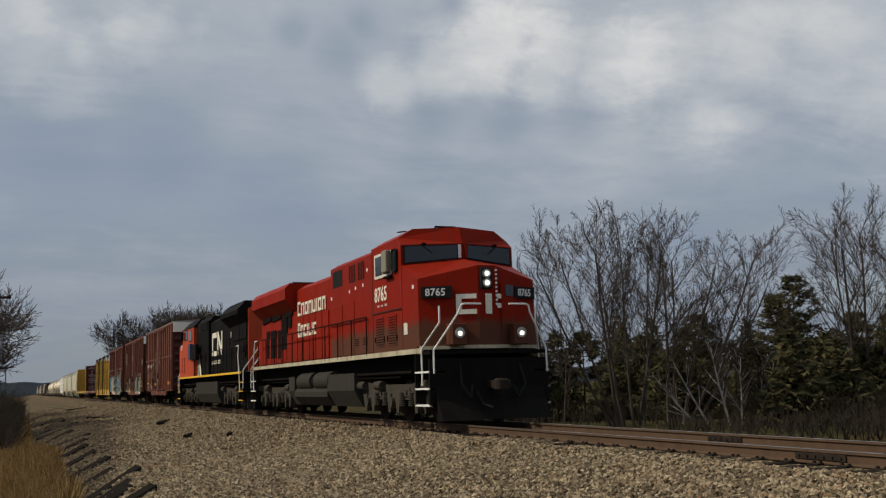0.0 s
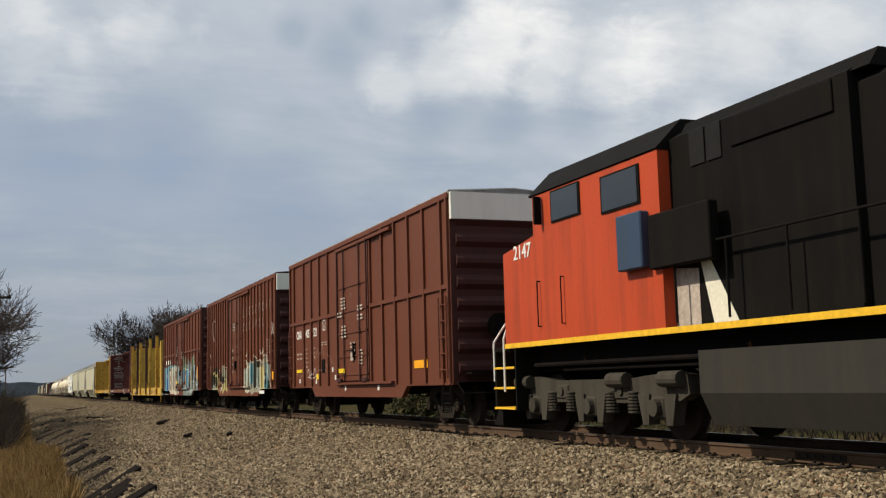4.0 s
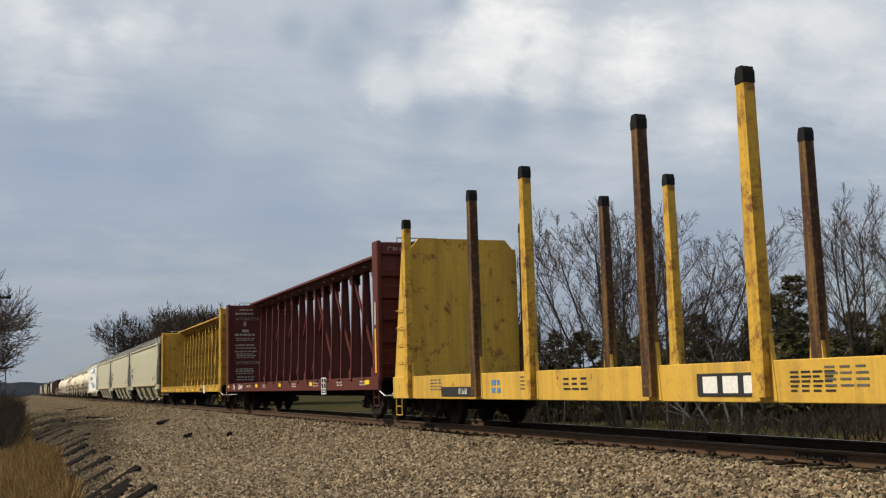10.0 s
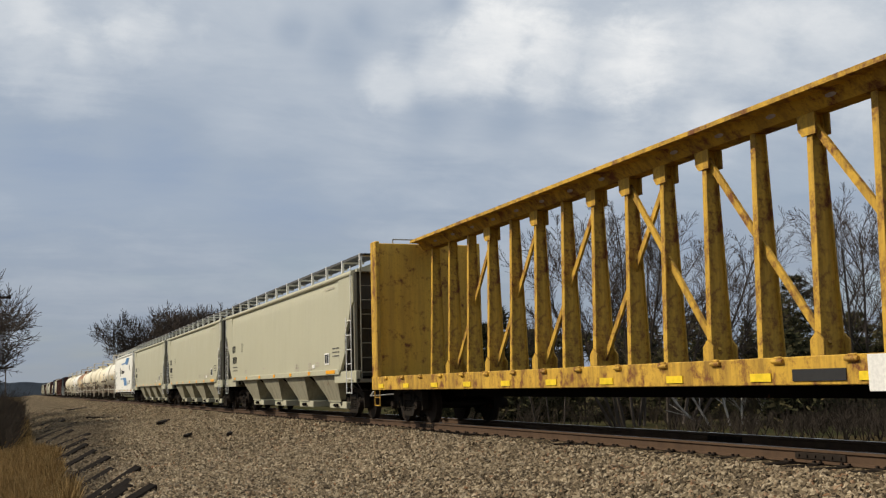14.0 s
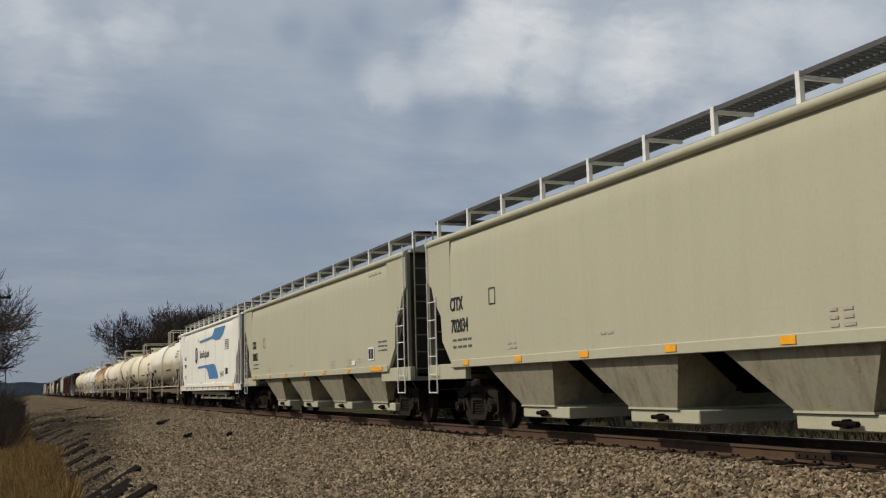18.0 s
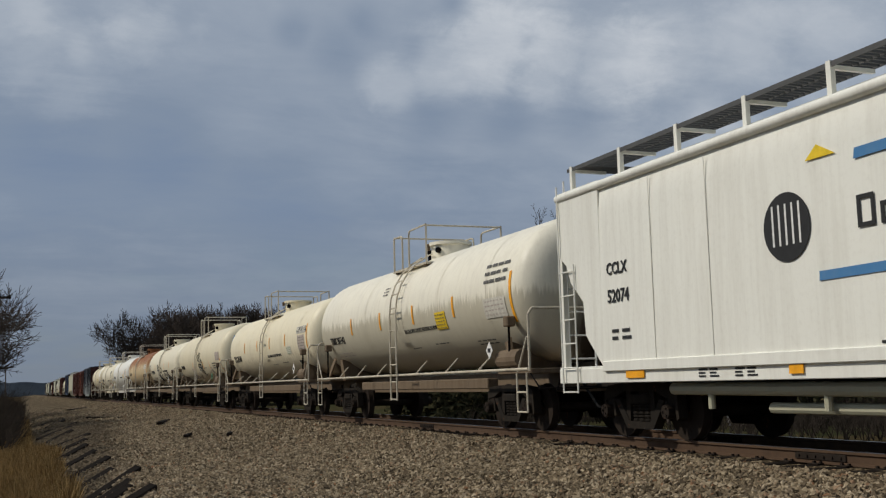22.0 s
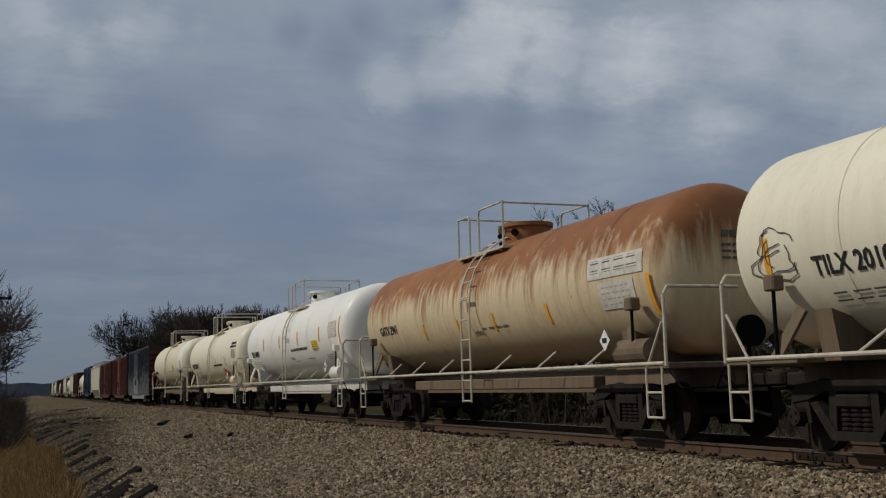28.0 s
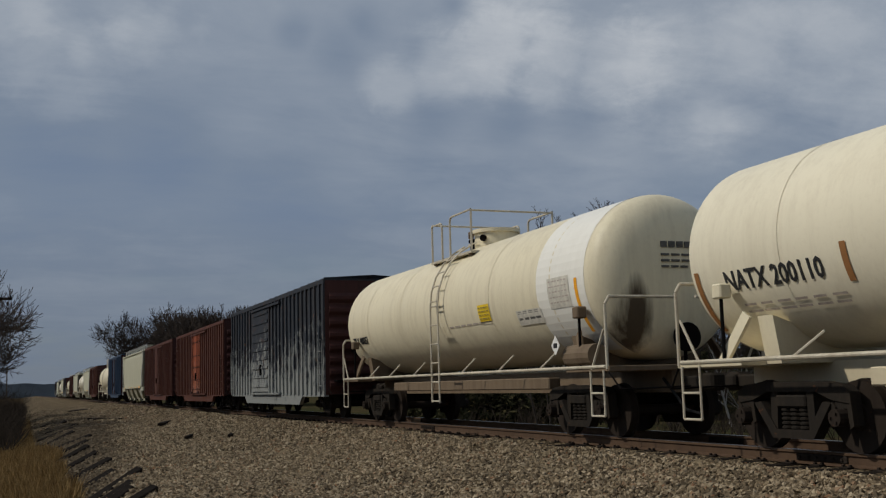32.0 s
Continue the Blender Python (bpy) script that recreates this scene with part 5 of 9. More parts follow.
def centrebeam(label, s0, s1, frame_m, panel_m, dark_text, top=4.68):
    c, half = (s0 + s1) / 2, (s1 - s0) / 2
    car = car_thing("centrebeam_flat_car", label, "flat car", c)
    dz = 1.15
    flat_common(car, half, frame_m, dz, 1.55, 0.34)
    for s in (-1, 1):
        y = s * half
        part("end_bulkhead", box(B(), -1.45, 1.45, y - s * 0.10, y - s * 0.17, dz, top, 0.02), panel_m, car, "tall bulkhead plate")
        for sx in (-1, 1):
            part("end_post", box(B(), sx * 1.38, sx * 1.50, y - s * 0.42, y + s * 0.02, dz - 0.1, top + 0.02, 0.02), frame_m, car)
        bm = B()
        for i in range(6):
            z = dz + 0.35 + i * 0.58
            box(bm, -1.38, 1.38, y - s * 0.10, y + s * 0.02, z - 0.045, z + 0.045)
        for x in (-0.75, 0, 0.75):
            box(bm, x - 0.04, x + 0.04, y - s * 0.10, y + s * 0.02, dz, top)
        part("bulkhead_ribs", bm, panel_m, car)
        bm = B()
        for i in range(7):
            rod(bm, (-1.34, y + s * 0.06, dz + 0.25 + i * 0.42), (-0.9, y + s * 0.06, dz + 0.25 + i * 0.42), 0.015)
        part("ladder", bm, frame_m, car)
        part("end_rail", tube(B(), [(-0.9, y - s * 0.1, top), (-0.9, y - s * 0.1, top + 0.12), (0.2, y - s * 0.1, top + 0.12), (0.2, y - s * 0.1, top)], 0.018), M_GALV, car)
    # centre truss: top chord flaring outwards, posts in pairs, diagonals
    part("top_chord", prism(B(), [(-0.52, top - 0.02), (0.52, top - 0.02), (0.52, top + 0.05), (0.2, top + 0.09), (-0.2, top + 0.09), (-0.52, top + 0.05)], "y", -half + 0.4, half - 0.4), frame_m, car)
    part("chord_web", prism(B(), [(-0.14, top - 0.20), (0.14, top - 0.20), (0.30, top - 0.02), (-0.30, top - 0.02)], "y", -half + 0.4, half - 0.4), frame_m, car)
    # posts: narrow flanges on both faces of a web that widens towards the deck
    bm = prism(B(), [(-0.19, dz), (0.19, dz), (0.085, top - 0.19), (-0.085, top - 0.19)], "y", -0.012, 0.012)
    for sx in (-1, 1):
        beam(bm, (sx * 0.195, 0, dz), (sx * 0.09, 0, top - 0.19), 0.02, 0.115)
    post = to_mesh("post", bm, frame_m)
    step = (half - 0.57 - 0.95) / 8
    ys = [0.57 + step * k for k in range(9)]
    for y in ys:
        for s in (-1, 1):
            shared("post", post, car, (0, s * y, 0))
    gusset = to_mesh("gusset", prism(B(), [(-0.13, 0), (0.13, 0), (0.13, 0.24), (0, 0.36), (-0.13, 0.24)], "x", -0.015, 0.015), frame_m)
    clip = to_mesh("gusset", prism(B(), [(-0.15, 0), (0.12, 0), (0.20, 0.10), (0.20, 0.30), (-0.15, 0.30)], "x", -0.015, 0.015), frame_m)
    for s in (-1, 1):
        for head, foot in ((-0.57, ys[1]), (ys[1], ys[3]), (ys[3], ys[5]), (ys[5], ys[7])):
            part("diagonal", beam(B(), (s * 0.03, s * foot, dz + 0.16), (s * 0.03, s * head, top - 0.34), 0.05, 0.11), frame_m, car)
            for sx in (-1, 1):
                shared("gusset", gusset, car, (sx * 0.215, s * foot, dz))
                shared("gusset", clip, car, (sx * 0.122, s * head, top - 0.50))
    slot = to_mesh("lift_slot", lathe(B(), [(0.05, 0), (0.05, 0.004)], (0, 0, 0), 8), M_FAINT)
    for k in range(8):
        for s in (-1, 1):
            ob = shared("lift_slot", slot, car, (-0.245, s * (ys[k] + step / 2), top - 0.095))
            ob.matrix_basis = Matrix.Translation((-0.243, s * (ys[k] + step / 2), top - 0.095)) @ Matrix.Rotation(radians(-132), 4, "Y") @ Matrix.Diagonal((0.7, 2.2, 1, 1))
    for i in range(17):
        y = -half + 1.2 + (2 * half - 2.4) * i / 16
        part("winch", rod(box(B(), -1.55, -1.50, y - 0.06, y + 0.06, dz - 0.09, dz + 0.01, 0.012), (-1.54, y - 0.10, dz - 0.05), (-1.54, y + 0.10, dz - 0.05), 0.028, 8), frame_m, car)
    if dark_text:
        yt = half - 0.176
        for x0 in (-1.15, 0.35):
            rnd = random.Random(3)
            for z, h, w in [(4.44, 0.07, 0.5), (4.26, 0.08, 0.9), (3.30, 0.09, 0.95), (3.16, 0.04, 0.85), (3.08, 0.04, 0.8), (2.84, 0.07, 0.9), (2.72, 0.05, 0.85), (2.56, 0.06, 0.95), (2.46, 0.04, 0.8), (2.38, 0.05, 0.8), (2.30, 0.04, 0.85), (1.78, 0.05, 0.8), (1.68, 0.06, 0.9), (1.58, 0.05, 0.8), (1.42, 0.06, 0.75), (1.30, 0.06, 0.8)]:
                bm = B()
                xx = x0 + (0.95 - w) / 2
                while xx < x0 + (0.95 + w) / 2 - 0.05:
                    ww = rnd.uniform(0.06, 0.2)
                    box(bm, xx, xx + ww, yt, yt - 0.004, z, z + h)
                    xx += ww + 0.035
                part("stencil_print", bm, M_FAINT, car)
            for z in (4.0, 2.02):
                ob = words("ATTENTION", 0.13, car, 0, 0, 0, M_FAINT)
                ob.matrix_basis = Matrix.Translation((x0 + 0.06, yt, z)) @ Matrix(((1, 0, 0, 0), (0, 0, -1, 0), (0, 1, 0, 0), (0, 0, 0, 1)))
            part("pictogram", box(B(), x0 + 0.40, x0 + 0.52, yt, yt - 0.004, 3.74, 3.94), M_FAINT, car)
            part("pictogram", box(B(), x0 + 0.34, x0 + 0.64, yt, yt - 0.0045, 3.46, 3.58), M_FAINT, car)
    return car


# ---- covered hoppers ----


def slats(parent, x0, x1, y0, y1, z, pitch=0.11, w=0.034):
    """The cross bars of a walkway grating, joined: far too many to count."""
    vs, fs = [], []
    for i in range(int((y1 - y0) / pitch)):
        y, k = y0 + i * pitch, len(vs)
        vs += [(x, b, c) for x in (x0, x1) for b in (y, y + w) for c in (z, z + 0.03)]
        fs += [(k + a, k + b, k + c, k + d) for a, b, c, d in ((0, 1, 3, 2), (4, 6, 7, 5), (0, 4, 5, 1), (2, 3, 7, 6), (0, 2, 6, 4), (1, 5, 7, 3))]
    me = bpy.data.meshes.new("grating")
    me.from_pydata(vs, [], fs)
    me.materials.append(M_MESH)
    return tagged(part("grating", me, None, parent), kind="stuff")



def hopper(label, s0, s1, body_m, end_m, top=4.16, bays=4, white=False):
    c, half = (s0 + s1) / 2, (s1 - s0) / 2
    car = car_thing("covered_hopper", label, "hopper car", c)
    X, sill = 1.56, 1.30
    if white:
        sill = 1.10
    # rounded body, cut away above the trucks by sloping ends
    inset = 1.55
    prof = [(-X, sill), (-X, sill + 0.4), (-X + 0.01, top - 0.55), (-X + 0.05, top - 0.15), (-X + 0.14, top), (-0.9, top + 0.22), (0.9, top + 0.22), (X - 0.14, top), (X - 0.05, top - 0.15), (X - 0.01, top - 0.55), (X, sill + 0.4), (X, sill)]
    bm = B()
    prism(bm, prof, "y", -half + inset, half - inset)
    part("body", bm, body_m, car, smooth=50)
    for s in (-1, 1):
        # the sheet goes on to the corner at the top, and is cut to a curve below it
        for sx in (-1, 1):
            ya, yb = s * (half - inset), s * (half - 0.12)
            curve = [(ya, sill), (s * (half - inset + 0.12), sill + 0.12), (s * (half - 1.0), sill + 0.55), (s * (half - 0.95), sill + 1.1), (s * (half - 0.55), sill + 1.45), (s * (half - 0.42), sill + 1.75), (yb, sill + 1.95), (yb, top - 0.02), (ya, top - 0.02)]
            part("corner_sheet", prism(B(), curve, "x", sx * (X - 0.09), sx * (X - 0.003)), body_m, car)
        part("end_slope", prism(B(), [(s * (half - inset - 0.2), sill - 0.1), (s * (half - inset + 0.1), sill - 0.1), (s * (half - 0.25), top - 1.1), (s * (half - 0.25), top - 0.05), (s * (half - inset - 0.2), top - 0.05)], "x", -X + 0.10, X - 0.10), M_HOP_D if white else M_END_SHADE, car)
        part("end_roof", prism(B(), [(-X + 0.14, top - 0.06), (-X + 0.14, top), (-0.9, top + 0.20), (0.9, top + 0.20), (X - 0.14, top), (X - 0.14, top - 0.06)], "y", s * (half - inset), s * (half - 0.10)), body_m, car)
        # platform, ladders, posts
        part("end_platform", box(B(), -1.5, 1.5, s * (half - inset), s * half, 1.02, 1.12), end_m, car)
        for sx in (-1, 1):
            part("end_sill", box(B(), sx * 1.40, sx * 1.53, s * (half - 2.2), s * half, 1.02, sill + 0.05, 0.01), body_m, car)
            part("end_post", box(B(), sx * 1.44, sx * 1.52, s * (half - 0.20), s * (half - 0.10), 1.1, top - 0.1), end_m, car)
            lad = B()
            for yy in (s * (half - 0.22), s * (half - 0.72)):
                tube(lad, [(sx * (X + 0.03), yy, 0.72), (sx * (X + 0.03), yy, 2.85 if yy * s < half - 0.5 else top + 0.1)], 0.015)
            for i in range(6):
                rod(lad, (sx * (X + 0.03), s * (half - 0.22), 0.74 + i * 0.40), (sx * (X + 0.03), s * (half - 0.72), 0.74 + i * 0.40), 0.012)
            part("ladder", lad, M_WHITE if white else M_RAILWHITE, car)
        bm = B()
        for xx in (-1.35, -0.85):
            tube(bm, [(xx, s * (half - 0.04), 1.1), (xx, s * (half - 0.04), top + 0.25)], 0.018)
        for i in range(8):
            rod(bm, (-1.35, s * (half - 0.04), 1.3 + i * 0.4), (-0.85, s * (half - 0.04), 1.3 + i * 0.4), 0.014)
        part("end_ladder", bm, M_RAILWHITE if white else M_HOP_D, car)
        part("gate_lever", tube(B(), [(-1.5, s * (half + 0.02), 1.0), (-1.45, s * (half + 0.3), 0.78), (-0.3, s * (half + 0.4), 0.8)], 0.015), M_STEEL, car)
        bm = rod(B(), (0.35, s * (half - 0.8), 1.45), (1.2, s * (half - 0.8), 1.45), 0.2, 14)
        part("brake_cylinder", bm, M_STEEL, car)
    # bottom side sill and discharge bays
    for sx in (-1, 1):
        part("roof_eave", rod(B(), (sx * (X - 0.03), -half + 0.14, top - 0.10), (sx * (X - 0.03), half - 0.14, top - 0.10), 0.075, 10), body_m, car, "rounded eave along the roof", 40)
        part("side_sill", box(B(), sx * (X - 0.03), sx * (X + 0.03), -half + inset, half - inset, sill - 0.04, sill + 0.12, 0.01), body_m, car)
        if white:
            part("lower_sill", box(B(), sx * 1.44, sx * 1.54, -half, half, 0.88, sill + 0.02, 0.01), body_m, car)
    bay_span = 3.87
    if not white:
        for i in range(bays):
            y0 = -half + 2.10 + i * bay_span
            y1 = y0 + 2.92
            ym = (y0 + y1) / 2 - 0.28
            bm = B()
            # hopper chute: sides slope to a gate; the wall is flush with the side at one half
            vs = [(-X + 0.06, y0 + 0.02, sill), (X - 0.06, y0 + 0.02, sill), (X - 0.06, y1 - 0.02, sill), (-X + 0.06, y1 - 0.02, sill),
                  (-1.22, ym - 0.64, 0.48), (1.22, ym - 0.64, 0.48), (1.22, ym + 0.64, 0.48), (-1.22, ym + 0.64, 0.48)]
            v = [bm.verts.new(p) for p in vs]
            fs = [bm.faces.new([v[k] for k in f]) for f in ((0, 1, 5, 4), (1, 2, 6, 5), (2, 3, 7, 6), (3, 0, 4, 7), (0, 3, 2, 1), (4, 5, 6, 7))]
            bmesh.ops.recalc_face_normals(bm, faces=fs)
            bay = part("discharge_bay", bm, M_HOP_BAY, car, "sloping discharge chute")
            part("outlet_gate", box(B(), -1.20, 1.20, ym - 1.15, ym + 0.68, 0.27, 0.47, 0.015), body_m, bay)
            part("outlet_flange", box(B(), -1.24, 1.24, ym - 0.68, ym + 0.68, 0.47, 0.50), body_m, bay)
            part("gate_capstan", rod(rod(B(), (-1.30, ym - 0.25, 0.36), (-1.18, ym - 0.25, 0.36), 0.055, 10), (-1.27, ym - 0.45, 0.36), (-1.27, ym - 0.05, 0.36), 0.035, 8), M_STEEL, bay)
        for i in range(bays):
            y0 = -half + 1.62 + i * bay_span
            part("bay_partition", prism(B(), [(-X + 0.05, sill), (X - 0.35, sill), (0.8, 0.70), (-0.8, 0.70)], "y", y0 - 0.02, y0 + 0.02), M_STEEL, car)
    else:
        part("belly", prism(B(), [(-X + 0.1, sill), (X - 0.1, sill), (0.9, 0.68), (-0.9, 0.68)], "y", -half + 3.2, half - 3.2), M_STEEL, car)
        bm = B()
        rod(bm, (-1.25, -half + 4.5, 0.72), (-1.25, half - 3.0, 0.78), 0.09, 10), rod(bm, (-1.1, -half + 4.0, 0.52), (-1.1, half - 5.0, 0.52), 0.07, 10)
        for k in range(5):
            rod(bm, (-1.25, -half + 5 + k * 2.3, 0.70), (-1.25, -half + 5 + k * 2.3, 0.50), 0.05, 8)
        part("discharge_pipe", bm, M_HOP, car, "long unloading pipe under the car")
    # running boards on brackets
    wz = top + 0.42
    for sx in (-1, 1):
        board = part("running_board", box(box(B(), sx * 0.62, sx * 0.65, -half + 0.1, half - 0.1, wz, wz + 0.04), sx * 0.94, sx * 0.96, -half + 0.1, half - 0.1, wz, wz + 0.04), M_MESH, car, "dark grating walkway")
        slats(board, sx * 0.62, sx * 1.28, -half + 0.1, half - 0.1, wz)
        part("board_edge", box(B(), sx * 1.282, sx * 1.30, -half + 0.1, half - 0.1, wz - 0.03, wz + 0.035), M_MESH, car)
    bracket = to_mesh("board_bracket", box(box(B(), -1.31, -1.24, -0.04, 0.04, top - 0.02, wz + 0.05), -1.3, -0.62, -0.03, 0.03, wz - 0.05, wz), M_RAILWHITE if not white else M_WHITE)
    nb = 12
    for i in range(nb):
        y = -half + 0.25 + (2 * half - 0.5) * i / (nb - 1)
        for sx in (-1, 1):
            shared("board_bracket", bracket, car, (0, y, 0), 0 if sx < 0 else math.pi)
    for s in (-1, 1):
        part("end_board", box(B(), -1.2, 1.2, s * (half - 0.6), s * (half - 0.1), wz, wz + 0.035), M_MESH, car)
    bm = B()
    for i in range(10):
        y = -half + 1.6 + (2 * half - 3.2) * (i + 0.5) / 10
        box(bm, -0.45, 0.45, y - 0.7, y + 0.7, top + 0.2, top + 0.33, 0.03)
    part("hatch_cover", bm, body_m, car, "roof hatch covers")
    part("centre_sill", box(B(), -0.3, 0.3, -half + 0.1, half - 0.1, 0.72, 1.05), M_STEEL, car)
    for s in (-1, 1):
        freight_truck(car, s * (half - 1.75))
    ends(car, half, 0.75)
    # reflectors along the sill
    for i in range(7):
        y = -half + 2.4 + (2 * half - 4.8) * i / 6
        plate(car, "reflector", y - (0.5 if i == 0 else 0.14), y + (0.5 if i == 0 else 0.14), sill + 0.0, sill + 0.10, -X - 0.032 if not white else -1.542, M_REFLECT)
    return car


# ---- tank cars ----
M_PRINT = plain("worn_black_print", (0.11, 0.105, 0.095), 0.6, 0, 0.3, 9.0)


M_RAIL_CREAM = paint("dirty_cream_rail", (0.56, 0.51, 0.40), (0.20, 0.14, 0.08), 0.5, rust=0.1, rough=0.5)
HEAD_BULGE = 0.46


def head_out(rho, r):
    """How far a tank head stands out at a distance from its middle: nearly flat, with a rounded knuckle."""
    c = min(1.0, max(0.0, rho / r)) ** (1 / 0.48)
    return HEAD_BULGE * math.sqrt(max(0.0, 1 - c * c))


def dome_end(bm, r, y, s, zc, seg=40, rings=9):
    prev = None
    for j in range(rings + 1):
        a = math.pi / 2 * j / rings
        rr, yy = r * max(0.0, math.cos(a)) ** 0.48, y + s * HEAD_BULGE * math.sin(a)
        if j == rings:
            tip = bm.verts.new((0, yy, zc))
            for i in range(seg):
                bm.faces.new((prev[i], prev[(i + 1) % seg], tip))
        else:
            ring = [bm.verts.new((rr * math.cos(6.283185 * i / seg), yy, zc + rr * math.sin(6.283185 * i / seg))) for i in range(seg)]
            if prev:
                for i in range(seg):
                    bm.faces.new((prev[i], prev[(i + 1) % seg], ring[(i + 1) % seg], ring[i]))
            prev = ring


TANK_FORM = {}


REAR_MORE = 0.42     # the shell reaches further over the rear platform


def tank_car(label, sc, half, shell_m, frame_m=None, r=1.42, zc=None, seams=5, rail_m=None):
    car = car_thing("tank_car", label, "tank car", sc)
    frame_m, rail_m = frame_m or shell_m, rail_m or M_RAIL_CREAM
    L = half - 0.75
    zc = zc or 1.27 + r
    TANK_FORM[car.name] = (r, zc)
    bm = B()
    seg = 64
    rings = []
    for y in (-L, L + REAR_MORE):
        rings.append([bm.verts.new((r * math.cos(6.283185 * i / seg), y, zc + r * math.sin(6.283185 * i / seg))) for i in range(seg)])
    for i in range(seg):
        bm.faces.new((rings[0][i], rings[0][(i + 1) % seg], rings[1][(i + 1) % seg], rings[1][i]))
    bmesh.ops.recalc_face_normals(bm, faces=bm.faces[:])
    shell = part("tank_shell", bm, shell_m, car, smooth=60)
    for s in (-1, 1):
        bm = B()
        dome_end(bm, r, -L if s < 0 else L + REAR_MORE, s, zc, seg=64)
        head_m = HEADS.get(shell_m, shell_m)
        bmesh.ops.recalc_face_normals(bm, faces=bm.faces[:])
        part("tank_head", bm, head_m, car, "domed tank head", smooth=60)
    for i in range(seams):
        y = -L + 2 * L * (i + 0.5 if seams > 1 else 0.5) / seams
        bm = B()
        bmesh.ops.create_cone(bm, cap_ends=False, segments=64, radius1=r + 0.006, radius2=r + 0.006, depth=0.045, matrix=Matrix.Translation((0, y, zc)) @ Euler((math.pi / 2, 0, 0)).to_matrix().to_4x4())
        part("jacket_seam", bm, shell_m, shell, smooth=60)
    # stub sills, saddles, running boards
    part("centre_sill", box(box(B(), -0.28, 0.28, -half + 0.1, half - 0.1, 0.72, 1.12), -1.05, -0.8, -half + 3.0, half - 3.2, 0.80, 1.02, 0.02), frame_m, car, "pale side sill and piping")
    for s in (-1, 1):
        part("end_platform", box(B(), -1.5, 1.5, s * (half - 1.45), s * half, 1.08, 1.17, 0.01), frame_m, car)
        bm = prism(B(), [(-1.1, 1.1), (1.1, 1.1), (1.2, 1.72), (0.9, 1.62), (0.6, 1.5), (-0.6, 1.5), (-0.9, 1.62), (-1.2, 1.72)], "y", s * (half - 1.75), s * (half - 1.45))
        part("saddle", bm, frame_m, car)
        for sx in (-1, 1):
            bm = tube(B(), [(sx * 1.5, s * (half - 0.05), 1.12), (sx * 1.5, s * (half - 0.05), 2.15), (sx * 1.42, s * (half - 0.05), 2.27), (sx * 0.2, s * (half - 0.05), 2.27)], 0.026, 8)
            tube(bm, [(sx * 1.5, s * (half - 0.55), 1.12), (sx * 1.5, s * (half - 0.12), 1.75)], 0.02, 6)
            part("end_handrail", bm, rail_m, car)
            stirrup(car, sx * 1.52, s * (half - 0.35), 1.1, 0.72, 0.42, rail_m, 0.018)
            post = beam(B(), (sx * 1.42, s * (half - 0.95), 1.12), (sx * 1.28, s * (half - 1.35), 1.75), 0.05, 0.16)
            part("shell_support", post, frame_m, car)
            box_ob = part("gauge_box", box(B(), sx * 1.34, sx * 1.52, s * (half - 1.12), s * (half - 0.92), 1.98, 2.18, 0.02), frame_m, car)
            part("valve_pipe", tube(B(), [(sx * 1.44, s * (half - 1.02), 1.12), (sx * 1.44, s * (half - 1.02), 1.98)], 0.025, 8), M_STEEL, box_ob)
    for sx in (-1, 1):
        part("side_rail", rod(B(), (sx * 1.5, -half + 0.1, 1.16), (sx * 1.5, half - 0.1, 1.16), 0.028, 8), rail_m, car, "long pale safety rail along the side")
        for y in (-5.2, -3.4, -1.5, 1.5, 3.3, 5.0):
            part("rail_strut", rod(B(), (sx * 1.5, y + 0.10, 1.16), (sx * (r - 0.12), y - 0.18, 1.46), 0.019, 6), rail_m, car)
    # side ladders over the shell to the manway platform
    for sx in (-1, 1):
        bm = B()
        for yy in (-0.23, 0.23):
            pts = [(sx * (r + 0.13), yy, 0.55), (sx * (r + 0.13), yy, zc)]
            for k in range(1, 6):
                a = radians(k * 13)
                pts.append((sx * (r + 0.13) * math.cos(a), yy, zc + (r + 0.13) * math.sin(a)))
            tube(bm, pts, 0.022, 6)
        for i in range(6):
            z = 0.58 + i * 0.42
            rod(bm, (sx * (r + 0.13), -0.23, z), (sx * (r + 0.13), 0.23, z), 0.017)
        for k in range(0, 6):
            a = radians(4 + k * 13)
            rod(bm, (sx * (r + 0.13) * math.cos(a), -0.23, zc + (r + 0.13) * math.sin(a)), (sx * (r + 0.13) * math.cos(a), 0.23, zc + (r + 0.13) * math.sin(a)), 0.017)
        part("ladder", bm, rail_m, car)
    top = zc + r
    part("manway_platform", box(box(B(), -1.02, -0.42, -1.0, 1.45, top - 0.30, top - 0.25), 0.42, 1.02, -1.0, 1.45, top - 0.30, top - 0.25), rail_m, car)
    bm = rod(B(), (0, -0.1, top - 0.12), (0, -0.1, top + 0.28), 0.5, 24)
    rod(bm, (0, -0.1, top + 0.26), (0, -0.1, top + 0.34), 0.55, 24)
    man = part("manway", bm, shell_m, car, "round manway housing", smooth=40)
    part("port_cover", rod(B(), (-0.42, -0.36, top + 0.12), (-0.47, -0.40, top + 0.12), 0.075, 12), M_STEEL, man)
    part("valve", lathe(B(), [(0.06, 0), (0.06, 0.18), (0.09, 0.18), (0.09, 0.24), (0.04, 0.28)], (-0.25, 0.72, top - 0.03), 10), M_STEEL, man)
    part("hinge", box(B(), -0.58, -0.50, 0.02, 0.18, top + 0.16, top + 0.32, 0.01), frame_m, man)
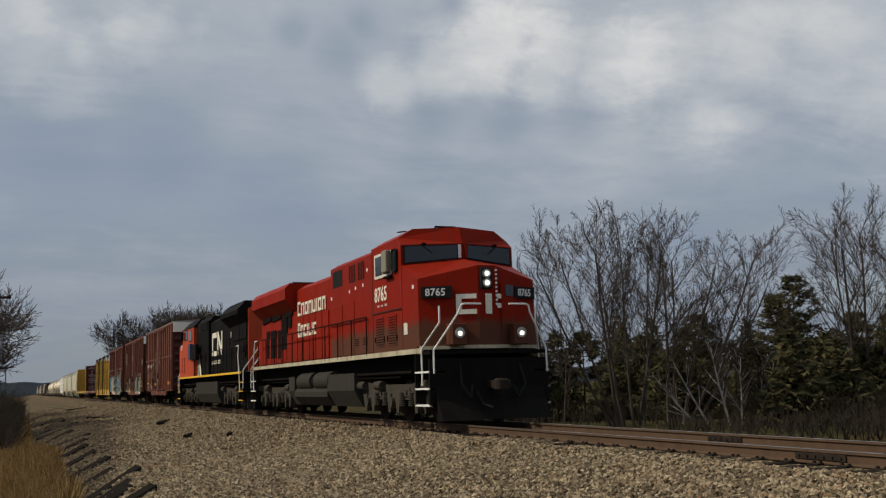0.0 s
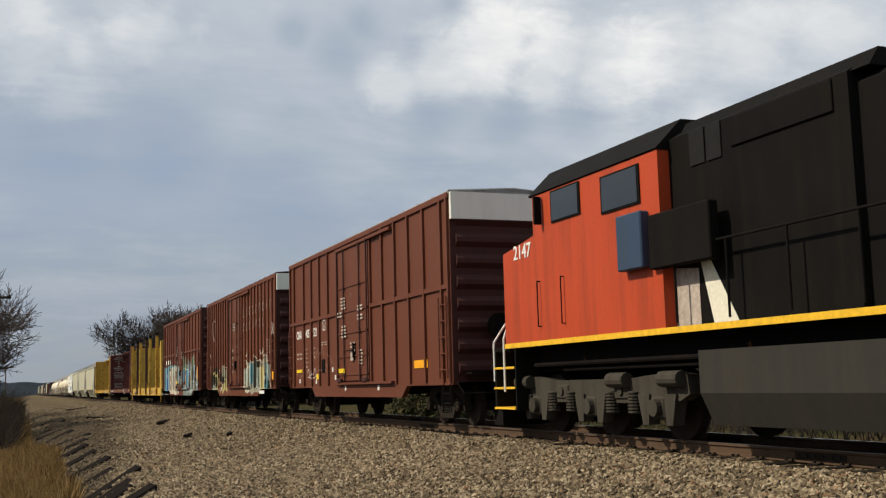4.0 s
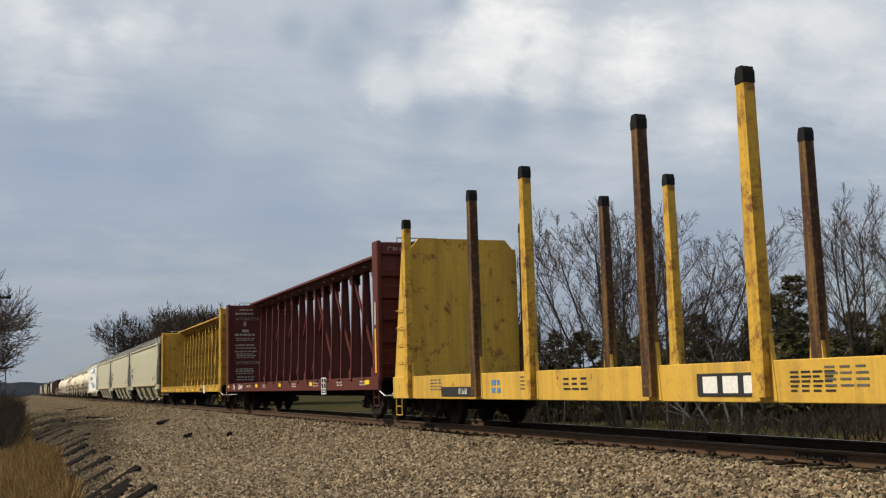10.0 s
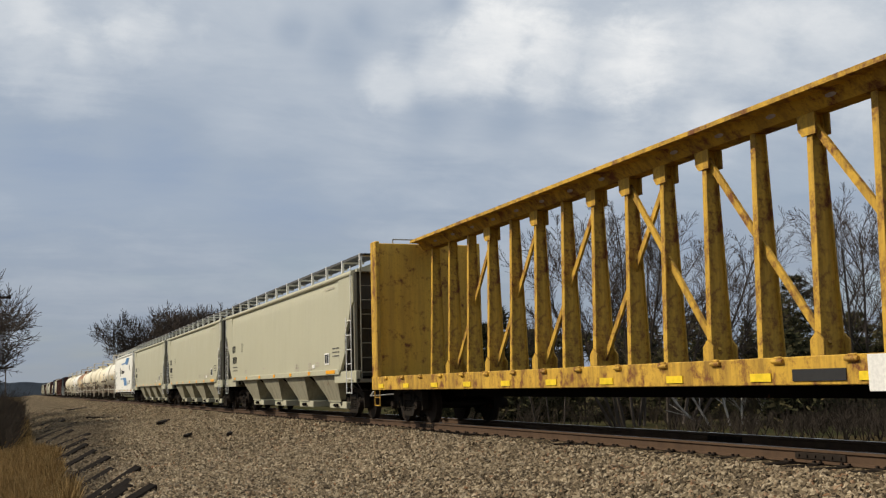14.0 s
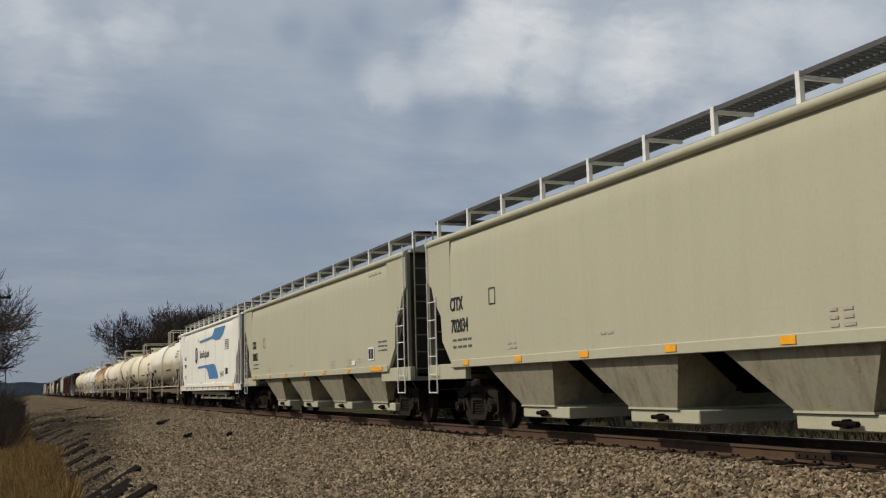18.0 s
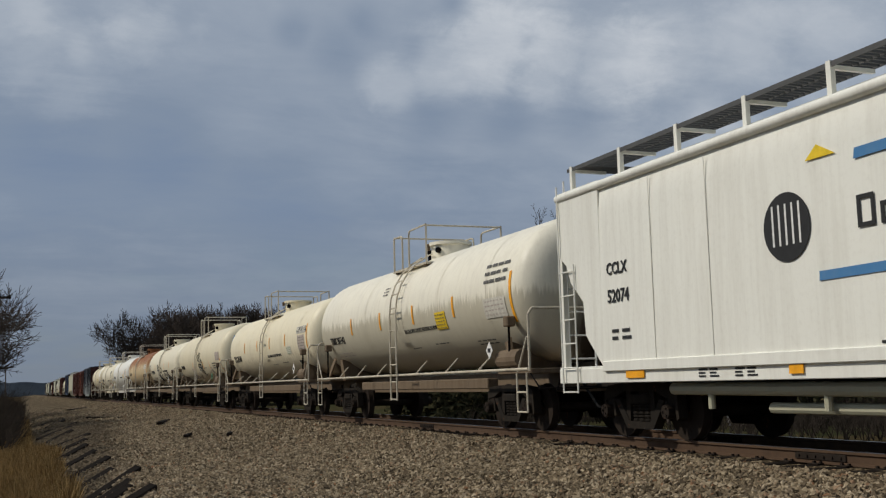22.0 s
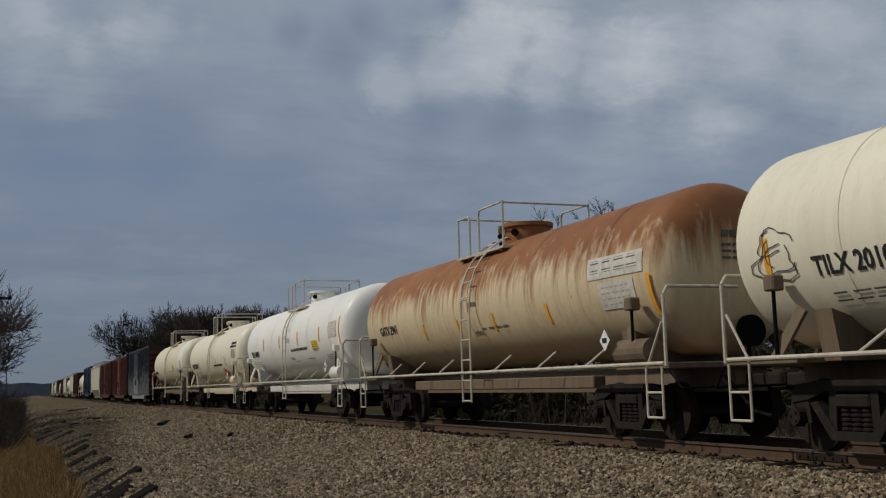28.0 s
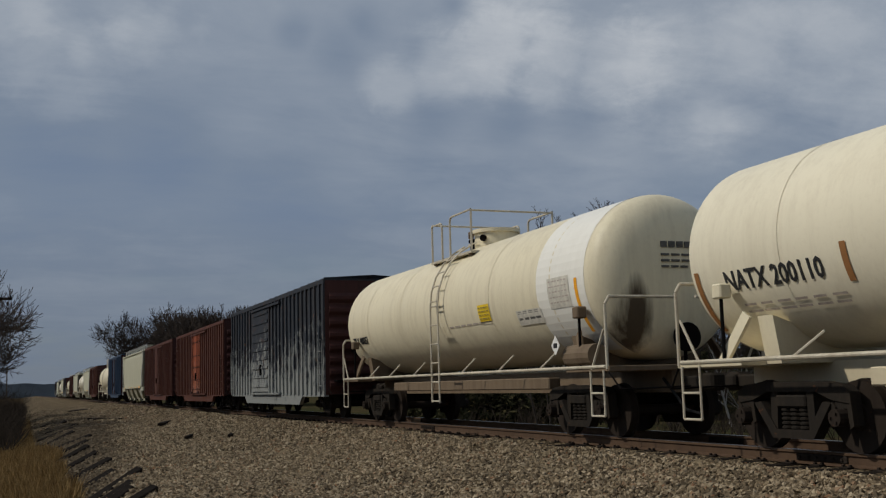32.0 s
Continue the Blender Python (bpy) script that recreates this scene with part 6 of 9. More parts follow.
    for sx in (-1, 1):
        x = sx * 1.0
        h = top + 0.66
        for pts in ([(x, -1.0, top - 0.28), (x, -1.0, h)], [(x, 1.4, top - 0.28), (x, 1.4, h - 0.05)], [(x, -1.0, h), (x, 0.13, h), (x, 0.22, h - 0.03), (x, 0.25, h - 0.12), (x, 0.25, top - 0.28)],
                    [(x, 0.75, top - 0.28), (x, 0.75, h - 0.17), (x, 0.78, h - 0.08), (x, 0.87, h - 0.05), (x, 1.4, h - 0.05)]):
            part("platform_rail", tube(B(), pts, 0.024), rail_m, car)
    for y in (-1.0, 1.4):
        part("platform_rail", tube(B(), [(-1.0, y, top + 0.64), (1.0, y, top + 0.64)], 0.022), rail_m, car)
    part("platform_bracket", box(box(B(), -1.0, 1.0, -0.9, -0.82, top - 0.34, top - 0.26), -1.0, 1.0, 1.25, 1.33, top - 0.34, top - 0.26), frame_m, car)
    rod_bm = rod(B(), (-1.35, -half + 0.6, 1.36), (-1.35, -half + 1.5, 1.36), 0.19, 14)
    part("air_reservoir", rod_bm, frame_m, car)
    for s in (-1, 1):
        freight_truck(car, s * (half - 1.85))
        part("gate_lever", tube(B(), [(-1.5, s * (half - 0.02), 1.08), (-1.45, s * (half + 0.25), 0.8), (-0.25, s * (half + 0.35), 0.82)], 0.015), M_STEEL, car)
    ends(car, half, 0.75)
    return car


def on_shell(parent, name, y0, y1, a0, a1, material, label="", steps=6, lift=0.012):
    """A sheet that lies on the near flank of a tank between two ends and two angles (degrees above level)."""
    r, zc = TANK_FORM[parent.name]
    bm = B()
    rows = []
    for k in range(steps + 1):
        a = radians(a0 + (a1 - a0) * k / steps)
        rows.append([bm.verts.new((-(r + lift) * math.cos(a), y, zc + (r + lift) * math.sin(a))) for y in (y0, y1)])
    for p, q in zip(rows, rows[1:]):
        bm.faces.new((p[0], p[1], q[1], q[0]))
    bmesh.ops.recalc_face_normals(bm, faces=bm.faces[:])
    return part(name, bm, material, parent, label)


def shell_words(body, size, parent, y, ang, material=None):
    """Letters bent round the flank of a tank; ang is the foot line's angle above level."""
    r, zc = TANK_FORM[parent.name]
    ob = words(body, size, parent, 0, 0, 0, material or M_INK, wide=0.86)
    me = ob.data = ob.data.copy()
    if not me.get("bent"):
        for v in me.vertices:
            a = radians(ang) + v.co.y / r
            x, yy, z = -(r + 0.010 + v.co.z) * math.cos(a), -v.co.x, zc + (r + 0.010 + v.co.z) * math.sin(a)
            v.co = (x, yy, z)
        me["bent"] = 1
    ob.matrix_basis = Matrix.Translation((0, y, 0))
    return ob


def shell_bars(parent, y, ang, rows, length, material=None, deg=2.2, pitch=3.4, seed=1, words_a_row=2, lift=0.012):
    """Small print on a tank's flank that cannot be read, as thin bars."""
    rnd = random.Random(seed)
    r, zc = TANK_FORM[parent.name]
    bm = B()
    n = words_a_row * 2
    for i in range(rows):
        a1 = ang - i * pitch
        a0 = a1 - deg * 0.6
        p = 0.0
        for k in range(n):
            w = length / n * rnd.uniform(0.65, 0.9)
            ya, yb = y - p, y - p - w
            v = [bm.verts.new((-(r + lift) * math.cos(radians(a)), yy, zc + (r + lift) * math.sin(radians(a)))) for a, yy in ((a0, ya), (a0, yb), (a1, yb), (a1, ya))]
            bm.faces.new(v)
            p += length / n
    return tagged(part("small_print", bm, M_PRINT if material in (None, M_INK) else material, parent), kind="stuff")

M_STRIPE_CREAM = paint("cream_stripe", (0.46, 0.42, 0.30), (0.13, 0.09, 0.05), 0.7, rough=0.6)

# ---- locomotives ----


def loco_truck_mesh():
    bm = B()
    prism(bm, [(-2.85, 0.70), (-2.6, 0.60), (-2.35, 0.62), (-1.7, 0.62), (-1.45, 0.56), (-0.6, 0.56), (-0.35, 0.62), (0.35, 0.62), (0.6, 0.56), (1.45, 0.56), (1.7, 0.62), (2.35, 0.62), (2.6, 0.60), (2.85, 0.70), (2.8, 0.98), (2.3, 1.02), (1.2, 0.94), (-1.2, 0.94), (-2.3, 1.02), (-2.8, 0.98)], "x", -0.10, 0.10)
    for y in (-2.03, 0, 2.03):
        box(bm, -0.13, 0.08, y - 0.19, y + 0.19, 0.33, 0.66, 0.03)
        rod(bm, (-0.22, y, 0.50), (-0.10, y, 0.50), 0.13, 14)
        for s in (-1, 1):
            prism(bm, [(y + s * 0.40, 0.24), (y + s * 0.24, 0.24), (y + s * 0.20, 0.70), (y + s * 0.52, 0.70)], "x", -0.14, 0.06)
    for y in (-1.0, 1.0):
        box(bm, -0.13, -0.08, y - 0.22, y + 0.22, 0.62, 0.86, 0.02)
        rod(bm, (-0.16, y, 0.75), (-0.12, y, 0.75), 0.07, 10)
    return to_mesh("side_frame", bm, M_DUSTY)


def loco_coil_mesh():
    prof = []
    for k in range(7):
        prof += [(0.08, k * 0.05), (0.115, k * 0.05 + 0.012), (0.115, k * 0.05 + 0.034), (0.08, k * 0.05 + 0.046)]
    return to_mesh("coil_spring", lathe(B(), prof, (0, 0, 0.40)), M_DUSTY)


LOCO_SIDE, LOCO_COIL = loco_truck_mesh(), loco_coil_mesh()
BRAKE_CYL = to_mesh("brake_cylinder", rod(B(), (0, -0.26, 0), (0, 0.26, 0), 0.12, 12), M_DUSTY)


def loco_truck(car, y, flip):
    t = part("truck", box(box(B(), -0.9, 0.9, -1.6, 1.6, 0.55, 0.85, 0.05), -0.5, 0.5, -0.5, 0.5, 0.85, 1.2), M_STEEL, car)
    t.location = (0, y, 0)
    for sx in (-1, 1):
        shared("side_frame", LOCO_SIDE, t, (sx * 1.12, 0, 0), 0 if sx < 0 else math.pi)
        for yy in (-1.36, -0.68, 0.68, 1.36):
            shared("coil_spring", LOCO_COIL, t, (sx * 1.22, yy, 0))
        for yy in (-2.4, 1.0, 2.5):
            shared("brake_cylinder", BRAKE_CYL, t, (sx * 1.28, yy, 0.92))
    for k in (-1, 0, 1):
        w = shared("wheelset", WHEEL_BIG, t, (0, k * 2.03, 0.53))
        SPIN.append((w, "loco_back" if flip else "loco", k))
    return t


def strip_letter(kind, parent, y, z, w, h, th, x, material, side):
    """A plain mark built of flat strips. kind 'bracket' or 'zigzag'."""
    bm = B()
    x1 = x + side * 0.006

    def yy(a):
        return y + side * a
    def slab(pts):
        prism(bm, [(yy(a), z + b) for a, b in pts], "x", x, x1)
    if kind == "bracket":
        slab([(0, 0.1 * h), (0.1 * w, 0), (th, 0), (th, h), (0.1 * w, h), (0, 0.9 * h)])
        slab([(th, 0), (w, 0), (w, th), (th, th)])
        slab([(th, h - th), (w, h - th), (w, h), (th, h)])
    else:
        slab([(0, 0), (th, 0), (th, h), (0, h)])
        slab([(th, h), (th, h - th * 1.6), (w - th, 0), (w - th, th * 1.6)])
        slab([(w - th, 0), (w, 0), (w, h), (w - th, h)])
    return part("painted_mark", bm, material, parent)


def name_mark(kind, parent, a, w, z, h, th, x, material, side):
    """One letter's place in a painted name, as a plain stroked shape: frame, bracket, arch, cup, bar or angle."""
    bm = B()
    x1 = x + side * 0.006

    def strip(*pts):
        prism(bm, [(a + side * u * w, z + v * h) for u, v in pts], "x", x, x1)
    t, v = th / w, th / h
    if kind == "bar":
        strip((0.5 - t / 2, 0), (0.5 + t / 2, 0), (0.5 + t / 2, 1), (0.5 - t / 2, 1))
    else:
        if kind in ("frame", "bracket", "arch", "cup", "angle"):
            strip((0, 0), (t, 0), (t, 1), (0, 1))
        if kind in ("frame", "arch", "cup"):
            strip((1 - t, 0), (1, 0), (1, 1), (1 - t, 1))
        hi = 1 - t
        if kind in ("frame", "bracket", "arch"):
            end = 1 if kind == "bracket" else hi
            strip((t, 1 - v), (end, 1 - v), (end, 1), (t, 1))
        if kind in ("frame", "bracket", "cup", "angle"):
            strip((t, 0), (hi if kind in ("frame", "cup") else 1, 0), (hi if kind in ("frame", "cup") else 1, v), (t, v))
    return part("painted_mark", bm, material, parent)


def mark_row(parent, kinds, y, z, w, h, gap, x, material, side=-1, first=1.0, th=0.09):
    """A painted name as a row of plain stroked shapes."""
    a = y
    for k, kind in enumerate(kinds):
        ww = th * 1.4 if kind == "bar" else w
        name_mark(kind, parent, a, ww, z, h * (first if k == 0 else 1.0), th, x, material, side)
        a += side * (ww + gap)


def handrails(car, half, xr, m_post, posts, y0, y1, z0=1.70, z1=2.75):
    for sx in (-1, 1):
        bm = B()
        rod(bm, (sx * xr, y0, z1), (sx * xr, y1, z1), 0.02, 6)
        rail = part("handrail", bm, m_post, car)
        for k in range(posts):
            y = y0 + (y1 - y0) * k / (posts - 1)
            part("stanchion", rod(B(), (sx * xr, y, z0), (sx * xr, y, z1), 0.018, 6), m_post, rail)


def window(parent, pts, x, frame_m, side, name="side_window"):
    """A window in a side wall from its (y, z) corners: frame and pane."""
    cy, cz = sum(p[0] for p in pts) / len(pts), sum(p[1] for p in pts) / len(pts)
    big = [(cy + (a - cy) * 1.1, cz + (b - cz) * 1.12) for a, b in pts]
    fr = part(name, prism(B(), big, "x", x, x + side * 0.02), frame_m, parent)
    part("pane", prism(B(), pts, "x", x + side * 0.02, x + side * 0.03), M_GLASS, fr)
    return fr


def solid(bm, verts, faces):
    v = [bm.verts.new(p) for p in verts]
    fs = [bm.faces.new([v[i] for i in f]) for f in faces]
    bmesh.ops.recalc_face_normals(bm, faces=fs)
    return bm


def on_facet(ob, at, right, nrm):
    m = Matrix.Identity(4)
    for r_ in range(3):
        m[r_][0], m[r_][1], m[r_][2], m[r_][3] = right[r_], (0, 0, 1)[r_], nrm[r_], at[r_]
    ob.matrix_basis = m
    return ob


def es_cab(car, cab_m, hood_m, deck):
    """Wide cab with a peaked, faceted nose, two raked windscreens and a low visor."""
    c1 = -6.0
    z0 = deck + 0.06
    # cab box: sides upright to the eaves, brow leaning back over the windscreens, front bent at its middle
    cab = part("cab", solid(B(), [(-1.5, -8.38, z0), (0, -8.70, z0), (1.5, -8.38, z0), (1.5, c1, z0), (-1.5, c1, z0),
                                  (-1.5, -8.36, 4.33), (0, -8.70, 4.37), (1.5, -8.36, 4.33), (1.5, c1, 4.50), (-1.5, c1, 4.50), (-1.47, -8.08, 4.54), (1.47, -8.08, 4.54)],
                            [(0, 1, 6, 5), (1, 2, 7, 6), (2, 3, 8, 11, 7), (3, 4, 9, 8), (4, 0, 5, 10, 9), (0, 4, 3, 2, 1), (5, 6, 10), (6, 7, 11), (6, 11, 8, 9, 10)]), cab_m, car)
    part("cab_roof", solid(B(), [(-1.5, c1, 4.50), (-1.47, -8.08, 4.54), (0, -8.69, 4.375), (1.47, -8.08, 4.54), (1.5, c1, 4.50), (-1.12, c1, 4.72), (-1.10, -8.16, 4.77), (0, -8.50, 4.80), (1.10, -8.16, 4.77), (1.12, c1, 4.72), (0, c1, 4.78)],
                           [(0, 1, 6, 5), (1, 2, 7, 6), (2, 3, 8, 7), (3, 4, 9, 8), (5, 6, 7, 10), (7, 8, 9, 10), (0, 5, 10, 9, 4), (0, 4, 3, 2, 1)]), cab_m, car)
    part("roof_grab", tube(B(), [(-0.28, -7.6, 4.76), (-0.28, -7.6, 4.93), (0.28, -7.6, 4.93), (0.28, -7.6, 4.76)], 0.025), M_STEEL, car)
    part("antenna", beam(B(), (-1.05, -7.5, 4.80), (-1.05, -6.9, 4.86), 0.05, 0.03), M_STEEL, car)
    part("antenna_dome", lathe(B(), [(0.16, 0), (0.15, 0.06), (0.08, 0.11)], (0.3, -6.6, 4.75), 12), M_GALV, car)
    # nose
    nose = part("nose", solid(B(), [(-1.5, -9.56, z0), (-0.22, -10.16, z0), (0.22, -10.16, z0), (1.5, -9.56, z0), (-1.5, -9.52, 3.38), (-0.22, -10.10, 3.66), (0.22, -10.10, 3.66), (1.5, -9.52, 3.38),
                                    (-1.5, -8.385, 3.82), (0, -8.71, 3.97), (1.5, -8.385, 3.82), (-1.5, -8.385, z0), (1.5, -8.385, z0), (0, -8.71, z0)],
                              [(0, 1, 5, 4), (1, 2, 6, 5), (2, 3, 7, 6), (0, 4, 8, 11), (3, 12, 10, 7), (4, 5, 9, 8), (5, 6, 9), (6, 7, 10, 9), (0, 11, 13, 12, 3, 2, 1), (11, 8, 9, 13), (13, 9, 10, 12)]), cab_m, car)
    for sx in (-1, 1):
        # windscreen, in the plane of the bent front
        a, b_ = Vector((sx * 1.44, -8.375, 0)), Vector((sx * 0.09, -8.678, 0))
        out = Vector((sx * 0.22, -0.975, 0)).normalized()

        def ws(u, z, lift):
            p = a.lerp(b_, u) + out * lift
            return (p.x, p.y, z)

        def slab(u0, u1, zs, l0, l1):
            q = [ws(u0, zs[0], l0), ws(u1, zs[1], l0), ws(u1, zs[2], l0), ws(u0, zs[3], l0), ws(u0, zs[0], l1), ws(u1, zs[1], l1), ws(u1, zs[2], l1), ws(u0, zs[3], l1)]
            return solid(B(), q, [(0, 1, 2, 3), (4, 7, 6, 5), (0, 4, 5, 1), (1, 5, 6, 2), (2, 6, 7, 3), (3, 7, 4, 0)])
        w = part("windscreen", slab(0.0, 1.0, (3.86, 3.98, 4.34, 4.31), 0.0, 0.025), M_BLACK, car, "black rubber windscreen frame")
        part("pane", slab(0.03, 0.97, (3.89, 4.005, 4.315, 4.285), 0.025, 0.03), M_GLASS, w)
        part("wiper", beam(B(), ws(0.35, 4.30, 0.05), ws(0.52, 4.12, 0.05), 0.015, 0.015), M_BLACK, w)
        part("wiper_motor", box(B(), sx * 0.95 - 0.05, sx * 0.95 + 0.05, -8.56, -8.48, 4.32, 4.38, 0.01), M_STEEL, car)
        part("windscreen_post", slab(0.985, 1.04, (4.0, 4.0, 4.33, 4.33), 0.03, 0.045), M_RAILWHITE if sx < 0 else cab_m, car)
        # side windows
        win = part("side_window", box(B(), sx * 1.502, sx * 1.525, -7.66, -6.30, 3.66, 4.30, 0.008), M_PLACARD, car, "pale-framed sliding side window")
        for y0, y1 in ((-7.58, -7.06), (-6.98, -6.40)):
            part("pane", box(B(), sx * 1.525, sx * 1.531, y0, y1, 3.74, 4.23), M_GLASS, win)
        part("wind_deflector", box(B(), sx * 1.53, sx * 1.66, -7.66, -7.28, 3.74, 4.30, 0.02), M_HOP_D, car)
        part("arm_rest", box(B(), sx * 1.51, sx * 1.60, -7.75, -7.20, 3.60, 3.66, 0.015), M_STEEL, car)
        q = part("quarter_window", box(B(), sx * 1.502, sx * 1.515, -8.09, -7.74, 3.72, 4.28, 0.05), M_BLACK, car)
        part("pane", box(B(), sx * 1.515, sx * 1.52, -8.06, -7.77, 3.76, 4.25), M_GLASS, q)
        # louvred panels, vents and seams low on the cab side
        for k, y0 in enumerate((-7.95, -6.95)):
            vp = part("louvre_panel", box(B(), sx * 1.502, sx * 1.515, y0, y0 + 0.62, deck + 0.20, deck + 0.98), cab_m, car)
            for j in range(11):
                part("louvre", box(B(), sx * 1.515, sx * 1.527, y0 + 0.05, y0 + 0.57, deck + 0.25 + j * 0.065, deck + 0.268 + j * 0.065), M_STEEL, vp)
            for yy in (y0 - 0.06, y0 + 0.66):
                part("latch", box(B(), sx * 1.502, sx * 1.53, yy, yy + 0.04, deck + 0.32, deck + 0.46, 0.008), M_STEEL, vp)
        part("drip_rail", beam(B(), (sx * 1.51, -8.35, 2.78), (sx * 1.51, -6.02, 2.78), 0.02, 0.03), M_LOCO_ROOF, car)
        part("cab_seam", box(B(), sx * 1.502, sx * 1.508, -6.06, -6.03, deck + 0.08, 4.48), M_LOCO_ROOF, car)
        part("nose_seam", box(B(), sx * 1.502, sx * 1.508, -8.40, -8.38, deck + 0.08, 3.80), cab_m, car)
        for y0, y1 in ((-5.08, -4.47), (-4.22, -3.65), (-2.92, -1.92)):
            sc = part("screen", box(B(), sx * 1.422, sx * 1.43, y0, y1, 3.84, 4.32), M_BLACK, car, "dark intake screen")
            for k in range(4 if y0 < -3 else 0):
                part("bar", box(B(), sx * 1.43, sx * 1.445, y0 + 0.06 + k * 0.15, y0 + 0.10 + k * 0.15, 3.86, 4.30), M_LOCO_RED, sc)
        for y0, z in ((-5.4, 4.0), (-5.0, 3.62), (-4.3, 3.6), (-3.7, 3.55), (-1.8, 3.5), (-9.25, 3.18)):
            xx = 1.502 if y0 < -9 else 1.422
            part("white_sticker", box(B(), sx * xx, sx * (xx + 0.004), y0, y0 + 0.11, z, z + 0.09), M_LETTER, car)
        for y0, y1, za, zb in ((-5.9, -4.2, deck + 0.1, 3.1), (-4.1, -3.0, deck + 0.1, 3.3), (-2.9, -1.75, deck + 0.1, 3.3)):
            part("access_door", box(B(), sx * 1.422, sx * 1.438, y0, y1, za, zb, 0.006), cab_m, car)
        for y0 in (-5.35, -4.55):
            sv = part("small_vent", box(B(), sx * 1.438, sx * 1.444, y0, y0 + 0.42, 2.0, 2.25), cab_m, car)
            for k in range(4):
                part("louvre", box(B(), sx * 1.444, sx * 1.452, y0 + 0.03, y0 + 0.39, 2.03 + k * 0.055, 2.05 + k * 0.055), M_STEEL, sv)
        # number board, lettering panel and lamps on the facets of the nose
        fa, fb = Vector((sx * 1.5, -9.56, 0)), Vector((sx * 0.22, -10.16, 0))
        nrm = Vector((sx * 0.60, -1.28, 0)).normalized()
        right = Vector((0, 0, 1)).cross(nrm)
        mid = fa.lerp(fb, 0.30)
        nb = part("number_board", beam(B(), mid - right * 0.36 + nrm * 0.02 + Vector((0, 0, 3.05)), mid + right * 0.36 + nrm * 0.02 + Vector((0, 0, 3.05)), 0.08, 0.27), M_BLACK, nose)
        on_facet(words("8765", 0.17, nose, 0, 0, 0, M_LETTER, name="board_digits"), mid + nrm * 0.064 - right * 0.27 + Vector((0, 0, 2.965)), right, nrm)
        dl = Vector((sx * 0.78, -10.32, 2.06))
        part("ditch_light_housing", box(B(), dl.x - 0.19, dl.x + 0.19, -10.28, -9.9, 1.80, 2.30, 0.02), cab_m, nose)
        part("lamp", rod(B(), (dl.x, -10.30, 2.08), (dl.x, -10.27, 2.08), 0.12, 18), M_GALV, nose, "ditch light reflector")
        part("bulb", rod(B(), (dl.x, -10.315, 2.06), (dl.x, -10.30, 2.06), 0.055, 14), M_LAMP, nose, "lit ditch light")
        part("nose_grab", tube(B(), [tuple(fa.lerp(fb, 0.45) + nrm * l_ + Vector((0, 0, z_))) for l_, z_ in ((0, 3.42), (0.07, 3.42), (0.07, 3.28), (0, 3.28))], 0.012), cab_m, nose)
    # stacked headlights left of the nose's middle, chain and door beside them
    hf = Vector((-0.02, -10.16, 0))
    part("headlight_housing", box(B(), -0.17, 0.13, -10.18, -9.95, 3.10, 3.60, 0.02), M_BLACK, nose)
    for z in (3.24, 3.46):
        part("lamp", rod(B(), (-0.02, -10.20, z), (-0.02, -10.175, z), 0.105, 18), M_GALV, nose, "headlight reflector")
        part("bulb", rod(B(), (-0.02, -10.212, z), (-0.02, -10.20, z), 0.06, 14), M_LAMP, nose, "lit headlight")
    for k in range(9):
        part("checker_mark", box(B(), 0.20, 0.25, -10.168, -10.160, 2.72 + k * 0.1, 2.77 + k * 0.1), M_LETTER, nose)
    nrm = Vector((0.60, -1.28, 0)).normalized()
    right = Vector((0, 0, 1)).cross(nrm)
    door_at = Vector((0.62, -9.97, 0))
    nd_ = part("nose_door", beam(B(), door_at - right * 0.28 + Vector((0, 0, 2.55)), door_at + right * 0.28 + Vector((0, 0, 2.55)), 0.03, 1.45), cab_m, nose)
    part("door_pane", beam(B(), door_at - right * 0.14 + nrm * 0.02 + Vector((0, 0, 3.08)), door_at + right * 0.14 + nrm * 0.02 + Vector((0, 0, 3.08)), 0.02, 0.26), M_GLASS, nd_)
    part("nose_sill", solid(B(), [(-1.5, -9.62, 1.72), (-0.3, -10.2, 1.72), (0.3, -10.2, 1.72), (1.5, -9.62, 1.72), (-1.5, -9.62, 1.80), (-0.3, -10.2, 1.80), (0.3, -10.2, 1.80), (1.5, -9.62, 1.80), (-1.5, -9.4, 1.72), (1.5, -9.4, 1.72), (-1.5, -9.4, 1.80), (1.5, -9.4, 1.80)],
                            [(0, 1, 5, 4), (1, 2, 6, 5), (2, 3, 7, 6), (4, 5, 6, 7, 11, 10), (0, 8, 9, 3, 2, 1), (0, 4, 10, 8), (3, 9, 11, 7), (8, 10, 11, 9)]), M_STRIPE_CREAM, car)
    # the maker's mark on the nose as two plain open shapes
    for sx in (-1, 1):
        fa, fb = Vector((sx * 1.5, -9.56, 0)), Vector((sx * 0.22, -10.16, 0))
        nrm = Vector((sx * 0.60, -1.28, 0)).normalized()
        right = Vector((0, 0, 1)).cross(nrm)
        bm = B()
        for x0, x1, y0, y1 in (((-0.06, 0.42, 0.36, 0.47), (-0.06, 0.42, 0.0, 0.11), (-0.06, 0.07, 0.11, 0.36)) if sx < 0 else ((0.02, 0.46, 0.36, 0.47), (0.02, 0.46, 0.14, 0.25), (0.34, 0.46, 0.25, 0.36))):
            box(bm, x0, x1, y0, y1, 0.0, 0.006)
        ob = part("painted_mark", bm, M_CREAM, car)
        on_facet(ob, (fa.lerp(fb, 0.66) if sx < 0 else fb) + nrm * 0.004 + Vector((0, 0, 2.52)), right, nrm)
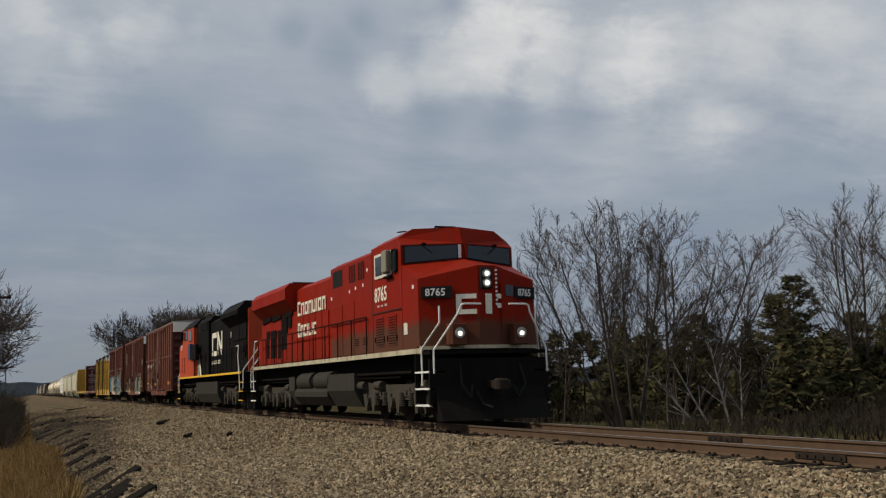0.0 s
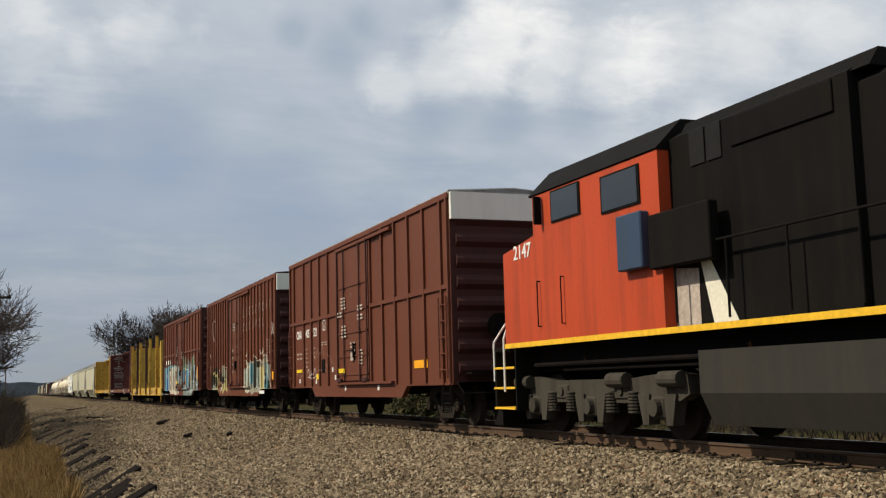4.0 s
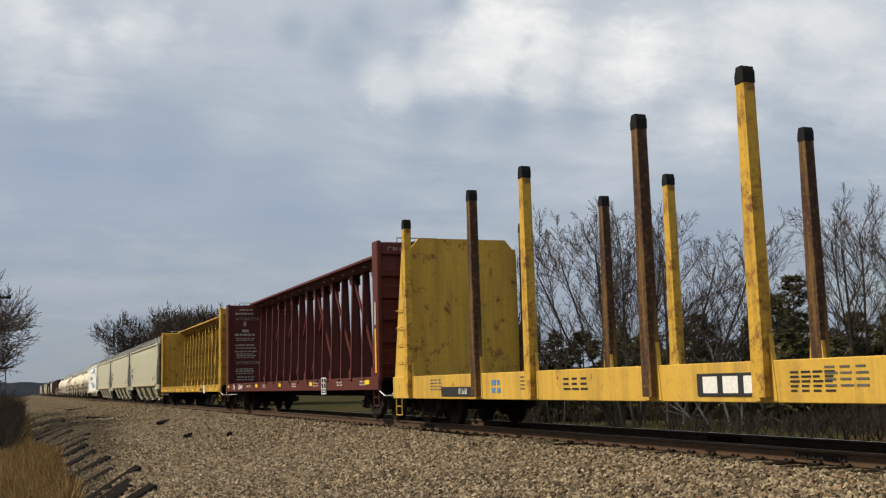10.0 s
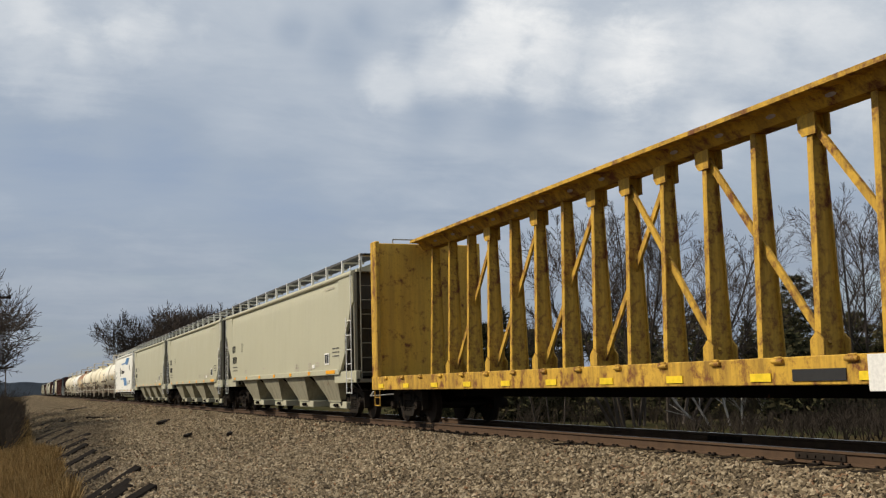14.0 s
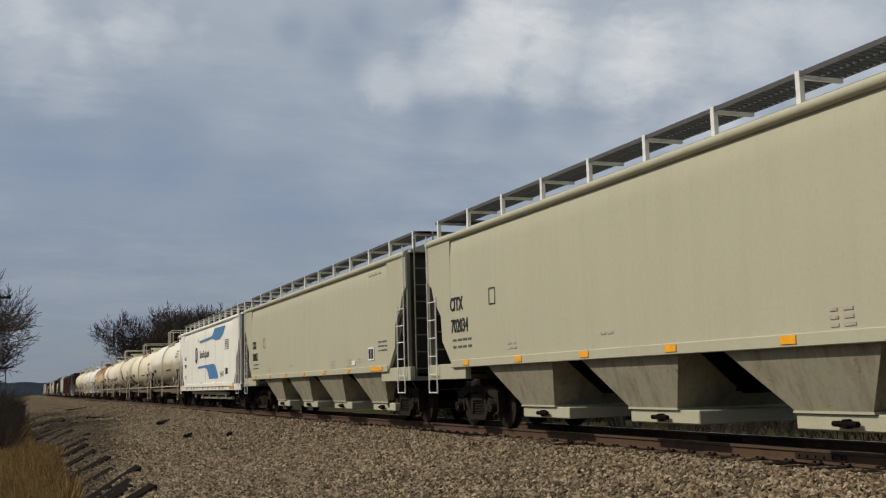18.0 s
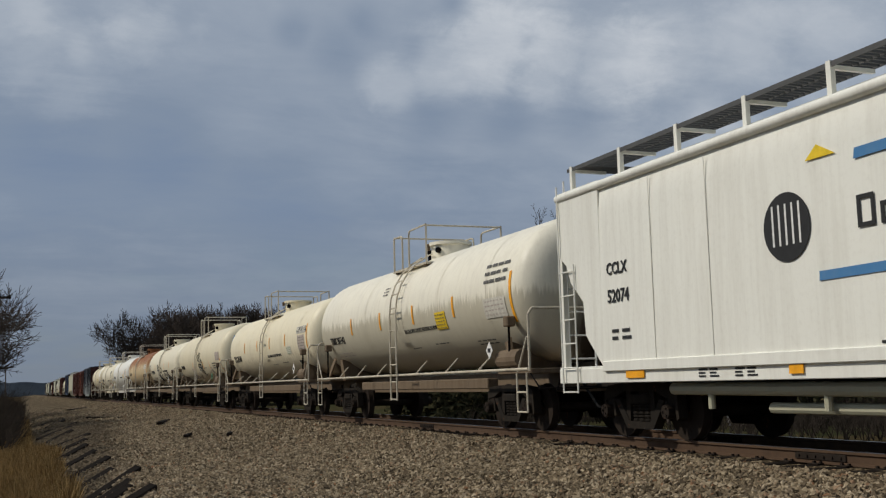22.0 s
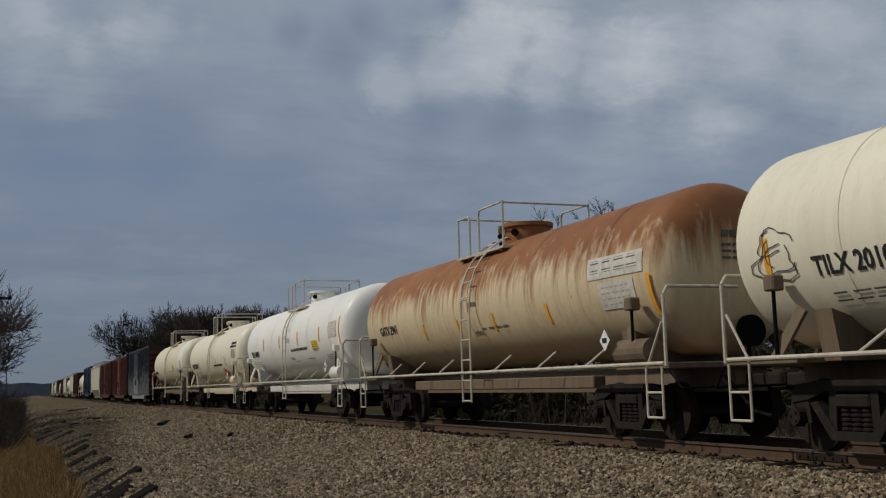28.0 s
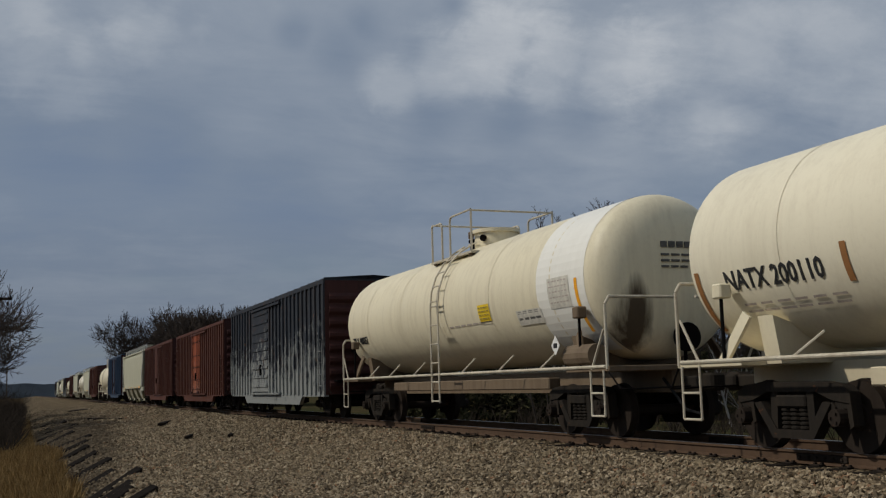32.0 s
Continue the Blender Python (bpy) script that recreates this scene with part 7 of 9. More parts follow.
    part("painted_mark", box(B(), -0.06, 0.10, -10.168, -10.150, 2.52, 2.99), M_CREAM, car)


def locomotive(name, label, s, half, flip, hood_m, cab_m, rad_m, stripe_m, tail_m, style):
    """A six-axle road diesel; the cab stands towards -y in its own space."""
    car = thing(name, label, "locomotive", "cars of the freight train", (0, s, 0))
    CARS.append((car, s, 180 if flip else 0))
    e = half - 1.28
    deck = 1.70 if style == "es" else 1.62
    # frame and walkway
    part("frame", box(B(), -0.95, 0.95, -e, e, 1.12, 1.56), M_STEEL, car)
    part("walkway", box(B(), -1.50, 1.50, -e, e, deck - 0.04, deck), M_STEEL, car)
    for sx in (-1, 1):
        part("side_sill", box(B(), sx * 1.44, sx * 1.51, -e, e, deck - 0.06, deck + (0.06 if style == "es" else 0.03)), stripe_m, car, "bright stripe along the walkway edge")
        part("lower_sill", box(B(), sx * 1.00, sx * 1.08, -e, e, 1.20, deck - 0.06), M_STEEL, car)
        bm = B()
        rod(bm, (sx * 1.36, -e + 1.0, 1.22), (sx * 1.36, e - 1.0, 1.22), 0.04, 8), rod(bm, (sx * 1.30, -e + 2.0, 1.12), (sx * 1.30, e - 2.0, 1.12), 0.03, 8)
        part("air_pipe", bm, M_STEEL, car)
    # fuel tank, reservoirs
    t0, t1 = (-4.1, 3.75) if style == "es" else (-3.5, 3.5)
    if style == "es":
        bm = prism(B(), [(-1.46, 1.28), (-1.46, 0.80), (-1.2, 0.34), (1.2, 0.34), (1.46, 0.80), (1.46, 1.28)], "y", t0, t1 - 5.0)
        prism(bm, [(-1.0, 1.28), (-1.46, 0.78), (-1.46, 0.62), (-1.2, 0.34), (1.2, 0.34), (1.46, 0.62), (1.46, 0.78), (1.0, 1.28)], "y", t1 - 5.0, t1 - 0.8)
        prism(bm, [(-1.46, 1.28), (-1.46, 0.80), (-1.2, 0.34), (1.2, 0.34), (1.46, 0.80), (1.46, 1.28)], "y", t1 - 0.8, t1)
        part("fuel_tank", bm, M_TANKGREY, car)
        for sx in (-1, 1):
            for a in (-1.35, 0.85):
                part("air_reservoir", rod(rod(B(), (sx * 1.20, a, 1.10), (sx * 1.20, a + 1.75, 1.10), 0.29, 20), (sx * 1.20, a - 0.07, 1.10), (sx * 1.20, a + 1.82, 1.10), 0.22, 16), M_TANKGREY, car, "", 35)
    else:
        part("fuel_tank", prism(B(), [(-1.46, 1.30), (-1.46, 0.72), (-1.25, 0.28), (1.25, 0.28), (1.46, 0.72), (1.46, 1.30)], "y", t0 + 0.3, t1 - 0.1), M_TANKGREY, car)
    for s_ in (-1, 1):
        loco_truck(car, s_ * (half - 4.05), flip)
    # hood
    hx, htop = 1.18, 4.42
    hood_end = e + 0.10 if style == "d9" else e - 0.12
    part("hood", prism(B(), [(-hx, deck), (hx, deck), (hx, htop - 0.16), (hx - 0.22, htop), (-hx + 0.22, htop), (-hx, htop - 0.16)], "y", -1.67 if style == "es" else -0.3, hood_end - (0.08 if style == "d9" else 0.0)), hood_m, car)
    if style == "d9":
        part("hood_end", prism(B(), [(-hx - 0.003, deck), (hx + 0.003, deck), (hx + 0.003, htop - 0.14), (hx - 0.2, htop + 0.004), (-hx + 0.2, htop + 0.004), (-hx - 0.003, htop - 0.14)], "y", hood_end - 0.08, hood_end), tail_m, car, "orange hood end")
    part("aux_cab", prism(B(), [(-1.42, deck), (1.42, deck), (1.42, 4.42), (1.2, 4.56), (-1.2, 4.56), (-1.42, 4.42)], "y", -6.0, -1.67) if style == "es" else prism(B(), [(-1.30, deck), (1.30, deck), (1.30, 4.40), (1.1, 4.52), (-1.1, 4.52), (-1.30, 4.40)], "y", -3.9, -0.2), cab_m if style == "es" else hood_m, car)
    # radiator wings
    r0, r1 = (3.67, 9.48) if style == "es" else (5.1, 9.35)
    wing = [(-1.60, 4.36), (-1.60, 3.98), (-1.22, 3.60), (1.22, 3.60), (1.60, 3.98), (1.60, 4.36), (1.42, 4.55), (-1.42, 4.55)]
    if style == "d9":
        wing = [(-1.62, 4.28), (-1.62, 4.10), (-1.22, 3.72), (1.22, 3.72), (1.62, 4.10), (1.62, 4.28), (1.3, 4.62), (-1.3, 4.62)]
    part("radiator_wing", prism(B(), wing, "y", r0, r1), rad_m, car, "overhanging radiator housing")
    bm = B()
    for k in range(14):
        y = r0 + 0.3 + k * (r1 - r0 - 0.6) / 13
        box(bm, -1.25, 1.25, y - 0.04, y + 0.04, wing[6][1], wing[6][1] + 0.06)
    part("radiator_shutters", bm, M_STEEL, car)
    for sx in (-1, 1):
        for a in ((r0 + 0.5, r0 + 2.3, r0 + 4.0) if style == "es" else (r0 + 1.0, r0 + 2.65)):
            zz = 0.42 if style == "es" else 0.0
            part("screen", prism(B(), [(a, 3.06 + zz), (a + 1.5, 3.06 + zz * 0.8), (a + 1.55, 3.80), (a, 3.80)], "x", sx * (hx + 0.003), sx * (hx + 0.05)), M_LOCO_BLACK if style == "d9" else M_STEEL, car, "dark radiator screen")
        for a in np.arange(-0.6 if style == "es" else 0.4, e - 0.3, 0.82):
            part("access_door", box(B(), sx * (hx + 0.003), sx * (hx + 0.035), a + 0.03, a + 0.76, deck + 0.12, 2.86 if a > r0 - 0.6 else 3.30, 0.006), hood_m, car)
        for a, w, z0, z1 in ([(4.39, 0.48, 3.05, 3.46), (5.05, 0.87, 2.30, 3.44), (6.02, 0.48, 2.0, 3.04), (6.79, 0.94, 2.03, 3.08), (8.0, 0.5, 2.05, 3.1)] if style == "es" else [(5.9, 0.4, 1.95, 2.7), (6.9, 0.3, 1.95, 2.8), (7.5, 0.35, 1.95, 2.8)]):
            part("vent", box(B(), sx * (hx + 0.036), sx * (hx + 0.045), a, a + w, z0, z1), M_STEEL, car, "dark louvred vent")
    # exhaust, roof gear
    part("exhaust_stack", box(B(), -0.35, 0.35, 1.3, 2.3, htop, htop + 0.12, 0.02), M_STEEL, car)
    part("roof_hatches", box(box(B(), -0.7, 0.7, -0.7, 0.9, htop, htop + 0.06, 0.02), -0.6, 0.6, 2.5, 3.2, htop, htop + 0.1, 0.02), hood_m, car)
    if style == "es":
        es_cab(car, cab_m, hood_m, deck)
    else:
        # cab
        c0, c1 = -half + 2.65, -3.9
        cabp = [(-1.50, deck), (1.50, deck), (1.50, 4.30), (1.05, 4.72), (-1.05, 4.72), (-1.50, 4.30)]
        part("cab", prism(B(), cabp, "y", c0, c1), cab_m, car)
        part("cab_roof", prism(B(), [(-1.53, 4.28), (-1.07, 4.74), (1.07, 4.74), (1.53, 4.28), (1.50, 4.26), (-1.50, 4.26)], "y", c0 - 0.10, c1 + 0.02), M_LOCO_BLACK, car, "black cab roof")
        # nose: wide, faceted, sloping up to the windscreen
        n0 = -half + 1.32
        nf = n0 - 0.55
        bm = B()
        v = [bm.verts.new(p) for p in [(-1.50, n0, deck), (-0.75, nf, deck), (0.75, nf, deck), (1.50, n0, deck), (-1.50, n0, 3.36), (-0.70, nf + 0.1, 3.50), (0.70, nf + 0.1, 3.50), (1.50, n0, 3.36),
                                       (-1.50, c0, 3.55), (1.50, c0, 3.55), (-1.50, c0, deck), (1.50, c0, deck), (-0.55, c0 - 0.05, 3.86), (0.55, c0 - 0.05, 3.86)]]
        fs = [bm.faces.new([v[i] for i in f]) for f in ((0, 4, 5, 1), (1, 5, 6, 2), (2, 6, 7, 3), (0, 10, 8, 4), (3, 7, 9, 11), (4, 8, 12, 5), (5, 12, 13, 6), (6, 13, 9, 7), (0, 1, 2, 3, 11, 10), (8, 10, 11, 9, 13, 12))]
        bmesh.ops.recalc_face_normals(bm, faces=fs)
        nose = part("nose", bm, cab_m, car)
        # windscreens
        for sx in (-1, 1):
            bm = prism(B(), [(sx * 0.10, 3.74), (sx * 1.36, 3.66), (sx * 1.36, 4.24), (sx * 0.14, 4.32)], "y", c0 - 0.035, c0 - 0.005)
            w = part("windscreen", bm, M_LOCO_BLACK, car)
            part("pane", prism(B(), [(sx * 0.17, 3.79), (sx * 1.30, 3.71), (sx * 1.30, 4.19), (sx * 0.20, 4.26)], "y", c0 - 0.05, c0 - 0.036), M_GLASS, w)
            part("wiper", beam(B(), (sx * 0.4, c0 - 0.06, 4.28), (sx * 0.75, c0 - 0.06, 3.85), 0.02, 0.02), M_BLACK, w)
            window(car, [(-7.25, 3.70), (-6.30, 3.70), (-6.30, 4.20), (-7.25, 4.20)], sx * 1.502, M_LOCO_BLACK, sx, "quarter_window")
            window(car, [(-5.50, 3.58), (-4.45, 3.58), (-4.45, 4.12), (-5.50, 4.12)], sx * 1.502, M_LOCO_BLACK, sx)
            part("mirror", box(B(), sx * 1.52, sx * 1.66, c0 + 0.34, c0 + 0.40, 3.7, 4.2, 0.01), M_STEEL, car)
            for a in (c0 + 0.2, c0 + 1.1):
                part("cab_step_grab", grab(B(), sx * 1.50, a, 1.9, 0.8, 0.06, True, sx), M_STEEL, car)
        part("roof_horn", tube(B(), [(-0.3, c0 + 0.7, 4.74), (-0.3, c0 + 0.7, 4.86), (0.3, c0 + 0.7, 4.86), (0.3, c0 + 0.7, 4.74)], 0.03), M_STEEL, car)
        part("roof_antenna", rod(B(), (-1.1, c0 + 1.6, 4.7), (-1.1, c0 + 1.2, 4.92), 0.03), M_STEEL, car)
        part("headboard_light", box(B(), -0.16, 0.16, c0 - 0.2, c0 - 0.06, 3.9, 4.1, 0.02), cab_m, car)
        # headlights on the nose, ditch lights, number boards
        hl = part("headlight_housing", box(B(), -0.14, 0.14, nf + 0.05, nf + 0.30, 3.03, 3.50, 0.02), M_LOCO_BLACK, nose)
        for z in (3.16, 3.37):
            part("lamp", rod(B(), (0, nf + 0.035, z), (0, nf + 0.06, z), 0.075, 16), M_GALV, nose)
        for sx in (-1, 1):
            part("ditch_light_housing", box(B(), sx * 0.86 - 0.15, sx * 0.86 + 0.15, nf - 0.18, nf + 0.25, 1.86, 2.16, 0.03), M_LOCO_BLACK, nose)
            part("lamp", rod(B(), (sx * 0.86, nf - 0.20, 2.02), (sx * 0.86, nf - 0.17, 2.02), 0.08, 16), M_GALV, nose)
            nb_c = Vector((sx * 1.12, n0 - 0.28, 3.02))
            nrm = Vector((sx * 0.55, -0.75, 0)).normalized()
            along = Vector((nrm.y, -nrm.x, 0)) * -1
            nb = part("number_board", beam(B(), nb_c - along * 0.30 + nrm * 0.01, nb_c + along * 0.30 + nrm * 0.01, 0.04, 0.24), M_BLACK, nose)
            ob = words("2147", 0.13, nose, 0, 0, 0, M_LETTER, name="board_digits")
            right = Vector((0, 0, 1)).cross(nrm)
            m = Matrix.Identity(4)
            for r_ in range(3):
                m[r_][0], m[r_][1], m[r_][2] = right[r_], (0, 0, 1)[r_], nrm[r_]
            p = nb_c + nrm * 0.035 - right * 0.24 - Vector((0, 0, 0.065))
            for r_ in range(3):
                m[r_][3] = p[r_]
            ob.matrix_basis = m
    # front door, plow, steps, end rails, couplers
    if style != "es":
        part("nose_door", box(B(), 0.22, 0.68, nf + 0.02, nf + 0.14, deck + 0.1, 3.3, 0.01), cab_m, nose)
    for s_ in (-1, 1):
        yp = s_ * (half - 0.75)
        part("end_platform", box(B(), -1.5, 1.5, yp - 0.03, s_ * (e - 0.2), deck - 0.10, deck - 0.02), M_STEEL, car)
        part("pilot", prism(B(), [(-1.5, 1.5), (-1.5, 0.45), (-1.0, 0.15), (1.0, 0.15), (1.5, 0.45), (1.5, 1.5)], "y", yp, yp - s_ * 0.08), M_LOCO_BLACK, car)
        part("plow", prism(B(), [(yp, 0.85), (yp, 0.10), (yp + s_ * 0.42, 0.10), (yp + s_ * 0.10, 0.55)], "x", -1.35, 1.35), M_LOCO_BLACK, car)
        for sx in (-1, 1):
            st = part("step_well", box(B(), sx * 1.0, sx * 1.5, s_ * (e - 0.45), s_ * (e - 0.40), 0.4, deck), M_LOCO_BLACK, car)
            for k in range(3):
                part("step", box(B(), sx * 1.12, sx * 1.52, s_ * (e - 0.40), yp, 0.42 + k * 0.38, 0.46 + k * 0.38), M_RAILWHITE if style == "es" else M_STRIPE, st)
            if style == "es" and s_ < 0:
                part("step_handrail", tube(B(), [(sx * 1.5, -9.68, 0.9), (sx * 1.5, -9.68, 1.73), (sx * 1.22, -10.14, 2.32), (sx * 1.22, -10.14, 2.70)], 0.022, 7), M_RAILWHITE, car, "white handrail by the steps")
                part("end_handrail", tube(B(), [(sx * 1.42, -10.25, 1.16), (sx * 1.42, -10.25, 1.69), (sx * 0.9, -10.52, 2.52), (sx * 0.85, -10.55, 2.68), (sx * 0.78, -10.55, 2.72), (sx * 0.35, -10.55, 2.72)], 0.022, 7), M_RAILWHITE, car, "white handrail across the end")
            else:
                bm = tube(B(), [(sx * 1.52, s_ * (e + 0.02), 0.75), (sx * 1.52, s_ * (e + 0.02), 1.75), (sx * 1.30, s_ * (e + 0.02), 2.35), (sx * 1.30, s_ * (e + 0.02), 2.75), (sx * 1.05, s_ * (e - 0.02), 2.75)] if s_ < 0 else
                          [(sx * 1.52, s_ * (e - 0.1), 0.85), (sx * 1.55, s_ * (e - 0.1), 1.6), (sx * 1.55, s_ * (e - 0.35), 2.3), (sx * 1.52, s_ * (e - 0.35), 2.75), (sx * 1.52, s_ * (e - 0.95), 2.75)], 0.022, 7)
                part("step_handrail", bm, M_RAILWHITE, car, "white handrail by the steps")
                bm = tube(B(), [(sx * 1.50, yp, 0.95), (sx * 1.50, yp, 1.70), (sx * 0.95, yp, 2.45), (sx * 0.80, yp, 2.72), (sx * 0.35, yp, 2.72)], 0.022, 7)
                part("end_handrail", bm, M_RAILWHITE, car, "white handrail across the end")
            part("hose_group", tube(B(), [(sx * 0.75, yp, 1.35), (sx * 0.8, yp + s_ * 0.2, 0.9), (sx * 0.6, yp + s_ * 0.25, 0.6), (sx * 0.5, yp + s_ * 0.1, 0.9)], 0.025), M_BLACK, car)
    ends(car, half - 0.95, 0.95)
    handrails(car, half, 1.50, M_LOCO_BLACK, 11, -e + 4.2 if style == "es" else -3.6, e - 0.9)
    return car


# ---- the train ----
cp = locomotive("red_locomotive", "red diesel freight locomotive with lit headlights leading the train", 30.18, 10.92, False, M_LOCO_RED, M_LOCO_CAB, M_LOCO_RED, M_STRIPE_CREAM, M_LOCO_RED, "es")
mark_row(cp, ("bracket", "arch", "frame", "arch", "cup", "bar", "frame", "arch"), 3.37, 3.36, 0.40, 0.42, 0.105, -1.222, M_CREAM, first=1.15)
mark_row(cp, ("frame", "arch", "bracket", "bar", "angle", "bar", "bracket"), 3.35, 2.63, 0.34, 0.40, 0.085, -1.222, M_CREAM, first=1.2, th=0.085)
words("8765", 0.36, cp, -6.24, 3.08, -1.508, M_CREAM, name="road_number")
plate(cp, "white_sticker", -8.78, -8.52, 2.12, 2.40, -1.503, M_PLACARD)
bars(cp, -6.45, 2.98, 1, -1.504, M_FAINT, 0.9, 0.05, 0.03, 4, words_a_row=3)
deck_z = 1.66
M_BX_BLUE0 = paint("cab_box_blue", (0.03, 0.055, 0.10), (0.05, 0.05, 0.05), 0.3, rough=0.5)
cn = locomotive("black_locomotive", "black diesel locomotive with orange ends running long hood first", 52.0, 10.70, True, M_LOCO_BLACK, M_LOCO_ORANGE, M_LOCO_BLACK, M_STRIPE, M_LOCO_ORANGE, "d9")
strip_letter("bracket", cn, 0.42, 2.55, 1.30, 1.15, 0.26, 1.212, M_CREAM, 1)
strip_letter("zigzag", cn, 1.95, 2.55, 1.38, 1.15, 0.26, 1.212, M_CREAM, 1)
mark_row(cn, ("cup", "cup", "cup", "bar", "frame", "arch", "bar", "frame", "frame"), 0.42, 2.16, 0.20, 0.17, 0.10, 1.212, M_CREAM, 1, th=0.045)
words("2147", 0.26, cn, -8.9, 3.20, 1.508, M_LETTER, side=1, name="road_number")
part("lamp", rod(rod(B(), (-0.2, 9.50, 4.1), (-0.2, 9.56, 4.1), 0.10, 16), (-0.2, 9.50, 3.86), (-0.2, 9.56, 3.86), 0.10, 16), M_GALV, cn, "unlit headlight")

bm = B()
box(bm, -0.15, 0.15, 9.52, 9.56, 3.70, 4.26, 0.02)
part("lamp_housing", bm, M_LOCO_BLACK, cn)
for k in range(5):
    part("end_grab", tube(B(), [(-0.75, 9.52, 2.15 + k * 0.42), (-0.75, 9.60, 2.15 + k * 0.42), (-0.3, 9.60, 2.15 + k * 0.42), (-0.3, 9.52, 2.15 + k * 0.42)], 0.014), M_LOCO_ORANGE, cn)
strip_letter("bracket", cn, 0, 0, 0.62, 0.42, 0.12, 0, M_CREAM, 1).matrix_basis = Matrix.Translation((0.15, 9.535, 2.72)) @ Matrix.Rotation(radians(90), 4, "Z")
part("end_lamp", rod(box(B(), 0.35, 0.65, 9.55, 9.62, 1.9, 2.25, 0.03), (0.5, 9.62, 2.08), (0.5, 9.68, 2.08), 0.11, 14), M_GALV, cn)
# cab wind deflector, windows and the pale slash behind the cab
part("wind_deflector", box(B(), 1.50, 1.66, -4.9, -4.2, 2.55, 3.40, 0.02), M_BX_BLUE0, cn, "dark blue cab box beside the window")
part("cab_box", box(B(), 1.43, 1.60, -4.1, -2.6, 2.50, 3.30, 0.02), M_LOCO_BLACK, cn)
part("painted_slash", prism(B(), [(-3.0, deck_z), (-2.45, deck_z), (-3.15, 2.75), (-3.3, 2.75)], "x", 1.302, 1.308), M_CREAM, cn)
part("painted_slash", prism(B(), [(-4.65, deck_z), (-3.3, deck_z), (-3.3, 2.45), (-4.3, 2.55)], "x", 1.302, 1.307), M_FAINT, cn)
for a, b_ in ((-3.35, -3.0), (-2.95, -2.62)):
    part("screen", box(B(), 1.302, 1.32, a, b_, 3.90, 4.40), M_BLACK, cn, "dark louvred window")
part("recessed_panel", box(B(), 1.302, 1.33, -2.4, -0.45, 3.98, 4.38, 0.01), M_LOCO_BLACK, cn)
part("roof_hump", prism(B(), [(-1.25, 4.40), (1.25, 4.40), (1.1, 4.62), (-1.1, 4.62)], "y", -3.7, 0.1), M_LOCO_BLACK, cn)
part("fan_cover", rod(rod(B(), (1.21, 8.95, 2.62), (1.26, 8.95, 2.62), 0.36, 20), (1.26, 8.95, 2.62), (1.30, 8.95, 2.62), 0.14, 12), M_STEEL, cn)
plate(cn, "oval_mark", 5.62, 5.80, 3.25, 3.52, 1.222, M_FAINT, side=1)

# three brown boxcars
TQ, PW, BR, BL = (0.19, 0.36, 0.38), (0.60, 0.57, 0.46), (0.17, 0.05, 0.035), (0.10, 0.24, 0.45)
G3_BLOCKS = [(6.2, 1.6, 1.1, 0.75, TQ), (4.6, 2.0, 0.9, 0.45, TQ), (2.6, 2.1, 1.4, 0.30, TQ), (0.5, 1.8, 0.4, 0.5, TQ), (-0.6, 1.6, 0.3, 0.4, TQ),
             (6.0, 1.35, 0.6, 0.55, BL), (5.9, 2.0, 0.32, 0.30, BL), (5.9, 1.75, 0.2, 0.14, PW),
             (4.50, 1.4, 0.62, 0.78, BR), (4.50, 1.4, 0.50, 0.70, PW), (4.50, 0.95, 0.14, 0.3, BR), (4.50, 1.65, 0.12, 0.2, BR),
             (3.30, 1.5, 0.52, 0.80, PW), (3.15, 1.5, 0.24, 0.42, BR), (2.10, 1.5, 0.52, 0.82, PW), (1.95, 1.8, 0.28, 0.2, BR), (1.95, 1.1, 0.28, 0.2, BR), (1.0, 1.5, 0.42, 0.80, PW), (0.98, 1.85, 0.16, 0.2, BR), (0.98, 1.0, 0.16, 0.3, BR)]
SP_GREEN, SP_BLUE, SP_WHITE, SP_DARK = (0.19, 0.25, 0.17), (0.15, 0.34, 0.46), (0.60, 0.60, 0.55), (0.03, 0.028, 0.04)
SP_ORANGE, SP_VIOLET, SP_GREY = (0.50, 0.19, 0.04), (0.20, 0.20, 0.30), (0.32, 0.36, 0.36)
G3_SPIKES = [
    (SP_GREEN, 0.100, [(-1.61, 2.78), (-1.71, 2.22)]),
    (SP_GREEN, 0.120, [(-2.03, 2.66), (-2.06, 2.19)]),
    (SP_GREEN, 0.100, [(-3.49, 2.77), (-3.37, 2.15)]),
    (SP_GREEN, 0.160, [(-3.09, 2.49), (-3.09, 2.17)]),
    (SP_GREEN, 0.080, [(-4.22, 2.5), (-4.21, 2.08)]),
    (SP_GREEN, 0.080, [(-4.83, 2.61), (-4.81, 2.09)]),
    (SP_GREEN, 0.130, [(-5.09, 2.72), (-5.02, 2.13)]),
    (SP_GREEN, 0.080, [(-5.29, 2.42), (-5.19, 2.12)]),
    (SP_GREEN, 0.280, [(-4.46, 1.95), (-4.42, 1.07)]),
    (SP_GREEN, 0.100, [(-5.74, 2.07), (-5.76, 1.58)]),
    (SP_GREEN, 0.120, [(-6.47, 1.7), (-6.48, 1.46)]),
    (SP_GREEN, 0.220, [(-1.63, 2.16), (-4.07, 2.1)]),]
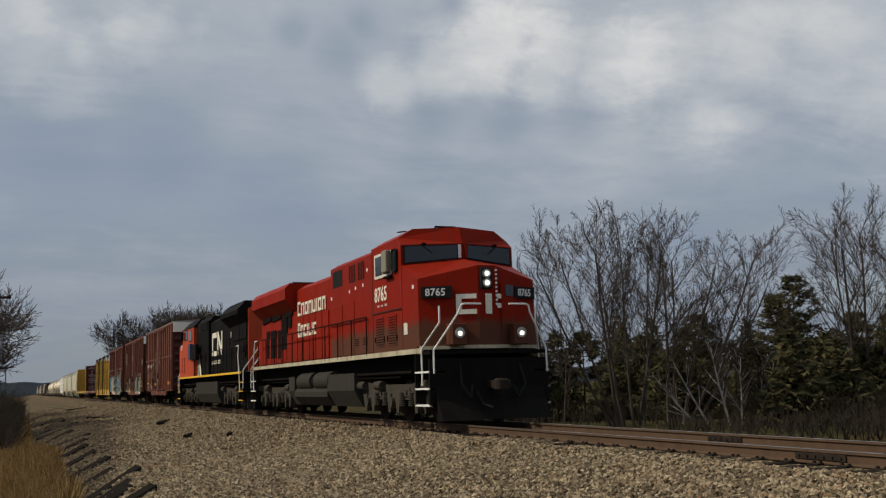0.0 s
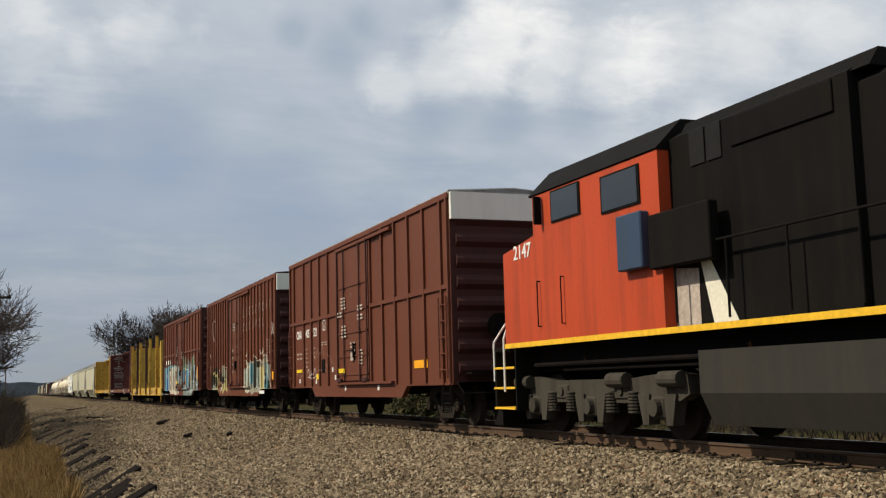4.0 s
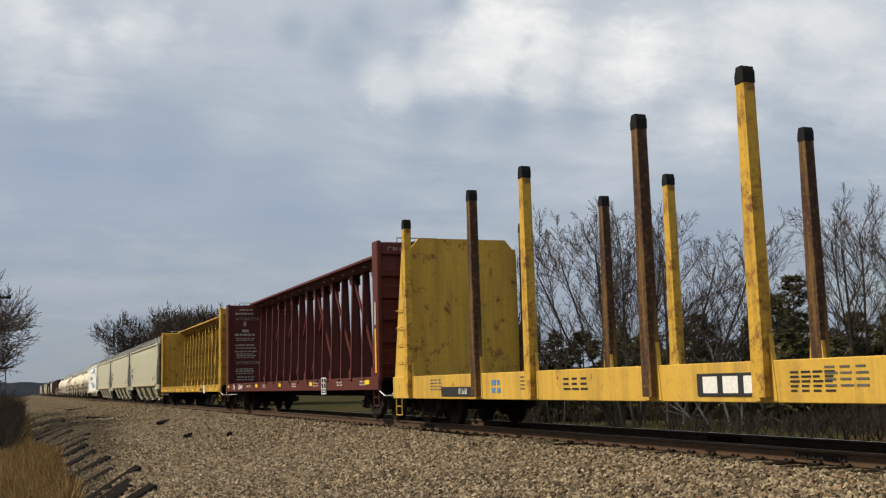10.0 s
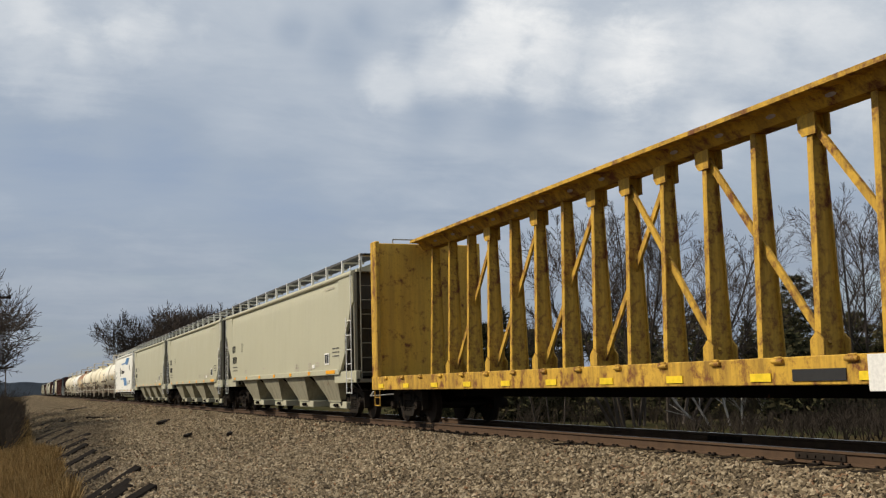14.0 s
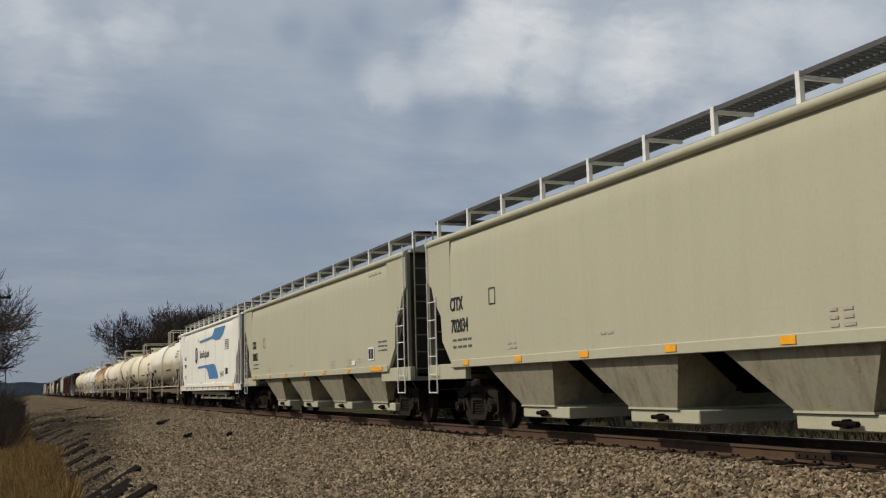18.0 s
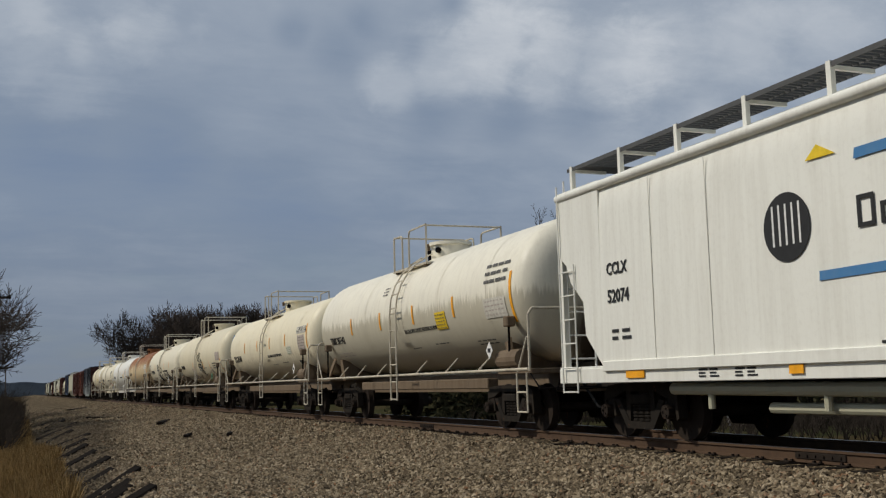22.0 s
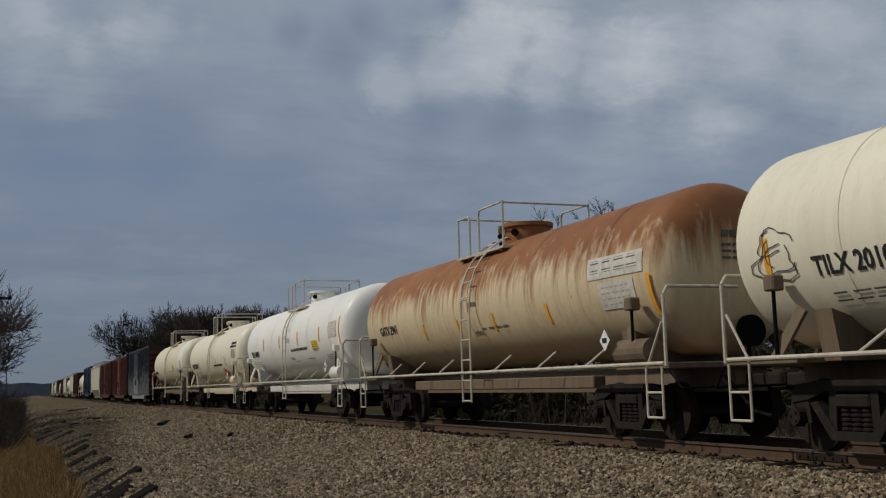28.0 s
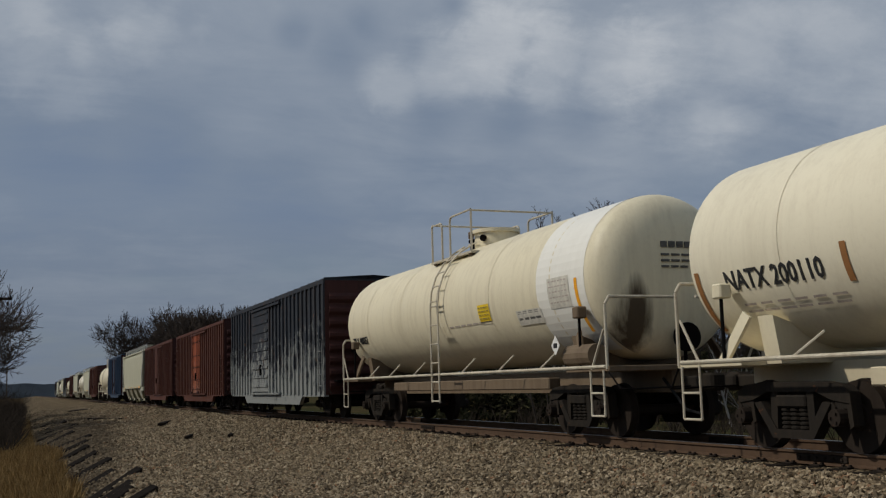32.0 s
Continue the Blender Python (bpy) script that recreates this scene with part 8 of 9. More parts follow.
G3_FILL = [
    (SP_BLUE, 0.160, [(-1.64, 1.95), (-1.6, 1.47)]),
    (SP_BLUE, 0.180, [(-2.39, 1.97), (-3.23, 1.88)]),
    (SP_BLUE, 0.240, [(-2.94, 1.74), (-2.92, 1.33)]),
    (SP_BLUE, 0.120, [(-4.48, 1.97), (-4.43, 1.45)]),
    (SP_BLUE, 0.160, [(-5.18, 2.06), (-5.5, 2.06)]),
    (SP_BLUE, 0.140, [(-5.16, 1.9), (-5.13, 1.42)]),
    (SP_BLUE, 0.080, [(1.0, 1.58), (0.34, 1.81)]),
    (SP_BLUE, 0.100, [(0.93, 1.27), (0.68, 0.96)]),
    (SP_VIOLET, 0.220, [(-3.74, 2.24), (-3.72, 1.76)]),
    (SP_ORANGE, 0.050, [(-2.1, 1.75), (-2.05, 1.23)]),
    (SP_ORANGE, 0.060, [(-3.92, 1.68), (-3.88, 1.21)]),
    (SP_GREY, 0.100, [(-3.03, 1.1), (-3.49, 0.82)]),
    (SP_GREY, 0.120, [(-4.0, 1.32), (-4.62, 0.9)]),
    (SP_GREY, 0.120, [(-5.05, 1.23), (-4.91, 0.78)]),
    (SP_GREY, 0.120, [(-5.44, 1.22), (-5.68, 0.83)]),
    (SP_GREY, 0.090, [(-1.83, 1.13), (-3.01, 0.85)]),
    (SP_GREY, 0.100, [(-3.26, 0.91), (-5.4, 0.78)]),]
G3_LINES = [
    (SP_DARK, 0.020, [(-2.26, 2.11), (-2.23, 1.75), (-2.57, 1.73), (-2.53, 1.24)]),
    (SP_DARK, 0.020, [(-3.3, 2.03), (-3.29, 1.22)]),
    (SP_DARK, 0.020, [(-5.05, 2.22), (-4.97, 1.4)]),
    (SP_DARK, 0.020, [(-2.89, 2.38), (-2.84, 2.58), (-3.04, 2.63), (-3.15, 2.39), (-2.89, 2.38)]),
    (SP_DARK, 0.020, [(-3.6, 2.01), (-3.7, 1.09)]),
    (SP_DARK, 0.025, [(-1.28, 1.63), (-1.25, 0.94)]),
    (SP_WHITE, 0.022, [(-1.33, 2.18), (-2.19, 2.05), (-3.12, 2.06), (-3.6, 2.0), (-4.04, 1.68)]),
    (SP_WHITE, 0.020, [(-4.21, 2.13), (-4.44, 2.18), (-4.68, 2.1)]),]
G3_SCRAWL = [
    (SP_WHITE, 0.022, [(-5.15, 2.21), (-5.54, 2.23), (-5.55, 1.59)]),
    (SP_WHITE, 0.022, [(-4.23, 1.37), (-4.97, 1.39), (-5.45, 1.27), (-5.79, 1.04)]),
    (SP_WHITE, 0.020, [(-4.7, 0.73), (-4.95, 1.18), (-5.21, 0.78)]),
    (SP_WHITE, 0.022, [(-5.99, 1.2), (-6.41, 1.16), (-6.69, 1.03)]),
    (SP_WHITE, 0.020, [(-3.41, 1.93), (-3.32, 1.59), (-3.54, 1.34)]),
    (SP_WHITE, 0.030, [(-3.84, 1.99), (-3.96, 1.8)]),
    (SP_WHITE, 0.016, [(-6.03, 2.12), (-6.17, 2.14), (-6.12, 2.04), (-6.27, 2.15), (-6.35, 2.03), (-6.48, 2.16)]),
    (SP_WHITE, 0.016, [(-5.97, 1.88), (-6.05, 1.82), (-6.13, 1.96), (-6.33, 1.9), (-6.38, 1.81), (-6.56, 1.97)]),
    (SP_WHITE, 0.016, [(-6.25, 1.35), (-6.34, 1.23), (-6.43, 1.36), (-6.57, 1.24)]),]


OLIVE, YEL_CREAM, BLOOD, PALE_TEAL, TEAL = (0.026, 0.027, 0.017), (0.50, 0.43, 0.19), (0.15, 0.03, 0.022), (0.38, 0.42, 0.36), (0.05, 0.20, 0.25)
CREAM_LINE, SMOKE = (0.62, 0.58, 0.46), (0.30, 0.28, 0.21)
G2_BLOCKS = [(4.3, 1.35, 2.05, 0.52, OLIVE), (5.75, 0.98, 0.45, 0.26, PALE_TEAL), (5.0, 1.25, 0.34, 0.40, YEL_CREAM), (5.0, 1.25, 0.20, 0.24, OLIVE), (4.15, 1.55, 0.26, 0.34, BLOOD), (3.9, 1.0, 0.55, 0.22, BLOOD),
             (3.3, 1.75, 0.20, 0.24, SMOKE), (2.75, 1.05, 0.45, 0.20, YEL_CREAM), (2.5, 1.60, 0.30, 0.26, SMOKE), (3.35, 0.95, 0.16, 0.20, YEL_CREAM),
             (-4.2, 1.25, 2.45, 0.50, PALE_TEAL), (-3.3, 1.65, 0.90, 0.34, PALE_TEAL), (-5.6, 1.70, 0.80, 0.30, SMOKE), (-4.2, 0.92, 2.45, 0.17, SMOKE), (-3.1, 1.55, 0.26, 0.42, TEAL), (-4.0, 1.55, 0.62, 0.50, OLIVE),
             (-4.3, 1.35, 0.26, 0.40, PALE_TEAL), (-5.3, 1.3, 0.30, 0.45, YEL_CREAM), (-6.1, 1.35, 0.34, 0.46, TEAL), (-6.3, 1.05, 0.30, 0.25, OLIVE)]
G2_STROKES = [(YEL_CREAM, 0.07, [(6.0, 1.62), (5.55, 1.75), (5.45, 1.25), (5.15, 0.82)]), (YEL_CREAM, 0.06, [(4.75, 1.70), (4.45, 1.35), (4.60, 0.85)]), (CREAM_LINE, 0.028, [(4.42, 1.85), (4.05, 1.88), (4.0, 1.35), (3.72, 1.0), (3.95, 0.75)]),
              (CREAM_LINE, 0.026, [(3.7, 1.3), (3.55, 1.62), (3.30, 2.02), (3.08, 1.85), (3.12, 1.35), (3.35, 1.15)]), (YEL_CREAM, 0.06, [(2.9, 1.45), (2.45, 1.2), (2.35, 0.80)]), (CREAM_LINE, 0.022, [(2.75, 1.95), (2.30, 1.95), (2.25, 1.45)]),
              (CREAM_LINE, 0.03, [(-1.75, 1.45), (-2.15, 1.60), (-2.75, 1.95), (-3.35, 2.02), (-3.65, 2.22), (-4.0, 2.0), (-4.75, 2.12), (-5.3, 1.95), (-5.8, 2.10), (-6.5, 1.90)]),
              (CREAM_LINE, 0.03, [(-1.75, 1.45), (-1.95, 1.15), (-2.2, 0.98), (-1.9, 0.85), (-2.6, 0.80)]), (CREAM_LINE, 0.022, [(-1.85, 2.35), (-2.0, 2.15), (-2.2, 2.42), (-2.35, 2.12), (-2.5, 2.4)]),
              (CREAM_LINE, 0.022, [(-1.9, 2.0), (-2.15, 1.82), (-2.25, 2.05), (-2.5, 1.85)]), (CREAM_LINE, 0.025, [(-4.6, 1.75), (-4.95, 1.25), (-4.7, 0.95), (-5.1, 0.8)]), (OLIVE, 0.03, [(-3.6, 1.2), (-3.75, 0.85), (-4.1, 1.15), (-4.3, 0.8)]),
              (CREAM_LINE, 0.022, [(-4.9, 2.40), (-5.05, 2.2), (-5.2, 2.42), (-5.4, 2.2), (-5.6, 2.4)]), (OLIVE, 0.025, [(-5.6, 1.75), (-5.75, 1.1), (-6.0, 1.5)]), (CREAM_LINE, 0.03, [(-6.4, 1.6), (-6.55, 1.05)])]
G2 = graffiti_material("graffiti_brown_one", (0.120, 0.033, 0.014), [(0.12, 0.033, 0.014), (0.13, 0.04, 0.02)], -40, -39, 2.0, 1.0, 3.0, blocks=G2_BLOCKS, strokes=G2_STROKES, rust=0.5, waver=0.75)
G3 = graffiti_material("graffiti_brown_two", (0.120, 0.033, 0.014), [(0.22, 0.30, 0.25), (0.120, 0.033, 0.014), (0.24, 0.33, 0.33), (0.18, 0.28, 0.34), (0.19, 0.25, 0.17), (0.30, 0.33, 0.32)], -6.3, -0.9, 1.75, 1.9, 8.0, blocks=G3_BLOCKS, strokes=G3_SPIKES + G3_FILL + G3_LINES + G3_SCRAWL)
GP = (0.26, 0.16, 0.12)
G1 = graffiti_material("graffiti_brown_faint", (0.120, 0.033, 0.014), [(0.12, 0.033, 0.014), (0.13, 0.04, 0.02)], -40, -39, 2.0, 1.0, 5.0, strokes=[
    (GP, 0.018, [(3.1, 1.9), (3.3, 2.15), (3.6, 1.8), (3.9, 2.1), (4.2, 1.75), (4.4, 2.0)]), (GP, 0.016, [(2.2, 1.6), (2.6, 2.0), (2.8, 1.5), (3.2, 1.7)]),
    (SP_WHITE, 0.014, [(5.2, 1.35), (5.0, 1.5), (4.8, 1.25), (4.6, 1.5), (4.4, 1.3), (4.2, 1.5), (4.0, 1.3)]), (SP_WHITE, 0.012, [(5.1, 1.25), (4.5, 1.2), (4.1, 1.26)]),
    (GP, 0.03, [(3.6, 1.45), (2.9, 1.42)]), (GP, 0.014, [(6.5, 1.3), (6.2, 1.45), (6.0, 1.25), (5.7, 1.4)])])
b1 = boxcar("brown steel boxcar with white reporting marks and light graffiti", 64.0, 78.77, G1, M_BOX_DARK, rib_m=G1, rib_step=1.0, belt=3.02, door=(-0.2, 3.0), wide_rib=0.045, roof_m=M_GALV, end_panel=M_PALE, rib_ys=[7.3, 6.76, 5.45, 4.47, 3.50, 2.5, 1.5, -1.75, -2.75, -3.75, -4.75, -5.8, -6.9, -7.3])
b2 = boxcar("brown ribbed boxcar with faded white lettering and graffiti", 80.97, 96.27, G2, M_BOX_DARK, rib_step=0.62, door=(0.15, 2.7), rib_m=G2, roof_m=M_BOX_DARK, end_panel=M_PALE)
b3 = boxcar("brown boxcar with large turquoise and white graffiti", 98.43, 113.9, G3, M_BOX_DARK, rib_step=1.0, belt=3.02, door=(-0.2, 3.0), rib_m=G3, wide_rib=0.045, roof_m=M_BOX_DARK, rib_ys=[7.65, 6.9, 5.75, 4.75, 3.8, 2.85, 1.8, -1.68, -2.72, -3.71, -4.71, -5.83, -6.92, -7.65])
yb = bulkhead_flat("empty yellow bulkhead flat car with tall side stakes", 115.87, 136.3)
c1 = centrebeam("empty maroon centre-beam lumber car with printed end bulkheads", 137.5, 159.75, M_MAROON, M_MAROON, True)
c2 = centrebeam("empty yellow centre-beam lumber car with rust stains", 161.3, 183.9, M_YEL_RUST, M_YEL2, False)
h1 = hopper("light grey covered hopper with long roof walkways", 185.3, 205.4, M_HOP, M_HOP_D)
h2 = hopper("light grey covered hopper with black reporting marks", 206.5, 226.3, M_HOP, M_HOP_D)
h3 = hopper("light grey covered hopper with sloping discharge bays", 227.5, 247.7, M_HOP, M_HOP_D)
co = hopper("white covered hopper with blue curved bands", 248.7, 266.8, M_WHITE, M_WHITE, 4.13, 3, True)
TANK_PAINT = {
    "tank_white": dict(col=(0.80, 0.755, 0.62), dirt=(0.36, 0.30, 0.22), amount=0.22, rough=0.4, low=1.3, grime=(2.75, (0.36, 0.32, 0.22), 0.6)),
    "tank_off_white": dict(col=(0.79, 0.715, 0.52), dirt=(0.42, 0.34, 0.22), amount=0.22, rough=0.42, low=0.9, grime=(2.1, (0.44, 0.38, 0.26), 0.45)),
    "tank_cream": dict(col=(0.73, 0.66, 0.475), dirt=(0.34, 0.26, 0.16), amount=0.26, rough=0.42, low=1.0),
    "tank_pale_cream": dict(col=(0.78, 0.72, 0.55), dirt=(0.36, 0.28, 0.18), amount=0.20, rough=0.42, low=0.9),
    "tank_clean_white": dict(col=(0.82, 0.80, 0.72), dirt=(0.40, 0.35, 0.28), amount=0.12, rough=0.38, low=1.3),
    "tank_rusted": dict(col=(0.62, 0.50, 0.31), dirt=(0.30, 0.19, 0.10), amount=0.45, rust=0.10, rough=0.6, low=1.5, rust_top=3.0)}
TW, TWB, TW2, TW2B, TW3, TRUST = [paint(k, **v) for k, v in TANK_PAINT.items()]
HEADS = {m: paint(k + "_stained_head", stain=st, **TANK_PAINT[k]) for m, k, st in ((TW, "tank_white", (0.0, 1.75, 0.5, 0.8)), (TWB, "tank_off_white", (-0.15, 1.8, 0.55, 0.8)), (TW2, "tank_cream", (-0.75, 1.9, 0.32, 0.75)), (TW2B, "tank_pale_cream", (-0.55, 1.75, 0.42, 0.85)))}
TFR = paint("tank_frame_brown", (0.17, 0.125, 0.08), (0.07, 0.045, 0.028), 0.5, rust=0.2, rough=0.7)
TANKS = [tank_car("white tank car with grey grime streaks and a yellow placard", 275.55, 7.55, TW, TFR, 1.43),
         tank_car("off-white tank car with a pale printed placard", 291.75, 7.55, TWB, TFR, 1.34),
         tank_car("cream tank car with graffiti on its end", 308.35, 7.55, TW2, TFR, 1.39),
         tank_car("cream tank car with black line graffiti", 324.7, 7.55, TW2B, TFR, 1.35),
         tank_car("tank car with heavy rust over its upper half", 341.1, 7.55, TRUST, TFR, 1.35),
         tank_car("clean white tank car with orange marks", 357.8, 7.55, TW3, TW3, 1.37),
         tank_car("cream tank car with stained end", 374.4, 7.55, TW2B, TW2, 1.36),
         tank_car("cream tank car with a brighter repainted band", 391.4, 7.55, TW2, TFR, 1.41)]
M_BX_BLUE = paint("weathered_blue_grey", (0.022, 0.028, 0.038), (0.05, 0.036, 0.026), 0.6, rust=0.3, rough=0.65, peel=(2.3, (0.30, 0.31, 0.29), 0.7))
M_BX_RED = paint("weathered_red_brown", (0.085, 0.028, 0.017), (0.045, 0.024, 0.018), 0.6, rust=0.4, rough=0.65)
M_BX_DOOR = paint("weathered_orange_red_door", (0.26, 0.060, 0.022), (0.10, 0.04, 0.025), 0.6, rust=0.2, rough=0.65, peel=(1.6, (0.34, 0.24, 0.18), 0.5))
M_BX_BLUE2 = paint("dull_blue", (0.03, 0.055, 0.10), (0.07, 0.06, 0.05), 0.5, rust=0.15, rough=0.6)
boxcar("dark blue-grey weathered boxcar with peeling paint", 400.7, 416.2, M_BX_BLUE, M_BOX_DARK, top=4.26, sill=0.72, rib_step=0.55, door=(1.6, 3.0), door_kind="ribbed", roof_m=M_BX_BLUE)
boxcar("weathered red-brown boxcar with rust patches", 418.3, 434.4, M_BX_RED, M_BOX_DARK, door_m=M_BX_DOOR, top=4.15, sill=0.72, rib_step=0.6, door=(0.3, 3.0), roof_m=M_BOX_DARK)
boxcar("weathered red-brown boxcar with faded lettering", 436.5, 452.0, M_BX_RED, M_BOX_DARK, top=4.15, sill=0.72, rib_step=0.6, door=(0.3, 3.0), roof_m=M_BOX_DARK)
hopper("pale grey covered hopper far down the train", 454.0, 471.5, M_HOP, M_HOP_D)
boxcar("dull blue boxcar far down the train", 473.5, 489.0, M_BX_BLUE2, M_BOX_DARK, top=4.5, sill=0.8, rib_step=0.8, roof_m=M_BX_BLUE2)
tank_car("pale tank car far down the train", 498.5, 7.55, TW2, TW2)
y_far = 508.0
for k in range(11):
    if k % 3 == 2:
        tank_car("pale tank car far down the train", y_far + 8.3, 7.55, TW2 if k % 2 else TW, TW2)
    elif k % 2:
        hopper("pale grey covered hopper far down the train", y_far, y_far + 15.6, M_HOP, M_HOP_D)
    else:
        boxcar("dark boxcar far down the train", y_far, y_far + 15.6, M_BX_BLUE if k % 4 else M_BX_RED, M_BOX_DARK, top=4.3, sill=0.8, rib_step=1.2, roof_m=M_BOX_DARK)
    y_far += 17.0


# ---- lettering, placards and marks ----
def data_block(car, y, z, x, rows=5, seed=1, material=None):
    """Columns of small weights and dates."""
    for k, (dy, n) in enumerate(((0.0, rows), (-0.55, rows), (-1.0, max(2, rows - 2)))):
        bars(car, y + dy, z, n, x, material, 0.2, 0.04, 0.10, seed + k, words_a_row=1)


BX = -1.556
for car, num in ((b1, "521"), (b3, "536")):
    ya, yb_, yc = (6.52, 5.28, 4.30) if car == b1 else (6.72, 5.62, 4.62)
    words("CNA", 0.26, car, ya, 2.50, BX, wide=0.85)
    words("405", 0.26, car, yb_, 2.50, BX, wide=0.85)
    words(num, 0.26, car, yc, 2.50, BX, wide=0.85)
    if car == b1:
        bars(car, 6.45, 2.02, 2, BX, M_FAINT, 0.75, 0.045, 0.10, 3)
        data_block(car, 5.25, 2.15, BX, 5, 5, M_FAINT)
        bars(car, 3.35, 2.28, 2, BX, M_FAINT, 0.75, 0.03, 0.04, 9)
    fr = part("class_box", box(box(box(box(B(), BX, BX - 0.004, 3.12, 3.15, 2.62, 2.95), BX, BX - 0.004, 2.87, 2.90, 2.62, 2.95), BX, BX - 0.004, 2.90, 3.12, 2.62, 2.65), BX, BX - 0.004, 2.90, 3.12, 2.92, 2.95), M_LETTER, car)
    part("class_mark", box(B(), BX, BX - 0.004, 2.99, 3.03, 2.69, 2.82), M_LETTER, car)
    for y, z, n in ((0.85, 3.42, 4), (0.80, 2.62, 4), (-0.75, 3.10, 2), (-0.75, 2.85, 2), (1.25, 3.02, 2)):
        bars(car, y, z, n, -1.645, M_FAINT, 0.55, 0.05, 0.045, 11 + n)
    plate(car, "white_patch", -0.35, -0.10, 1.62, 1.86, -1.645, M_FAINT)
    words("1", 0.12, car, -0.12, 3.36, -1.646, M_FAINT)
    bars(car, -0.05, 2.12, 3, -1.645, M_FAINT, 0.5, 0.05, 0.05, 21)
    bars(car, -0.85, 1.90, 5, -1.645, M_FAINT, 0.4, 0.04, 0.05, 22)
    for y, w in ((6.5, 0.75), (3.95, 0.38)) if car == b1 else ():
        plate(car, "yellow_label", y - w, y, 1.40 if y > 5 else 1.16, 1.50 if y > 5 else 1.32, BX, M_YPLAC, "yellow reflective label")
    plate(car, "yellow_label", 0.5, 1.1, 1.30, 1.42, -1.645, M_YPLAC)
    for y, z in ((6.0, 1.05), (3.9, 1.02), (1.7, 1.12), (2.0, 1.35), (-2.4, 0.80), (0.6, 0.80)) if car == b1 else ():
        plate(car, "white_patch", y, y + 0.14, z, z + 0.14, BX if z > 0.9 else -1.575, M_LETTER)
    plate(car, "route_board", 2.95, 3.30, 1.35, 1.75, BX, M_STEEL, "dark metal placard board")
plate(b1, "amber_reflector", -5.9, -5.0, 1.30, 1.48, BX, M_REFLECT)
plate(b3, "amber_reflector", -6.75, -6.40, 1.45, 2.1, BX, M_REFLECT)

M_GHOST = plain("ghost_lettering", (0.33, 0.25, 0.20), 0.6, 0, 0.4, 6.0)
for kinds, z0, h in ((("cup", "bar", "frame", "bracket", "frame", "arch", "frame", "bar", "arch"), 3.86, 0.34), (("bracket", "frame", "arch", "bar", "arch", "frame", "angle"), 3.28, 0.32)):
    for i, kind in enumerate(kinds):
        y = -1.2 - 0.645 * (i + 0.5) + (0.03 if kind == "bar" else 0.11)
        name_mark(kind, b2, y, 0.065 if kind == "bar" else 0.22, z0, h, 0.05, BX, M_GHOST, -1)
SHIELD = [(5.18, 4.05), (5.36, 4.15), (5.55, 4.08), (5.74, 4.15), (5.92, 4.05), (5.88, 3.55), (5.55, 3.15), (5.22, 3.55), (5.18, 4.05)]
part("faded_shield", tube(B(), [(-1.608, y, z) for y, z in SHIELD], 0.014, 4), M_GHOST, b2, "faded painted shield outline")
bars(b2, 0.45, 3.70, 3, -1.645, M_FAINT, 0.55, 0.06, 0.06, 31, words_a_row=3)
bars(b2, -0.2, 2.75, 2, -1.645, M_FAINT, 0.4, 0.03, 0.04, 32, words_a_row=4)
for z in (1.6, 1.9, 2.2, 2.5):
    plate(b2, "white_patch", 0.38, 0.48, z, z + 0.09, -1.645, M_PLACARD)
words("WC", 0.17, b2, 6.95, 2.42, BX, M_FAINT)
bars(b2, 6.9, 2.0, 3, BX, M_FAINT, 0.45, 0.06, 0.06, 33)
bars(b2, -1.55, 2.3, 4, BX, M_FAINT, 0.25, 0.05, 0.06, 34)
bars(b2, -6.0, 2.75, 7, BX, M_FAINT, 0.55, 0.06, 0.06, 35)
plate(b2, "amber_reflector", -7.52, -7.15, 1.20, 1.52, BX - 0.055, M_REFLECT)
plate(b2, "white_patch", -5.6, -4.7, 0.72, 0.84, -1.575, M_LETTER)
rnd = random.Random(4)
bm = B()
pts = [(-1.61, -7.0 - rnd.uniform(0, 0.45), 2.8 + rnd.uniform(0, 0.55)) for _ in range(14)]
tube(bm, pts, 0.008, 4)
part("scrawl", bm, M_FAINT, b2, "pale spray-paint scrawl")

# yellow flat: brand panel, number panel, prints
plate(yb, "stencil_panel", -4.2, -2.7, 0.68, 0.98, -1.524, M_INK)
for k in range(3):
    plate(yb, "painted_block", -3.16 - k * 0.44, -2.84 - k * 0.44, 0.72, 0.94, -1.536, M_LETTER, thick=0.004)
plate(yb, "number_panel", 4.9, 6.9, 0.66, 0.86, -1.524, M_INK)
words("81660", 0.13, yb, 5.9, 0.70, -1.537)
for y in (2.9, -5.2, -6.6, 7.6):
    bars(yb, y, 1.03, 4, -1.523, M_PRINT, 0.75, 0.025, 0.045, 41, words_a_row=3)
bars(yb, 4.2, 0.98, 2, -1.523, M_BLUE, 0.5, 0.10, 0.05, 42)
gus = to_mesh("stake_gusset", prism(B(), [(-0.22, 0.62), (0.22, 0.62), (0.13, 1.45), (-0.13, 1.45)], "x", -0.03, 0.03), M_YEL)
for s in (117.85, 121.95, 124.5, 128.45, 130.95, 135.0):
    for sx in (-1, 1):
        shared("stake_gusset", gus, yb, (sx * 1.50, s - 126.085, 0))

